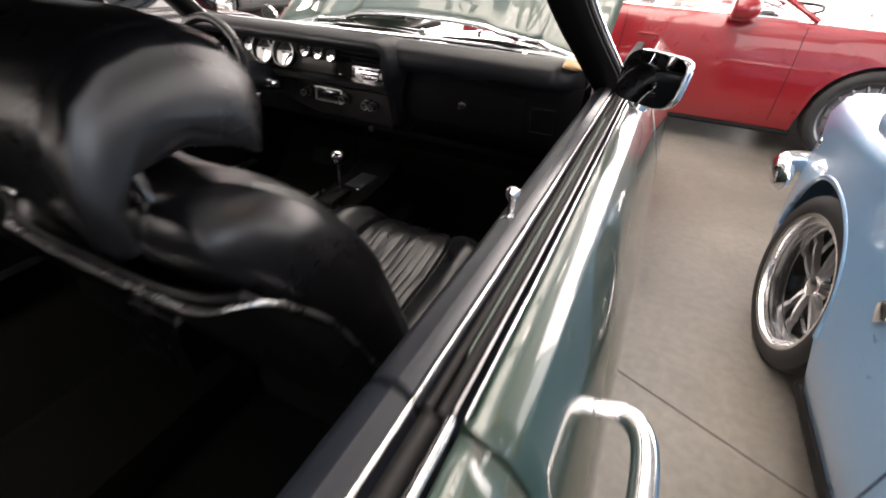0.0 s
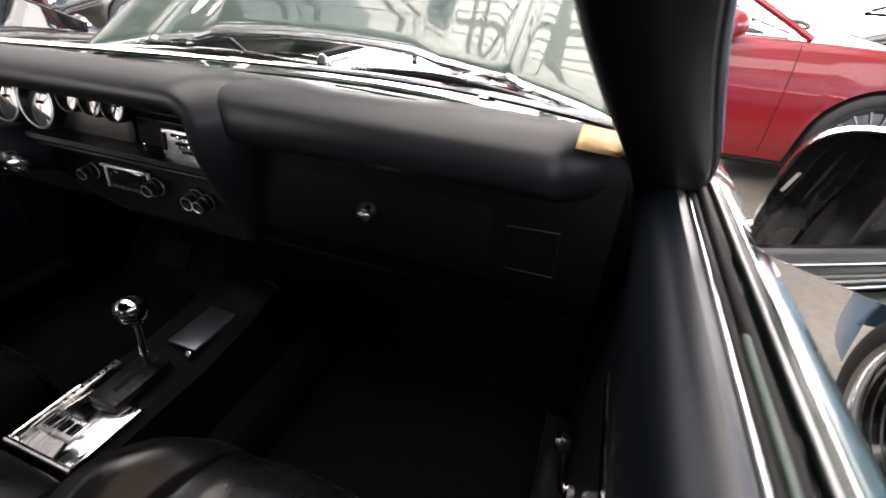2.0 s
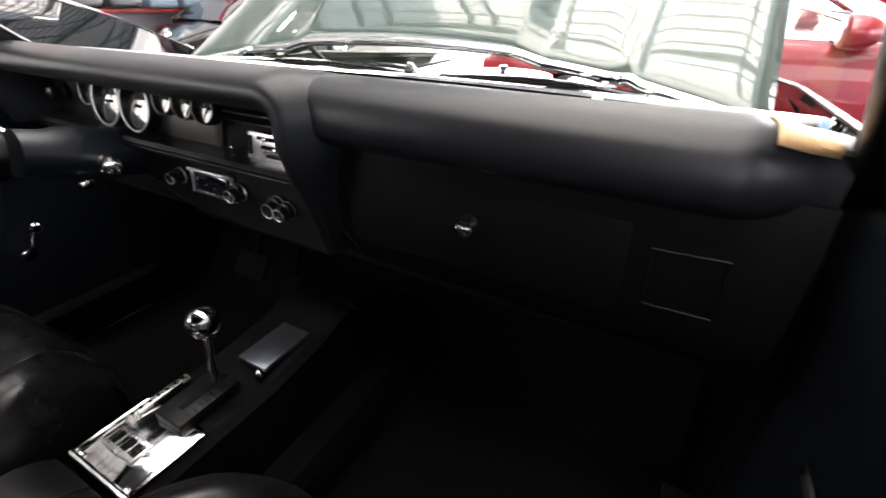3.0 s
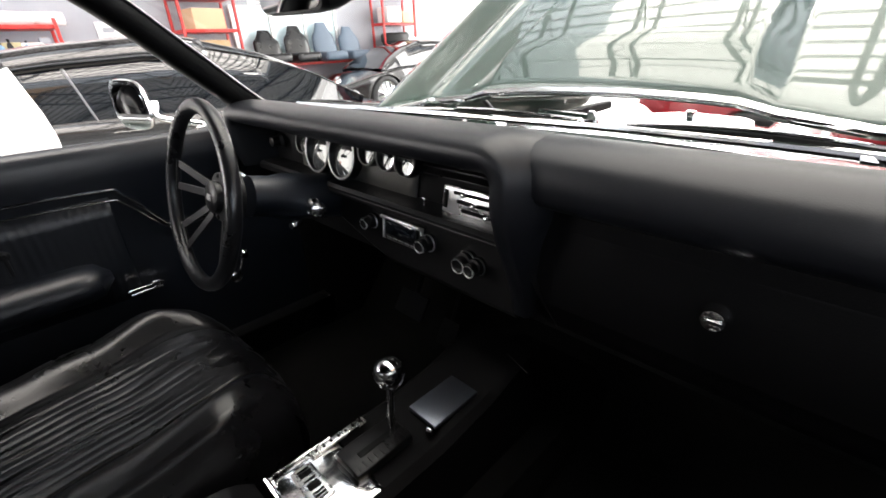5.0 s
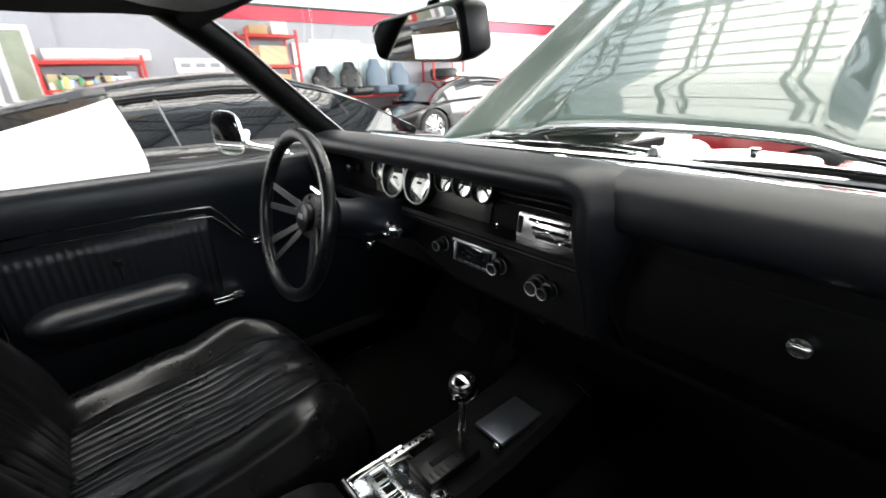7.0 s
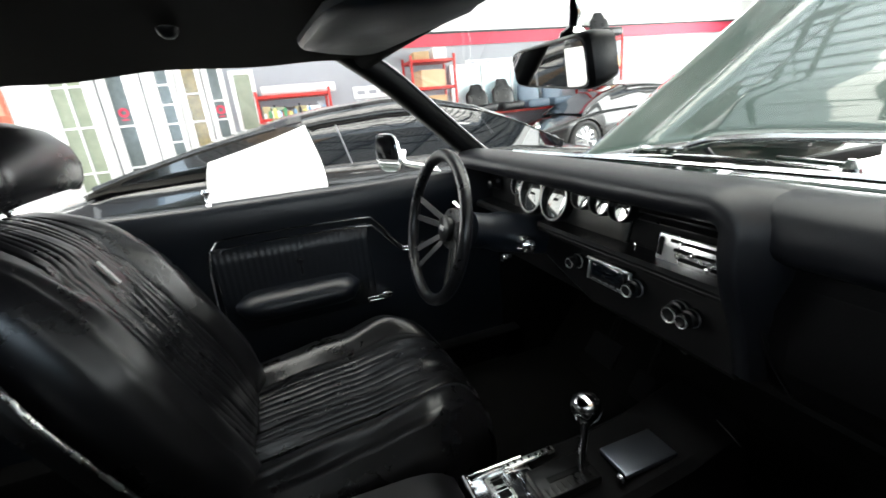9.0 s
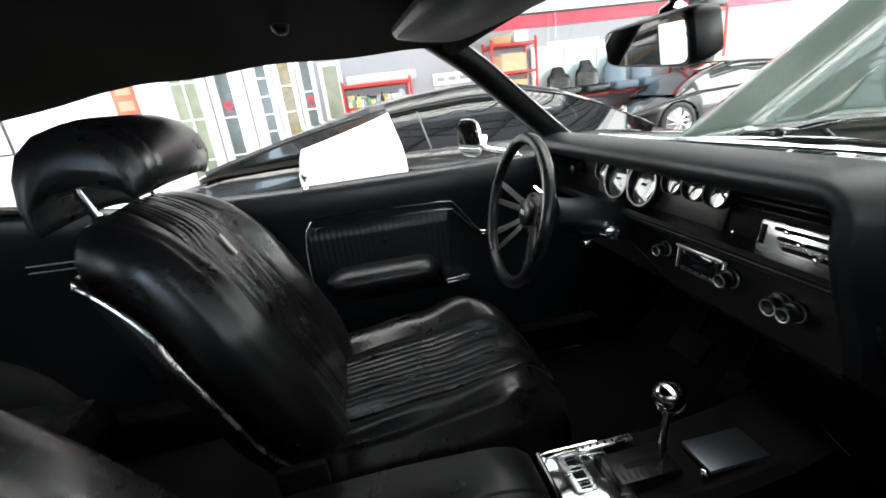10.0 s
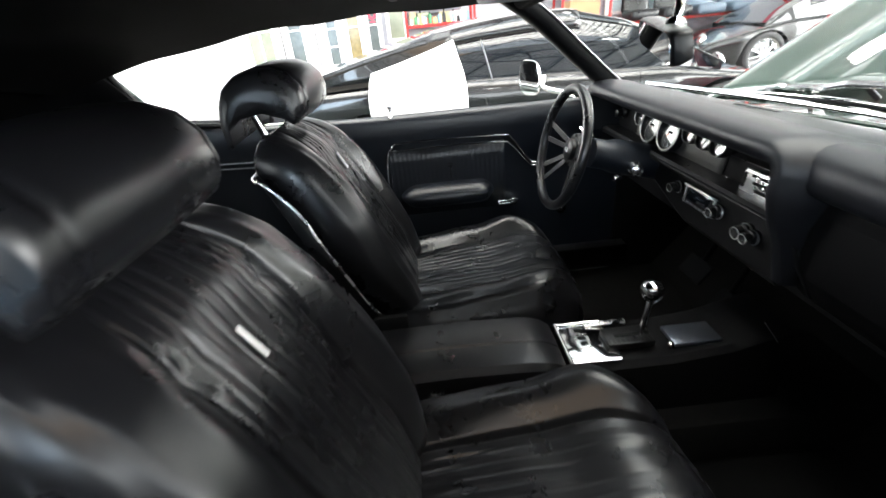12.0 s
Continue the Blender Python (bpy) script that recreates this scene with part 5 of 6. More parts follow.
    tube(bm, spline(half_way + mid + [Vector((-p.x, p.y, p.z)) for p in reversed(half_way)], 130), 0.0036, 8)
    part("shell_piping", bm, BRUSHED, seat, "bright metallic piping")
    # tag sewn in the pleats
    yt, zt = back_frame(0.735 if s < 0 else 0.72)
    bm = B()
    rbox(bm, (-0.008 * s + (0.028 if s > 0 else -0.002), yt + 0.012, zt + 0.012), (0.009, 0.005, 0.050), 0.002, 1, Matrix.Rotation(radians(24), 4, "X") @ Matrix.Rotation(radians(6), 4, "Y"))
    part("seat_tag", bm, WHITE_PAINT, seat, "small pale sewn tag")
    # headrest: a padded saddle, hollow underneath
    bm = B()
    rings = []
    side = [(-0.888, 1.066), (-0.876, 1.085), (-0.872, 1.110), (-0.880, 1.140), (-0.902, 1.165), (-0.935, 1.178), (-0.975, 1.180), (-1.012, 1.170), (-1.040, 1.148), (-1.056, 1.115), (-1.062, 1.075), (-1.060, 1.030),
            (-1.054, 1.020), (-1.049, 1.035), (-1.040, 1.062), (-1.012, 1.083), (-0.965, 1.087), (-0.925, 1.076), (-0.902, 1.066)]
    def rest_point(u, y, z, proud=0.0):
        e = max(0.0, 1 - abs(u) ** 14) ** 0.5
        k = 0.82 + 0.18 * e
        p = Vector((y, z)) - Vector((-0.968, 1.058))
        sp = p.normalized() * 0.070
        q = Vector((-0.968, 1.058)) + sp + (p - sp) * k + p.normalized() * proud
        yy, zz = q.x - 0.020 * u * u, q.y - 0.010 * abs(u) ** 2.5
        if y < -1.0 and z < 1.09:
            zz += 0.006 * (1 - abs(u) ** 1.5)
        return Vector((0.146 * u, yy, zz))

    for th in np.linspace(-1, 1, 61):
        u = math.copysign(1 - (1 - abs(th)) ** 1.8, th)
        dent = -0.0045 * math.exp(-(((abs(u) - 0.80) / 0.022) ** 2))
        rings.append([rest_point(u, y, z, dent if 1 < i < 11 else 0.0) for i, (y, z) in enumerate(side)])
    for end, sg in ((0, -1), (-1, 1)):
        extra = []
        for k, out in ((0.80, 0.004), (0.55, 0.008), (0.25, 0.010)):
            ring = []
            for p in rings[end]:
                q = Vector((p.y, p.z)) - Vector((-0.988, 1.040))
                sp = q.normalized() * 0.070
                q = Vector((-0.988, 1.040)) + sp + (q - sp) * k
                ring.append(Vector((p.x + sg * out, q.x, q.y)))
            extra.append(ring)
        rings = list(reversed(extra)) + rings if end == 0 else rings + extra
    loft(bm, rings)
    hr = part("headrest", bm, LEATHER, seat, "padded black leather headrest", "soft")
    if s > 0:
        hr.location = (0, 0.004, 0.004)
    for dx in (-0.105, 0.105):
        bm = B()
        tube(bm, [(dx, -0.992, 0.985), (dx, -1.026, 1.112)], 0.0082, 12, 0.55)
        post = part("headrest_post", bm, CHROME, seat, "flat chrome headrest post")
        bm = B()
        lathe(bm, [(0.0115, -0.006), (0.0115, 0.003), (0.0095, 0.006), (0.0085, 0.0065)], (dx, -1.002, 1.022), (0, -0.26, 0.97), 18)
        part("post_sleeve", bm, PLASTIC, post)
    # base, recline hinge covers
    bm = B()
    rbox(bm, (0, -0.55, 0.335), (0.40, 0.44, 0.13), 0.02)
    part("seat_base", bm, MATT, seat)
    bm = B()
    tube(bm, spline([(-s * 0.258, -0.70, 0.50), (-s * 0.262, -0.60, 0.475), (-s * 0.258, -0.42, 0.478)], 12), 0.006, 8)
    part("seat_rail_trim", bm, SATIN, seat)
    for dx in (0.235, -0.235):
        bm = B()
        rbox(bm, (dx, -0.77, 0.52), (0.02, 0.09, 0.11), 0.01)
        part("hinge_cover", bm, MATT, seat)
    return seat


front_seat(0.365)
front_seat(-0.375)

# rear bench
bm = B()
us = np.linspace(-1, 1, 121)
rows = []
for v in np.linspace(0, 1, 16):
    row = []
    for u in us:
        g = abs(math.sin(math.pi * (u * 9.0))) ** 0.4
        z = 0.47 + 0.03 * math.sin(math.pi * v) - 0.010 * (1 - g) * (0.1 < v < 0.95) + (0.03 * v)
        row.append(Vector((0.66 * u, -1.88 + 0.50 * v, z - 0.02 * (abs(u) > 0.97))))
    rows.append(row)
for dy, dz in ((0.012, -0.03), (0.012, -0.09), (-0.03, -0.16)):
    rows.append([p + Vector((0, dy, dz)) for p in rows[15]])
grid(bm, rows)
rear = thick(part("rear_seat", bm, LEATHER, coupe, "black pleated leather rear bench"), 0.02)
bm = B()
rows = []
for v in np.linspace(0, 1, 16):
    row = []
    for u in us:
        g = abs(math.sin(math.pi * (u * 9.0))) ** 0.4
        row.append(Vector((0.66 * u, -1.80 - 0.20 * v + 0.03 * math.sin(math.pi * v) - 0.010 * (1 - g) * (0.05 < v < 0.85), 0.50 + 0.42 * v)))
    rows.append(row)
rows.append([p + Vector((0, -0.03, 0.012)) for p in rows[15]])
rows.append([p + Vector((0, -0.12, 0.0)) for p in rows[15]])
grid(bm, rows)
thick(part("rear_backrest", bm, LEATHER, rear), 0.02)
bm = B()
rbox(bm, (0, -2.07, 0.93), (1.3, 0.28, 0.02), 0.005)
part("parcel_shelf", bm, MATT, coupe)
# dome lamp boss on the driver's side of the lining
bm = B()
lathe(bm, [(0.016, 0), (0.014, 0.008), (0.008, 0.014), (0.003, 0.015)], (-0.352, -0.672, 1.290), (0.1, 0, -1), 16, True)
part("coat_hook", bm, PLASTIC, coupe)


# ---- other cars ----
def other_car(name, label, mat, place, yaw, cfg, glass=SMOKE, group=""):
    """cfg: lists of (y, value) for width, shoulder, roof line; local y points to the car's front."""
    car = root(name, place, label, "car", group)
    car.rotation_euler = (0, 0, radians(yaw))
    col = lambda key: ([a for a, _ in cfg[key]], [b for _, b in cfg[key]])
    Wy, Wv = col("width")
    Sy, Sv = col("shoulder")
    Ry, Rv = col("roof")
    Cy, Cv = col("centre")
    y0, y1 = Wy[0], Wy[-1]
    axles, ra, rt = cfg["axles"], cfg["arch"], cfg["tyre"]

    def low(y):
        z = ramp(y, [y0, y0 + 0.3, y1 - 0.4, y1], [0.30, 0.16, 0.15, 0.24])
        for a in axles:
            d = abs(y - a)
            if d < ra:
                z = max(z, rt + math.sqrt(ra * ra - d * d) * 0.98)
        return z

    def section(y):
        lo, w, sh, ce = low(y), ramp(y, Wy, Wv), ramp(y, Sy, Sv), ramp(y, Cy, Cv)
        pts = []
        for f in np.linspace(0, 1, 9):
            z = lo + (sh - (0.08 if cfg.get("chine") else 0.05) - lo) * f
            tuck = 0.05 * max(0, (0.32 - z) / 0.18) ** 1.5 + cfg.get("tumble", 0.06) * max(0, (z - 0.55) / 0.4) ** 2
            bulge = sum(cfg.get("haunch", 0.02) * math.exp(-(((y - a) / 0.42) ** 2)) for a in axles) * min(1, max(0, (z - 0.2) / 0.25))
            pts.append((w - tuck + bulge, z))
        x = pts[-1][0]
        if cfg.get("chine"):
            pts += [(x - 0.024, sh - 0.022), (x - 0.05, sh - 0.007), (x - 0.09, sh)]
        else:
            pts += [(x - 0.012, sh - 0.025), (x - 0.04, sh - 0.008), (x - 0.09, sh)]
        for f in (0.75, 0.5, 0.25, 0.0):
            pts.append(((x - 0.09) * f, sh + (ce - sh) * (1 - f * f)))
        return pts

    ys = np.linspace(y0, y1, 110)
    bm = B()
    rows = []
    for y in ys:
        half = section(y)
        rows.append([Vector((x, y, z)) for x, z in half] + [Vector((-x, y, z)) for x, z in reversed(half[:-1])])
    vs = grid(bm, rows)
    bm.faces.new(vs[0])
    bm.faces.new(vs[-1])
    part("body", bm, mat, car)
    # under body
    bm = B()
    rbox(bm, (0, (y0 + y1) / 2, 0.30), (min(Wv) * 1.5, (y1 - y0) * 0.92, 0.24), 0.02)
    part("underbody", bm, MATT, car)
    # greenhouse
    g0, g1 = Ry[0], Ry[-1]

    def house(y, grow=0.0):
        sh, w = ramp(y, Sy, Sv) - 0.012, ramp(y, Wy, Wv)
        r = max(ramp(y, Ry, Rv), sh + 0.004)
        h = (r - sh)
        wb = w - ramp(y, *cfg.get("inset", ([-2, 2], [0.13, 0.13])))
        wr = wb - cfg.get("lean", 0.42) * h
        pts = [(wb + grow, sh), (wb - 0.40 * (wb - wr) + grow + 0.012, sh + 0.45 * h), (wr + 0.04 + grow, sh + 0.84 * h), (wr - 0.02, sh + 0.95 * h + grow), (wr * 0.7, sh + 0.99 * h + grow), (0, r + 0.012 + grow)]
        return pts

    bm = B()
    rows = []
    for y in np.linspace(g0, g1, 50):
        half = house(y)
        rows.append([Vector((x, y, z)) for x, z in half] + [Vector((-x, y, z)) for x, z in reversed(half[:-1])])
    vs = grid(bm, rows)
    part("greenhouse_glass", bm, glass, car, "dark tinted window glass")
    # roof panel and pillars
    r0, r1 = cfg["roof_panel"]
    bm = B()
    rows = []
    for y in np.linspace(r0, r1, 20):
        half = house(y, 0.006)[2:]
        if cfg.get("rail"):
            p, q = house(y, 0.006)[1:3]
            f = (cfg["rail"] - 0.45) / 0.39
            half = [(p[0] + (q[0] - p[0]) * f, p[1] + (q[1] - p[1]) * f)] + half
        rows.append([Vector((x, y, z)) for x, z in half] + [Vector((-x, y, z)) for x, z in reversed(half[:-1])])
    grid(bm, rows)
    thick(part("roof_panel", bm, mat, car), 0.008, 0)
    for s in (1, -1):
        for a, b, r in ((g1, r1, cfg.get("pillar", 0.013)), (r0, g0, 0.02)):
            bm = B()
            pts = [Vector((s * (house(y)[2][0] * 0.999), y, house(y)[2][1] + 0.004)) for y in np.linspace(a, b + (0.06 if b == g0 else 0), 14)]
            tube(bm, pts, r, 8)
            part("roof_pillar", bm, mat, car)
        if cfg.get("rear_panel"):
            # painted flank behind the side window
            a, b = cfg["rear_panel"]
            bm = B()
            grid(bm, [[Vector((s * (x + 0.006), y, z)) for x, z in house(y, 0.004)[:4]] for y in np.linspace(a, b, 28)])
            thick(part("rear_flank", bm, mat, car), 0.006, 0)
        bp = cfg.get("b_pillar")
        if bp is not None:
            bm = B()
            grid(bm, [[Vector((s * (x + 0.003), y, z)) for x, z in house(y, 0.003)[:4]] for y in (bp - 0.02, bp + 0.02)])
            thick(part("window_post", bm, MATT, car), 0.005, 0)
        if cfg.get("belt"):
            bm = B()
            tube(bm, [Vector((s * (house(y)[0][0] + 0.008), y, house(y)[0][1] + 0.016)) for y in np.linspace(r0, g1 - 0.12, 14)], 0.008, 8)
            tube(bm, [Vector((s * (house(y)[1][0] + 0.010), y, house(y)[1][1])) for y in np.linspace(g1 - 0.12, r1 + 0.05, 10)], 0.008, 8)
            part("window_trim", bm, CHROME, car)
        # door seams
        for yd in cfg["door"]:
            bm = B()
            pts = [Vector((s * (x + 0.001), yd, z)) for x, z in section(yd)[1:10]]
            tube(bm, pts, 0.0022, 6)
            part("door_seam", bm, MATT, car)
        bm = B()
        ysill = np.linspace(axles[1] + ra, axles[0] - ra, 12)
        tube(bm, [Vector((s * (section(y)[0][0] + 0.004), y, 0.165)) for y in ysill], 0.022, 8)
        part("side_skirt", bm, MATT, car)
        # wing mirror
        if cfg["mirror"]:
            my, mz = cfg["mirror"]
            mx = ramp(my, Wy, Wv) + 0.02
            big = cfg.get("mirror_size", 1.0)
            bm = B()
            rings = []
            for d, k in ((-0.055, 0.75), (-0.045, 0.95), (-0.01, 1.0), (0.03, 0.9), (0.06, 0.6), (0.075, 0.2)):
                rings.append([Vector((s * (mx + 0.10 * big * k * math.cos(t)), my + d * big, mz + 0.062 * big * k * math.copysign(abs(math.sin(t)) ** 0.8, math.sin(t)))) for t in np.linspace(0, 2 * math.pi, 21)[:-1]])
            loft(bm, rings)
            tube(bm, [(s * (mx - 0.02), my + 0.02, mz - 0.05), (s * (mx - 0.12), my + 0.03, mz - 0.10)], 0.022, 8)
            part("wing_mirror", bm, mat, car)
        # head and tail lights
        for yl, zl, mt, nm in ((y1 - 0.10, cfg["light"], CHROME, "headlight"), (y0 + 0.03, 0.62, RED_PAINT, "tail_light")):
            bm = B()
            w = ramp(yl, Wy, Wv)
            lathe(bm, [(0.09, 0), (0.088, 0.03), (0.06, 0.055), (0.02, 0.065)], (s * (w - 0.20), yl - (0.02 if nm == "headlight" else 0), zl), (0, 1 if nm == "headlight" else -1, 0.35), 24, True)
            part(nm, bm, mt, car)
    for a in axles:
        for s in (1, -1):
            if cfg.get("lip"):
                bm = B()
                tube(bm, [Vector((s * (section(a + ra * math.cos(q))[2][0] - 0.006), a + (ra + 0.006) * math.cos(q), rt + (ra + 0.006) * math.sin(q))) for q in np.linspace(0.12, math.pi - 0.12, 24)], cfg["lip"], 10)
                part("arch_lip", bm, mat, car)
            w = ramp(a, Wy, Wv) + cfg.get("haunch", 0.02)
            wheel(car, (s * (w - 0.10 - cfg.get("inboard", 0)), a, rt), s, rt, cfg["rim"], 0.20, TYRE, cfg["rim_mat"], cfg["spokes"], cfg.get("wheel_kind", "flat"), cfg.get("turn", 0) if a == axles[0] else 0, cfg.get("hub_mat"))
    return car, section, house


MID = dict(width=[(-1.85, 0.78), (-1.6, 0.90), (-1.0, 0.94), (0.0, 0.92), (1.2, 0.92), (2.0, 0.88), (2.45, 0.72), (2.55, 0.55)],
           shoulder=[(-1.85, 0.78), (-1.5, 0.86), (-0.9, 0.87), (0.0, 0.835), (1.2, 0.80), (1.9, 0.70), (2.4, 0.56), (2.55, 0.45)],
           centre=[(-1.85, 0.80), (-1.5, 0.90), (-0.9, 0.92), (0.0, 0.86), (1.2, 0.84), (1.9, 0.73), (2.4, 0.58), (2.55, 0.46)],
           roof=[(-1.62, 0.86), (-1.35, 0.95), (-1.0, 1.05), (-0.6, 1.145), (-0.2, 1.205), (0.2, 1.24), (0.55, 1.235), (0.9, 1.15), (1.25, 1.00), (1.62, 0.79)],
           axles=(1.62, -1.03), arch=0.37, tyre=0.335, rim=0.25, rim_mat=ALLOY, spokes=10, roof_panel=(-0.55, 0.56), rail=0.70, rear_panel=(-1.62, -0.38), door=(0.95, -0.35), mirror=None, pillar=0.007, light=0.62, lean=0.36, inset=([-1.7, -0.6, 0.2], [0.03, 0.05, 0.12]))
black_coupe, sec, hs = other_car("black_sports_coupe", "glossy black mid-engined coupe with white side panel", BLACK_PAINT, (-3.36, 0.0, 0), 0, MID)
for s in (1, -1):
    bm = B()
    rows = []
    for f in np.linspace(0, 1, 12):
        yb, yt = -1.0 + 0.70 * f, -0.90 + 0.53 * f
        col = []
        body = [(x, z) for x, z in sec(yb) if z < 0.84]
        for z in np.linspace(0.36, 0.79, 8):
            col.append(Vector((s * (ramp(z, [p[1] for p in body], [p[0] for p in body]) + 0.008), yb, z)))
        h = hs(yt, 0.012)
        top = 0.955 + 0.155 * f
        for z in np.linspace(0.90, top, 6):
            col.append(Vector((s * (ramp(z, [p[1] for p in h[:4]], [p[0] for p in h[:4]]) + 0.05 * (1 - (z - 0.88) / 0.25)), yb + (yt - yb) * (z - 0.84) / 0.27, z)))
        rows.append(col)
    grid(bm, rows)
    thick(part("side_blade", bm, WHITE_PAINT, black_coupe, "white painted side blade"), 0.012, 0)
    # slanting bar between the door glass and the quarter glass
    back = black_coupe.matrix_basis.inverted()
    lo, hi = back @ Vector((-2.53, -0.108, 0.835)), back @ Vector((-2.60, -0.176, 1.125))
    pts = []
    for f in np.linspace(0, 1, 10):
        y, z = lo.y + (hi.y - lo.y) * f, lo.z + (hi.z - lo.z) * f
        h = hs(y, -0.001)[:4]
        pts.append(Vector((s * ramp(z, [p[1] for p in h], [p[0] for p in h]), y, z)))
    bm = B()
    tube(bm, pts, 0.006, 8)
    part("window_bar", bm, GREY_ALLOY, black_coupe)

FAR = dict(MID)
FAR["width"] = [(y, w * 0.86) for y, w in MID["width"]]
far_coupe, _, _ = other_car("black_sports_car", "low black sports car parked by the wall", BLACK_PAINT, (-7.05, 6.37, 0), 180, FAR)

REAR = dict(width=[(-1.95, 0.74), (-1.7, 0.86), (-1.1, 0.905), (0.0, 0.875), (1.2, 0.885), (1.8, 0.84), (2.2, 0.66), (2.3, 0.5)],
            shoulder=[(-1.95, 0.72), (-1.5, 0.90), (-0.9, 0.93), (0.0, 0.91), (0.7, 0.895), (1.2, 0.88), (1.7, 0.79), (2.1, 0.62), (2.3, 0.45)],
            centre=[(-1.95, 0.74), (-1.5, 0.92), (-0.9, 0.96), (0.0, 0.94), (0.7, 0.92), (1.2, 0.84), (1.7, 0.72), (2.1, 0.58), (2.3, 0.46)],
            roof=[(-1.5, 0.93), (-1.0, 1.12), (-0.6, 1.23), (-0.2, 1.285), (0.0, 1.285), (0.2, 1.24), (0.45, 1.08), (0.72, 0.90)],
            axles=(1.2, -1.15), arch=0.365, tyre=0.335, rim=0.265, rim_mat=GREY_ALLOY, spokes=18, roof_panel=(-0.7, 0.06), rear_panel=(-1.5, -0.75), door=(0.66, -0.52), mirror=(0.24, 0.965), mirror_size=1.4, pillar=0.018, belt=True, light=0.72, lean=0.45, haunch=0.03)
red_coupe, rsec, _ = other_car("red_sports_coupe", "red sports coupe with dark alloy wheels", RED_PAINT, (1.02, 3.68, 0), -90, REAR, CLEAR)
for s in (1, -1):
    bm = B()
    rbox(bm, (s * (rsec(-0.2)[4][0] - 0.005), -0.33, 0.74), (0.018, 0.15, 0.022), 0.008)
    part("door_handle", bm, RED_PAINT, red_coupe)
# wiper at the foot of its windscreen
bm = B()
tube(bm, spline([(-0.55, 0.74, 0.935), (-0.1, 0.86, 0.948), (0.35, 0.80, 0.945), (0.58, 0.70, 0.935)], 24), 0.012, 8)
part("wiper", bm, MATT, red_coupe)
# cabin of the red car
bm = B()
rbox(bm, (0, -0.2, 0.62), (1.4, 1.5, 0.30), 0.05)
rbox(bm, (0, 0.42, 0.86), (1.35, 0.22, 0.12), 0.05)
part("cabin_trim", bm, MATT, red_coupe)
for s in (1, -1):
    bm = B()
    rbox(bm, (s * 0.36, -0.42, 0.95), (0.42, 0.12, 0.50), 0.05, 3, Matrix.Rotation(radians(14), 4, "X"))
    rbox(bm, (s * 0.36, -0.47, 1.13), (0.22, 0.09, 0.16), 0.04, 3)
    part("seat_back", bm, LEATHER, red_coupe)

OLD = dict(width=[(-2.1, 0.66), (-1.8, 0.74), (-0.8, 0.80), (0.4, 0.81), (1.3, 0.812), (1.5, 0.81), (1.60, 0.805), (1.65, 0.79), (1.68, 0.76), (1.70, 0.70)],
           shoulder=[(-2.1, 0.72), (-1.8, 0.84), (-1.0, 0.88), (0.0, 0.88), (0.8, 0.90), (1.2, 0.895), (1.45, 0.885), (1.58, 0.872), (1.65, 0.85), (1.68, 0.82), (1.70, 0.78)],
           centre=[(-2.1, 0.74), (-1.8, 0.86), (-1.0, 0.92), (0.0, 0.92), (0.8, 0.95), (1.2, 0.94), (1.45, 0.90), (1.58, 0.885), (1.65, 0.86), (1.68, 0.83), (1.70, 0.79)],
           roof=[(-1.9, 0.86), (-1.3, 1.05), (-0.8, 1.20), (-0.4, 1.27), (-0.1, 1.26), (0.15, 1.13), (0.5, 0.92)],
           axles=(1.15, -1.15), lip=0.009, turn=6, inboard=0.028, arch=0.358, tyre=0.315, rim=0.238, rim_mat=ALLOY, spokes=10, hub_mat=SATIN, wheel_kind="deep", roof_panel=(-0.9, -0.1), rear_panel=(-1.9, -1.0), door=(0.32, -0.75), mirror=(0.9, 0.94), light=0.66, lean=0.40, haunch=0.030, tumble=-0.035, chine=True)
blue_car, bsec, _ = other_car("light_blue_classic_car", "light blue classic coupe with polished deep-dish wheels", BLUE_PAINT, (2.29, -0.74, 0), 0, OLD)
bm = B()
rings = []
way = spline([(-0.865, 1.50, 0.535), (-0.885, 1.60, 0.54), (-0.845, 1.70, 0.54), (-0.60, 1.79, 0.53), (0, 1.82, 0.53), (0.60, 1.79, 0.53), (0.845, 1.70, 0.54), (0.885, 1.60, 0.54), (0.865, 1.50, 0.535)], 48)
for k, p in enumerate(way):
    d = Vector(way[min(k + 1, len(way) - 1)]) - Vector(way[max(k - 1, 0)])
    n = Vector((-d.y, d.x, 0)).normalized()
    size = min(1, 0.25 + 0.4 * k, 0.25 + 0.4 * (len(way) - 1 - k))
    rings.append([Vector(p) + n * 0.030 * size * math.cos(a) + Vector((0, 0, 0.055 * size * math.sin(a))) for a in np.linspace(0, 2 * math.pi, 13)[:-1]])
loft(bm, rings)
part("bumper", bm, CHROME, blue_car, "chrome front bumper")
for s in (1, -1):
    bm = B()
    lathe(bm, [(0.035, 0), (0.033, 0.015), (0.02, 0.028), (0.005, 0.032)], (s * 0.80, 1.53, 0.69), (s, 0.5, 0.2), 20, True)
    part("side_marker", bm, CHROME, blue_car)
    bm = B()
    rbox(bm, (s * (bsec(0.62)[4][0] + 0.004), 0.63, 0.59), (0.010, 0.05, 0.05), 0.003, 2, Matrix.Rotation(radians(45), 4, "X"))
    part("fender_badge", bm, CHROME, blue_car)

dark_car, _, _ = other_car("black_saloon_car", "dark sports car parked near the bright opening", BLACK_PAINT, (5.2, 6.9, 0), -90, REAR)

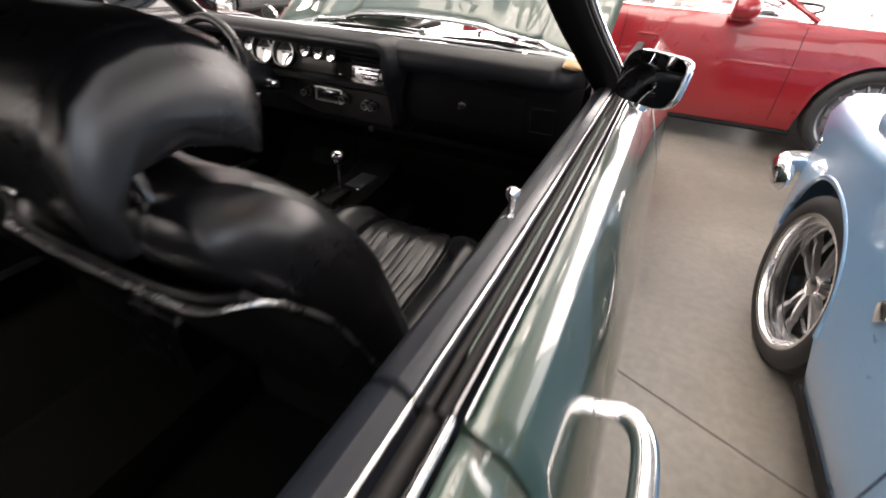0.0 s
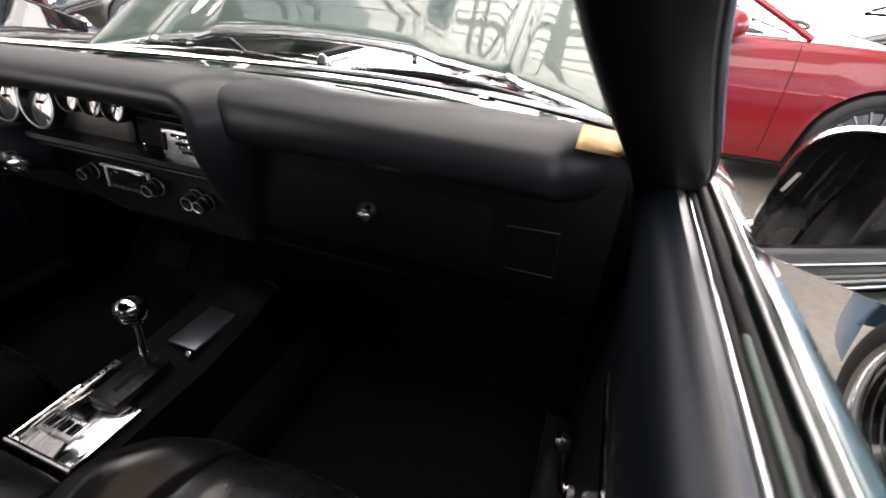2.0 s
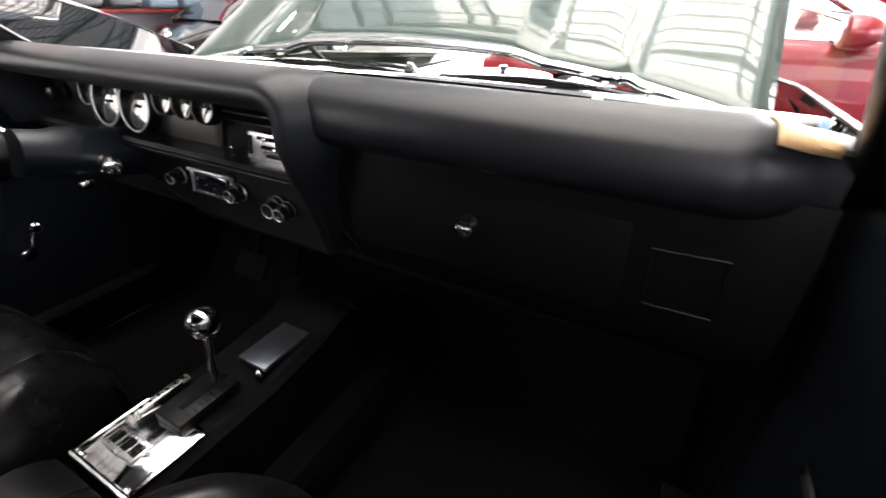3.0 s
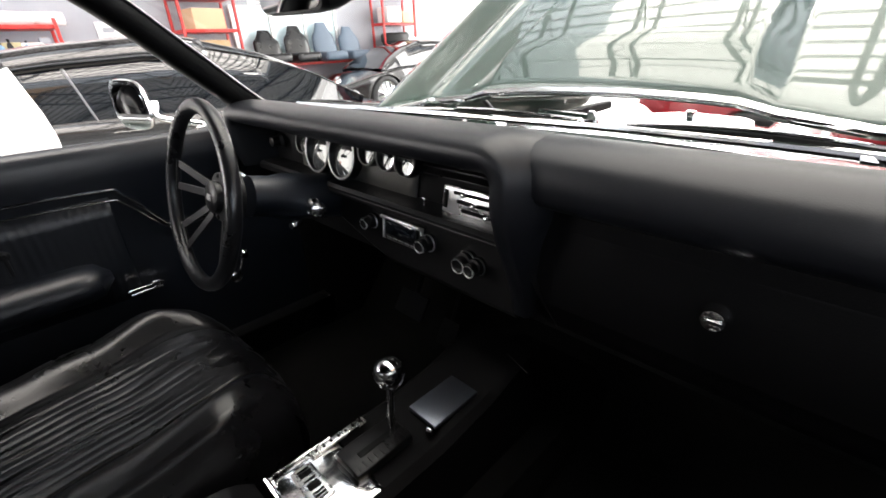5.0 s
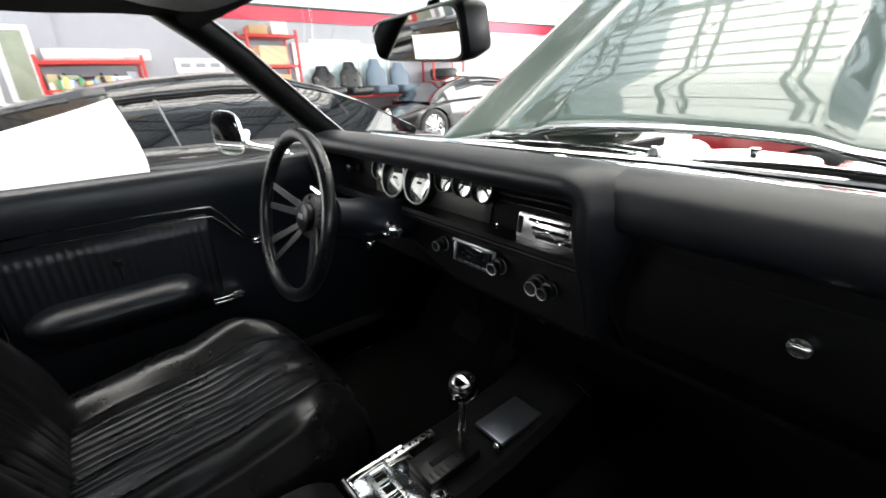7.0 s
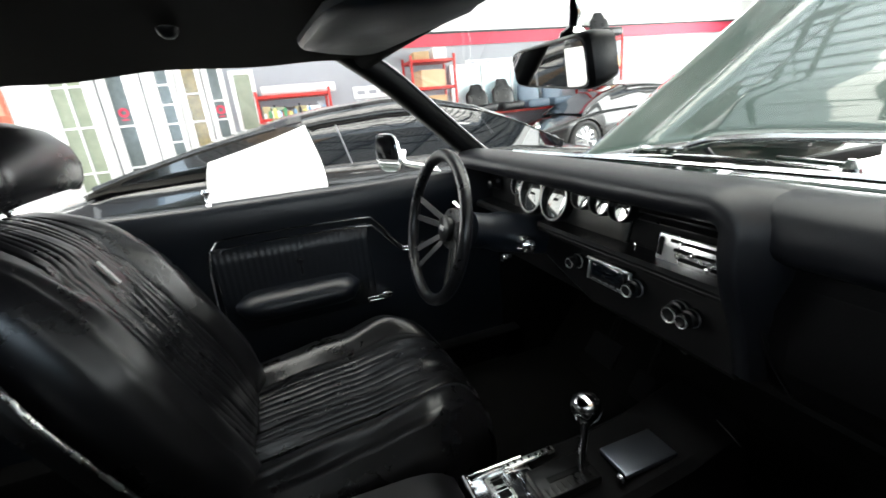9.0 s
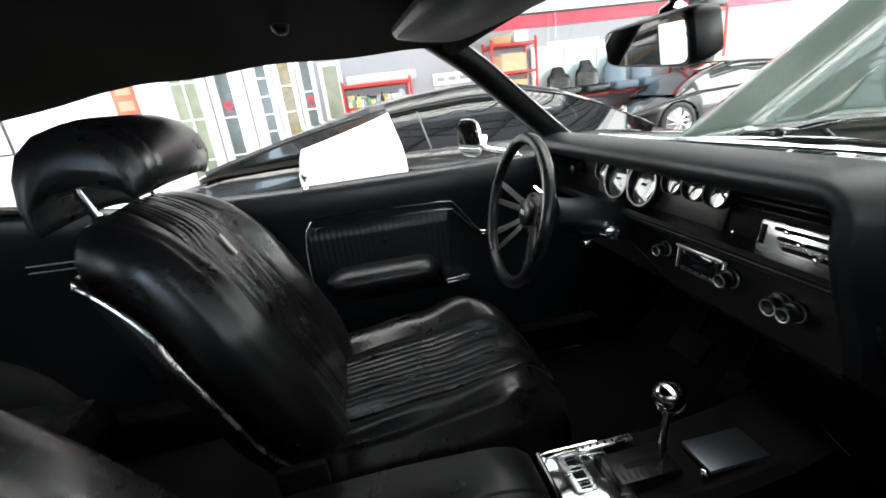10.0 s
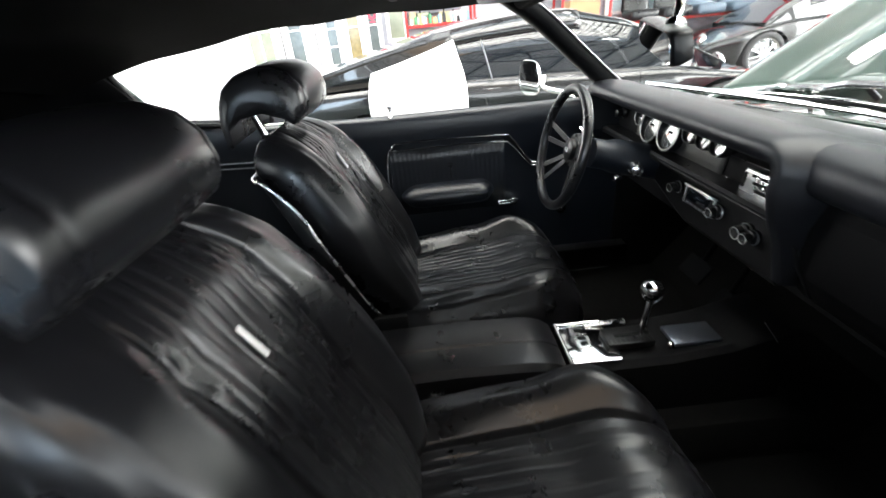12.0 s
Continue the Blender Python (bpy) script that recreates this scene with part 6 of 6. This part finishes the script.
# ---- the hall ----
X0, X1, Y0, Y1, ZC = -8.35, 12.0, -8.0, 11.0, 5.6
bm = B()
grid(bm, [[Vector((x, y, 0)) for x in np.linspace(X0 - 0.3, X1 + 0.3, 2)] for y in np.linspace(Y0 - 0.3, Y1 + 0.3, 2)])
floor = tagged(thick(part("floor", bm, CONCRETE, None, smooth=False), 0.2), "smooth grey-beige sealed concrete floor", "floor", kind="structure")
JOINT = material("saw_cut_joint", (0.05, 0.045, 0.04), 0.9, wear=0.3, wear_scale=10)
for k, (a, b) in enumerate((((1.0, 0.02), (2.6, -0.62)), ((X0, 4.6), (X1, 4.6)), ((3.9, Y0), (3.9, Y1)), ((-5.0, Y0), (-5.0, Y1)))):
    d = Vector((b[0] - a[0], b[1] - a[1], 0))
    bm = B()
    rbox(bm, ((a[0] + b[0]) / 2, (a[1] + b[1]) / 2, 0.0005), (d.length, 0.006, 0.002), 0, 1, Matrix.Rotation(math.atan2(d.y, d.x), 4, "Z"))
    part("floor_joint", bm, JOINT, floor)


def wall(name, c, s, mat, label):
    bm = B()
    rbox(bm, c, s, 0)
    return tagged(part(name, bm, mat, None, smooth=False), label, "wall", kind="structure")


wall("wall_west", (X0 - 0.1, (Y0 + Y1) / 2, ZC / 2), (0.2, Y1 - Y0, ZC), GREY_WALL, "grey painted wall with a red band")
wall("wall_east_low", (X1 + 0.1, 0, 0.2), (0.2, Y1 - Y0, 0.4), WHITE_WALL, "white wall below a wide opening")
wall("wall_east_high", (X1 + 0.1, 1.5, 5.05), (0.2, Y1 - Y0, 1.1), WHITE_WALL, "white wall over a wide opening")
wall("wall_north", (-7.8, Y1 + 0.1, ZC / 2), (1.0, 0.2, ZC), WHITE_WALL, "white painted end wall")
wall("wall_north_pier", (1.0, Y1 + 0.1, ZC / 2), (1.2, 0.2, ZC), WHITE_WALL, "white pier between two wide openings")
wall("wall_north_high", (2.3, Y1 + 0.1, 5.2), (19.4, 0.196, 0.8), WHITE_WALL, "white wall over the roller door opening")
wall("wall_south", (-0.7, Y0 - 0.1, ZC / 2), (5.8, 0.2, ZC), GREY_WALL, "grey rear wall")
# Unseen gap left in the rear wall to let bluish light in.
wall("wall_south_east", (9.3, Y0 - 0.1, ZC / 2), (5.4, 0.2, ZC), GREY_WALL, "grey rear wall beside a gap added for light")
wall("wall_south_lintel", (4.4, Y0 - 0.1, 4.9), (4.4, 0.2, 1.4), GREY_WALL, "grey wall over the unseen gap added for light")
wall("wall_south_high", (-6.0, Y0 - 0.1, 5.2), (4.9, 0.2, 0.8), WHITE_WALL, "white wall over an unseen opening added for fill light")
for nm, c, s in (("backdrop_north", (2, Y1 + 3.0, 3), (40, 0.1, 14)), ("backdrop_east", (X1 + 3.0, 1, 3), (0.1, 26, 14)), ("backdrop_south", (0, Y0 - 3.0, 3), (26, 0.1, 14))):
    bm = B()
    rbox(bm, c, s, 0)
    tagged(part(nm, bm, DAYLIGHT, None, smooth=False), "bright overcast daylight outside", "backdrop", kind="structure")
# upper white wall, band
bm = B()
rbox(bm, (X0 + 0.012, 5.2, 4.05), (0.02, 11.6, 3.1), 0)
tagged(part("wall_upper_white", bm, WHITE_WALL, None, smooth=False), "white upper wall", "wall", kind="structure")
bm = B()
rbox(bm, (X0 + 0.022, 5.2, 2.40), (0.03, 11.6, 0.22), 0.002)
tagged(part("wall_band", bm, RED_BAND, None, smooth=False), "red painted band along the wall", "trim", kind="structure")
bm = B()
rbox(bm, (X0 + 0.03, 5.2, 2.53), (0.05, 11.6, 0.04), 0.002)
tagged(part("trim_rail", bm, STEEL, None, smooth=False), "dark rail above the red band", "trim", kind="structure")
bm = B()
rbox(bm, (X0 + 0.012, -4.35, 2.2), (0.02, 7.2, 4.4), 0)
tagged(part("wall_rear_white", bm, WHITE_WALL, None, smooth=False), "white wall round the glazed doors", "wall", kind="structure")

# roof: translucent ribbed sheets on trusses
def sheets(name, x0, x1, mat, label, ya=None, yb=None):
    """Ribbed sheet: shade is painted dark on the steep flank of every rib, in the one mesh."""
    bm = B()
    ya, yb = Y0 if ya is None else ya, Y1 if yb is None else yb
    n = round((yb - ya) / 0.15)
    rows = []
    w = (yb - ya) / n
    for k in range(n):
        y = ya + w * k
        for f, z in ((0.0, 0.0), (0.24, 0.032), (0.42, 0.032), (0.56, 0.0)):
            rows.append([Vector((x0, y + f * w, ZC + 0.10 + z)), Vector((x1, y + f * w, ZC + 0.10 + z))])
    rows.append([Vector((x0, yb, ZC + 0.10)), Vector((x1, yb, ZC + 0.10))])
    grid(bm, rows)
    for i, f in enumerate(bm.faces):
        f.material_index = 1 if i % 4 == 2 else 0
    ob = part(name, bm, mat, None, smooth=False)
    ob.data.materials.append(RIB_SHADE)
    return tagged(ob, label, "ceiling", kind="structure")


edges = [X0, -6.1, -4.3, -2.65, -1.2, 0.25, 1.8, 3.6, 5.8, 8.3, X1]
PLAIN, CLEARER = "white ribbed steel roof sheets", "translucent ribbed roof sheets"
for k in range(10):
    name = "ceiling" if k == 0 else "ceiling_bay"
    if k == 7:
        sheets(name, edges[k], edges[k + 1], AMBER_SKYLIGHT, "amber translucent ribbed roof sheets", -2.0, 2.5)
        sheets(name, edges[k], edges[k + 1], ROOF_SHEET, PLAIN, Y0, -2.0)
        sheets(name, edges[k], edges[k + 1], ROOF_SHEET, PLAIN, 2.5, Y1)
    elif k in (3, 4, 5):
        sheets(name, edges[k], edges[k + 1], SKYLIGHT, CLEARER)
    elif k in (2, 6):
        sheets(name, edges[k], edges[k + 1], DIM_SKYLIGHT, "dim translucent ribbed roof sheets")
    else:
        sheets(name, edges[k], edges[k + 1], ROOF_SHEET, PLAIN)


def truss(x):
    ob = root("roof_truss", (x, (Y0 + Y1) / 2, ZC - 0.5), "dark steel lattice roof truss", "roof truss", "roof trusses", "structure")
    half = (Y1 - Y0) / 2
    for z in (0.42, -0.10):
        bm = B()
        rbox(bm, (0, 0, z), (0.045, 2 * half, 0.06), 0.004)
        part("chord", bm, STEEL, ob)
    n = 38
    bm = B()
    for k in range(n):
        ya, yb = -half + 2 * half * k / n, -half + 2 * half * (k + 1) / n
        za, zb = (0.40, -0.08) if k % 2 else (-0.08, 0.40)
        tube(bm, [(0, ya, za), (0, yb, zb)], 0.012, 6)
    part("lattice", bm, STEEL, ob)
    return ob


for x in (-6.4, -4.6, -3.2, -1.9, -0.85, 0.2, 1.25, 2.4, 5.0, 8.4):
    truss(x)
for y in np.arange(Y0 + 0.3, Y1, 1.44):
    bm = B()
    rbox(bm, ((X0 + X1) / 2, y, ZC + 0.03), (X1 - X0, 0.06, 0.10), 0.004)
    tagged(part("roof_purlin", bm, STEEL, None), "dark steel roof purlin", "purlin", "roof purlins", "structure")
for x, y in ((-4.5, 2.0), (-4.5, -3.5), (1.6, 3.5), (1.6, -3.5), (6.8, 2.0), (6.8, -3.5), (-1.2, 7.5), (5.0, 7.5)):
    ob = root("high_bay_lamp", (x, y, ZC - 0.75), "round white high-bay lamp hanging from the roof", "ceiling lamp", "high-bay lamps")
    bm = B()
    lathe(bm, [(0.06, 0.30), (0.08, 0.22), (0.12, 0.20), (0.22, 0.02), (0.225, 0.0), (0.21, 0.0), (0.11, 0.18)], (0, 0, 0), (0, 0, 1), 28)
    part("reflector", bm, SATIN, ob)
    bm = B()
    lathe(bm, [(0.205, 0.01), (0.001, 0.012)], (0, 0, 0), (0, 0, 1), 28)
    part("glowing_disc", bm, LAMP_GLOW, ob)
    bm = B()
    tube(bm, [(0, 0, 0.28), (0, 0, 0.87)], 0.008, 6)
    part("hanger", bm, STEEL, ob)

# ---- glazed doors in the west wall ----
DIM_GLASS = material("office_glass_green", (0.26, 0.29, 0.21), 0.15, 0.0, 0.1, wear=0.4, wear_scale=3.5)
DARK_GLASS = material("office_glass_dark", (0.09, 0.105, 0.10), 0.15, 0.0, 0.1, wear=0.7, wear_scale=5)
AMBER_GLASS = material("office_glass_amber", (0.24, 0.18, 0.07), 0.15, 0.0, 0.1, wear=0.85, wear_scale=7)


def glazed_door(y0, y1, bars, columns, glass, name, label):
    """y0 to y1: the glazed field; white stiles stand outside it."""
    ob = root(name, (X0 + 0.06, (y0 + y1) / 2, 0), label, "door", "glazed doors", "structure")
    w, h = y1 - y0, 2.55
    for yy in (-w / 2 - 0.04, w / 2 + 0.04):
        bm = B()
        rbox(bm, (0, yy, h / 2), (0.07, 0.08, h), 0.008)
        part("stile", bm, WHITE_PAINT, ob)
    for zz, hh in ((0.14, 0.28), (h - 0.06, 0.12)):
        bm = B()
        rbox(bm, (0, 0, zz), (0.065, w, hh), 0.006)
        part("rail", bm, WHITE_PAINT, ob)
    edges = [0.28] + list(bars) + [h - 0.12]
    for zz in bars:
        bm = B()
        rbox(bm, (0, 0, zz), (0.04, w, 0.03), 0.004)
        part("glazing_bar", bm, WHITE_PAINT, ob)
    for c in range(1, columns):
        bm = B()
        rbox(bm, (0.004, -w / 2 + w * c / columns, h / 2 + 0.08), (0.04, 0.028, h - 0.42), 0.004)
        part("glazing_bar", bm, WHITE_PAINT, ob)
    for c in range(columns):
        for lo, hi in zip(edges[:-1], edges[1:]):
            bm = B()
            rbox(bm, (-0.015, -w / 2 + w * (c + 0.5) / columns, (lo + hi) / 2), (0.006, w / columns, hi - lo), 0)
            part("pane", bm, glass, ob)
    return ob


glazed_door(-3.68, -3.26, (0.64, 1.36, 1.98), 2, DIM_GLASS, "door_1", "white glazed door with greenish panes")
glazed_door(-2.93, -2.70, (0.66, 1.33), 1, DARK_GLASS, "door_2", "narrow white glazed door with a red sticker")
glazed_door(-2.23, -2.06, (0.68, 1.00, 1.30, 1.61, 1.92), 1, DARK_GLASS, "door_3", "narrow white side light with small panes")
glazed_door(-1.84, -1.64, (0.70, 1.30, 1.75), 1, AMBER_GLASS, "door_4", "narrow white glazed door with goods behind it")
glazed_door(-1.45, -1.29, (0.70, 1.30, 1.61), 1, DARK_GLASS, "door_5", "narrow white side light beside the grey wall")
for y in (-3.09, -2.46, -1.53):
    bm = B()
    rbox(bm, (X0 + 0.026, y, 1.28), (0.012, 0.014, 2.55), 0)
    tagged(part("trim_gap", bm, STEEL, None), "dark joint between the white door leaves", "joint", kind="structure")
for y, z in ((-2.81, 1.54), (-1.37, 1.46)):
    bm = B()
    lathe(bm, [(0.075, 0), (0.075, 0.003), (0.040, 0.004), (0.036, 0.001)], (X0 + 0.065, y, z), (1, 0, 0), 28)
    rbox(bm, (X0 + 0.067, y, z - 0.11), (0.003, 0.10, 0.025), 0)
    tagged(part("round_sticker", bm, RED_BAND, None), "red ring sticker on the glazed door", "sticker")
ob = root("window_1", (X0 + 0.055, -0.93, 1.52), "white framed window in the grey wall", "window", kind="structure")
for c, sz in (((0, -0.165, 0), (0.06, 0.07, 1.1)), ((0, 0.165, 0), (0.06, 0.07, 1.1)), ((0, 0, 0.515), (0.06, 0.26, 0.07)), ((0, 0, -0.515), (0.06, 0.26, 0.07))):
    bm = B()
    rbox(bm, c, sz, 0.005)
    part("window_frame", bm, WHITE_PAINT, ob)
bm = B()
rbox(bm, (-0.002, 0, 0), (0.008, 0.26, 0.96), 0)
part("pane", bm, DIM_GLASS, ob)
# long pale window behind the spare seats
# Brightness behind the panes is put into this pale colour.
PALE_GLASS = material("bright_pane_glass", (0.55, 0.68, 0.72), 0.2, 0.0, 0.2, wear=0.2, wear_scale=2)
ob = root("window_2", (X0 + 0.05, 4.05, 1.50), "long white framed window, its panes painted bright", "window", kind="structure")
for k in range(4):
    bm = B()
    rbox(bm, (0, -1.05 + 0.70 * k, 0), (0.06, 0.05, 0.85), 0.004)
    part("window_frame", bm, WHITE_PAINT, ob)
for zz in (0.40, -0.40):
    bm = B()
    rbox(bm, (0, 0, zz), (0.055, 2.05, 0.05), 0.004)
    part("window_frame", bm, WHITE_PAINT, ob)
for k in range(3):
    bm = B()
    rbox(bm, (-0.005, -0.70 + 0.70 * k, 0), (0.006, 0.65, 0.75), 0)
    part("pane", bm, PALE_GLASS, ob)
wall("wall_return", (X0 + 0.03, -0.9, 2.2), (0.03, 0.9, 4.4), GREY_WALL, "grey painted wall beside the window")

bm = B()
rbox(bm, (X0 + 0.035, -4.47, 1.70), (0.03, 0.37, 0.90), 0.004)
POSTER_TAN = material("poster_tan", (0.50, 0.27, 0.18), 0.6, wear=0.4, wear_scale=12)
poster = tagged(part("wall_poster", bm, BROWN_RED, None), "red-brown poster on the white wall", "poster")
for zz, hh in ((1.95, 0.10), (1.72, 0.16), (1.45, 0.12)):
    bm = B()
    rbox(bm, (X0 + 0.052, -4.46, zz), (0.004, 0.24, hh), 0)
    part("printed_bar", bm, POSTER_TAN, poster)
ob = root("white_board", (X0 + 0.04, -7.0, 1.75), "large white board with a dark edge on the wall", "board")
bm = B()
rbox(bm, (0, 0, 0), (0.02, 1.1, 1.15), 0.003)
part("board_face", bm, WHITE_PAINT, ob)
for c, sz in (((0.006, 0.56, 0), (0.03, 0.03, 1.2)), ((0.006, -0.56, 0), (0.03, 0.03, 1.2)), ((0.006, 0, -0.59), (0.03, 1.1, 0.03)), ((0.006, 0, 0.59), (0.03, 1.1, 0.03))):
    bm = B()
    rbox(bm, c, sz, 0.003)
    part("board_edge", bm, STEEL, ob)

# ---- racks and goods ----
def rack(y0, y1, shelves, depth, label):
    ob = root("steel_rack", (X0 + 0.08 + depth / 2, (y0 + y1) / 2, 0), label, "shelf rack", "red steel racks")
    w = y1 - y0
    top = max(shelves)
    for yy in (-w / 2, w / 2):
        for xx in (-depth / 2, depth / 2):
            bm = B()
            rbox(bm, (xx, yy, top / 2 + 0.05), (0.04, 0.04, top + 0.1), 0.003)
            part("post", bm, RED_STEEL, ob)
    for z in shelves:
        bm = B()
        rbox(bm, (0, 0, z), (depth, w, 0.05), 0.004)
        part("shelf", bm, RED_STEEL, ob)
    return ob


def carton(x, y, z, sx, sy, sz, mat, name="carton", label="cardboard carton on a rack", yaw=0):
    bm = B()
    rbox(bm, (0, 0, sz / 2), (sx, sy, sz), 0.008)
    ob = part(name, bm, mat, None)
    ob.location, ob.rotation_euler = (x, y, z), (0, 0, radians(yaw))
    tagged(ob, label, "box" if name == "carton" else name.replace("_", " "))
    bm = B()
    rbox(bm, (0, 0, sz + 0.002), (sx * 0.98, 0.05, 0.003), 0)
    part("tape", bm, TAN, ob)
    return ob


rack(-0.75, 0.45, (0.25, 0.72, 1.20, 1.57), 0.55, "red steel rack stacked with car parts")
rack(2.0, 2.85, (0.4, 1.0, 1.5, 1.98), 0.55, "tall red steel rack with boxes on top")
rack(3.05, 5.75, (0.45, 0.92), 0.40, "low red steel rack that holds car seats")
rack(6.05, 6.95, (0.5, 1.0, 1.60, 2.2), 0.40, "red steel rack with tyres and boxes")


def spare_bumper(y, z, l, mat):
    bm = B()
    rings = []
    for u in np.linspace(-1, 1, 15):
        c = Vector((-0.10 * u * u, l / 2 * u, 0))
        rings.append([c + Vector((0.10 * math.cos(a), 0, 0.085 + 0.085 * math.sin(a))) for a in np.linspace(0, 2 * math.pi, 13)[:-1]])
    loft(bm, rings)
    ob = part("spare_bumper", bm, mat, None)
    ob.location = (X0 + 0.42, y, z)
    return tagged(ob, "spare painted car bumper lying on the rack", "car part", "spare bumpers")


spare_bumper(-0.16, 1.595, 0.98, WHITE_PAINT)
spare_bumper(0.42, 1.595, 0.36, WHITE_PAINT)
spare_bumper(-0.15, 1.225, 0.85, GREY_ALLOY)
YELLOW_TIN = material("yellow_tin", (0.40, 0.34, 0.19), 0.4, wear=0.4, wear_scale=14)
PALE_CARD = material("pale_carton", (0.62, 0.42, 0.26), 0.7, grain=0.2, wear=0.15)
random.seed(4)
for y, z, sy, sz, mt in ((-0.5, 1.225, 0.2, 0.12, WHITE_PAINT), (0.15, 1.225, 0.25, 0.16, WHITE_PAINT), (-0.4, 0.745, 0.4, 0.3, CARD), (0.1, 0.745, 0.35, 0.25, GREY_WALL), (2.25, 2.005, 0.30, 0.14, CARD), (2.6, 2.005, 0.26, 0.20, WHITE_PAINT), (2.42, 1.525, 0.5, 0.30, PALE_CARD), (2.4, 1.025, 0.55, 0.34, CARD), (6.75, 1.025, 0.3, 0.3, WHITE_PAINT), (6.3, 1.625, 0.36, 0.3, WHITE_PAINT), (6.68, 1.625, 0.3, 0.22, PALE_CARD), (-0.62, 1.225, 0.12, 0.20, YELLOW_TIN), (-0.30, 1.225, 0.16, 0.10, BROWN_RED), (-0.05, 1.225, 0.20, 0.17, YELLOW_TIN), (0.30, 1.225, 0.12, 0.22, GREY_WALL), (-0.45, 1.347, 0.22, 0.06, DIM_GLASS)):
    carton(X0 + 0.38, y, z, 0.4, sy, sz, mt, yaw=random.uniform(-6, 6))


def bottle(y, z, r, h, mat, label):
    bm = B()
    lathe(bm, [(r * 0.96, 0), (r, 0.006), (r, h * 0.62), (r * 0.8, h * 0.74), (r * 0.36, h * 0.84), (r * 0.36, h * 0.9)], (0, 0, 0), (0, 0, 1), 16, True)
    ob = part("bottle", bm, mat, None)
    ob.location = (X0 + 0.56, y, z)
    tagged(ob, label, "bottle", "bottles on the rack")
    bm = B()
    lathe(bm, [(r * 0.42, h * 0.88), (r * 0.42, h), (r * 0.3, h * 1.01)], (0, 0, 0), (0, 0, 1), 12, True)
    part("cap", bm, MATT, ob)


GREEN_TIN = material("green_tin", (0.06, 0.22, 0.10), 0.4, wear=0.3, wear_scale=14)
LEMON = material("lemon_plastic", (0.60, 0.52, 0.16), 0.35, wear=0.1, wear_scale=14)
for k in range(13):
    shade, text = ((WHITE_PAINT, "white plastic bottle on the steel rack"), (LEMON, "yellow plastic bottle on the steel rack"), (TYRE, "black plastic bottle on the steel rack"), (GREEN_TIN, "green tin bottle on the steel rack"), (BLUE_PAINT, "blue plastic bottle on the steel rack"))[(k * 3 + k // 4) % 5]
    bottle(-0.66 + 0.083 * k, 1.225, 0.030 + 0.006 * (k % 3), 0.12 + 0.022 * ((k * 2) % 5), shade, text)


def spare_seat(y, z, mat, tall):
    ob = root("spare_car_seat", (X0 + 0.42, y, z), "spare leather car seat standing on the rack", "car seat", "spare seats")
    bm = B()
    rings = []
    for f in np.linspace(0, 1, 12):
        w = ramp(f, [0, 0.1, 0.6, 0.75, 0.85, 1.0], [0.22, 0.26, 0.24, 0.15, 0.14, 0.10])
        t = ramp(f, [0, 0.5, 1], [0.09, 0.07, 0.035])
        c = Vector((-0.12 - 0.10 * f, 0, 0.12 + tall * f))
        rings.append([c + Vector((t * math.sin(a), w * math.copysign(abs(math.cos(a)) ** 0.6, math.cos(a)), 0)) for a in np.linspace(0, 2 * math.pi, 19)[:-1]])
    loft(bm, rings)
    part("backrest", bm, mat, ob)
    bm = B()
    rbox(bm, (0.10, 0, 0.09), (0.46, 0.50, 0.17), 0.06, 4)
    part("cushion", bm, mat, ob)
    return ob


spare_seat(3.45, 0.945, LEATHER, 0.45)
spare_seat(4.05, 0.945, LEATHER, 0.52)
spare_seat(4.65, 0.945, BLUE_LEATHER, 0.58)
spare_seat(5.25, 0.945, BLUE_LEATHER, 0.50)
spare_seat(6.5, 2.225, LEATHER, 0.42)


def tyre_stack(y, z):
    ob = root("tyre_stack", (X0 + 0.42, y, z), "stack of loose black tyres on the rack", "tyres", "tyre stacks")
    for k in range(2):
        bm = B()
        lathe(bm, [(0.19, -0.10), (0.28, -0.10), (0.315, -0.06), (0.315, 0.06), (0.28, 0.10), (0.19, 0.10), (0.18, 0.0), (0.19, -0.10)], (0, 0, 0.10 + 0.2 * k), (0, 0, 1), 28)
        part("tyre", bm, TYRE, ob)


tyre_stack(6.38, 1.025)
# signs on the wall
for y, z, w, h in ((1.35, 1.55, 0.75, 0.22), (3.9, 1.95, 1.1, 0.10)):
    bm = B()
    rbox(bm, (X0 + 0.02, y, z), (0.02, w, h), 0.004)
    sg = tagged(part("wall_sign", bm, WHITE_PAINT, None), "pale sign board on the grey wall", "sign")
    for k in range(3):
        bm = B()
        rbox(bm, (X0 + 0.032, y - w * 0.3 + k * w * 0.3, z), (0.004, w * 0.2, h * 0.3), 0)
        part("sign_bar", bm, GREY_WALL, sg)
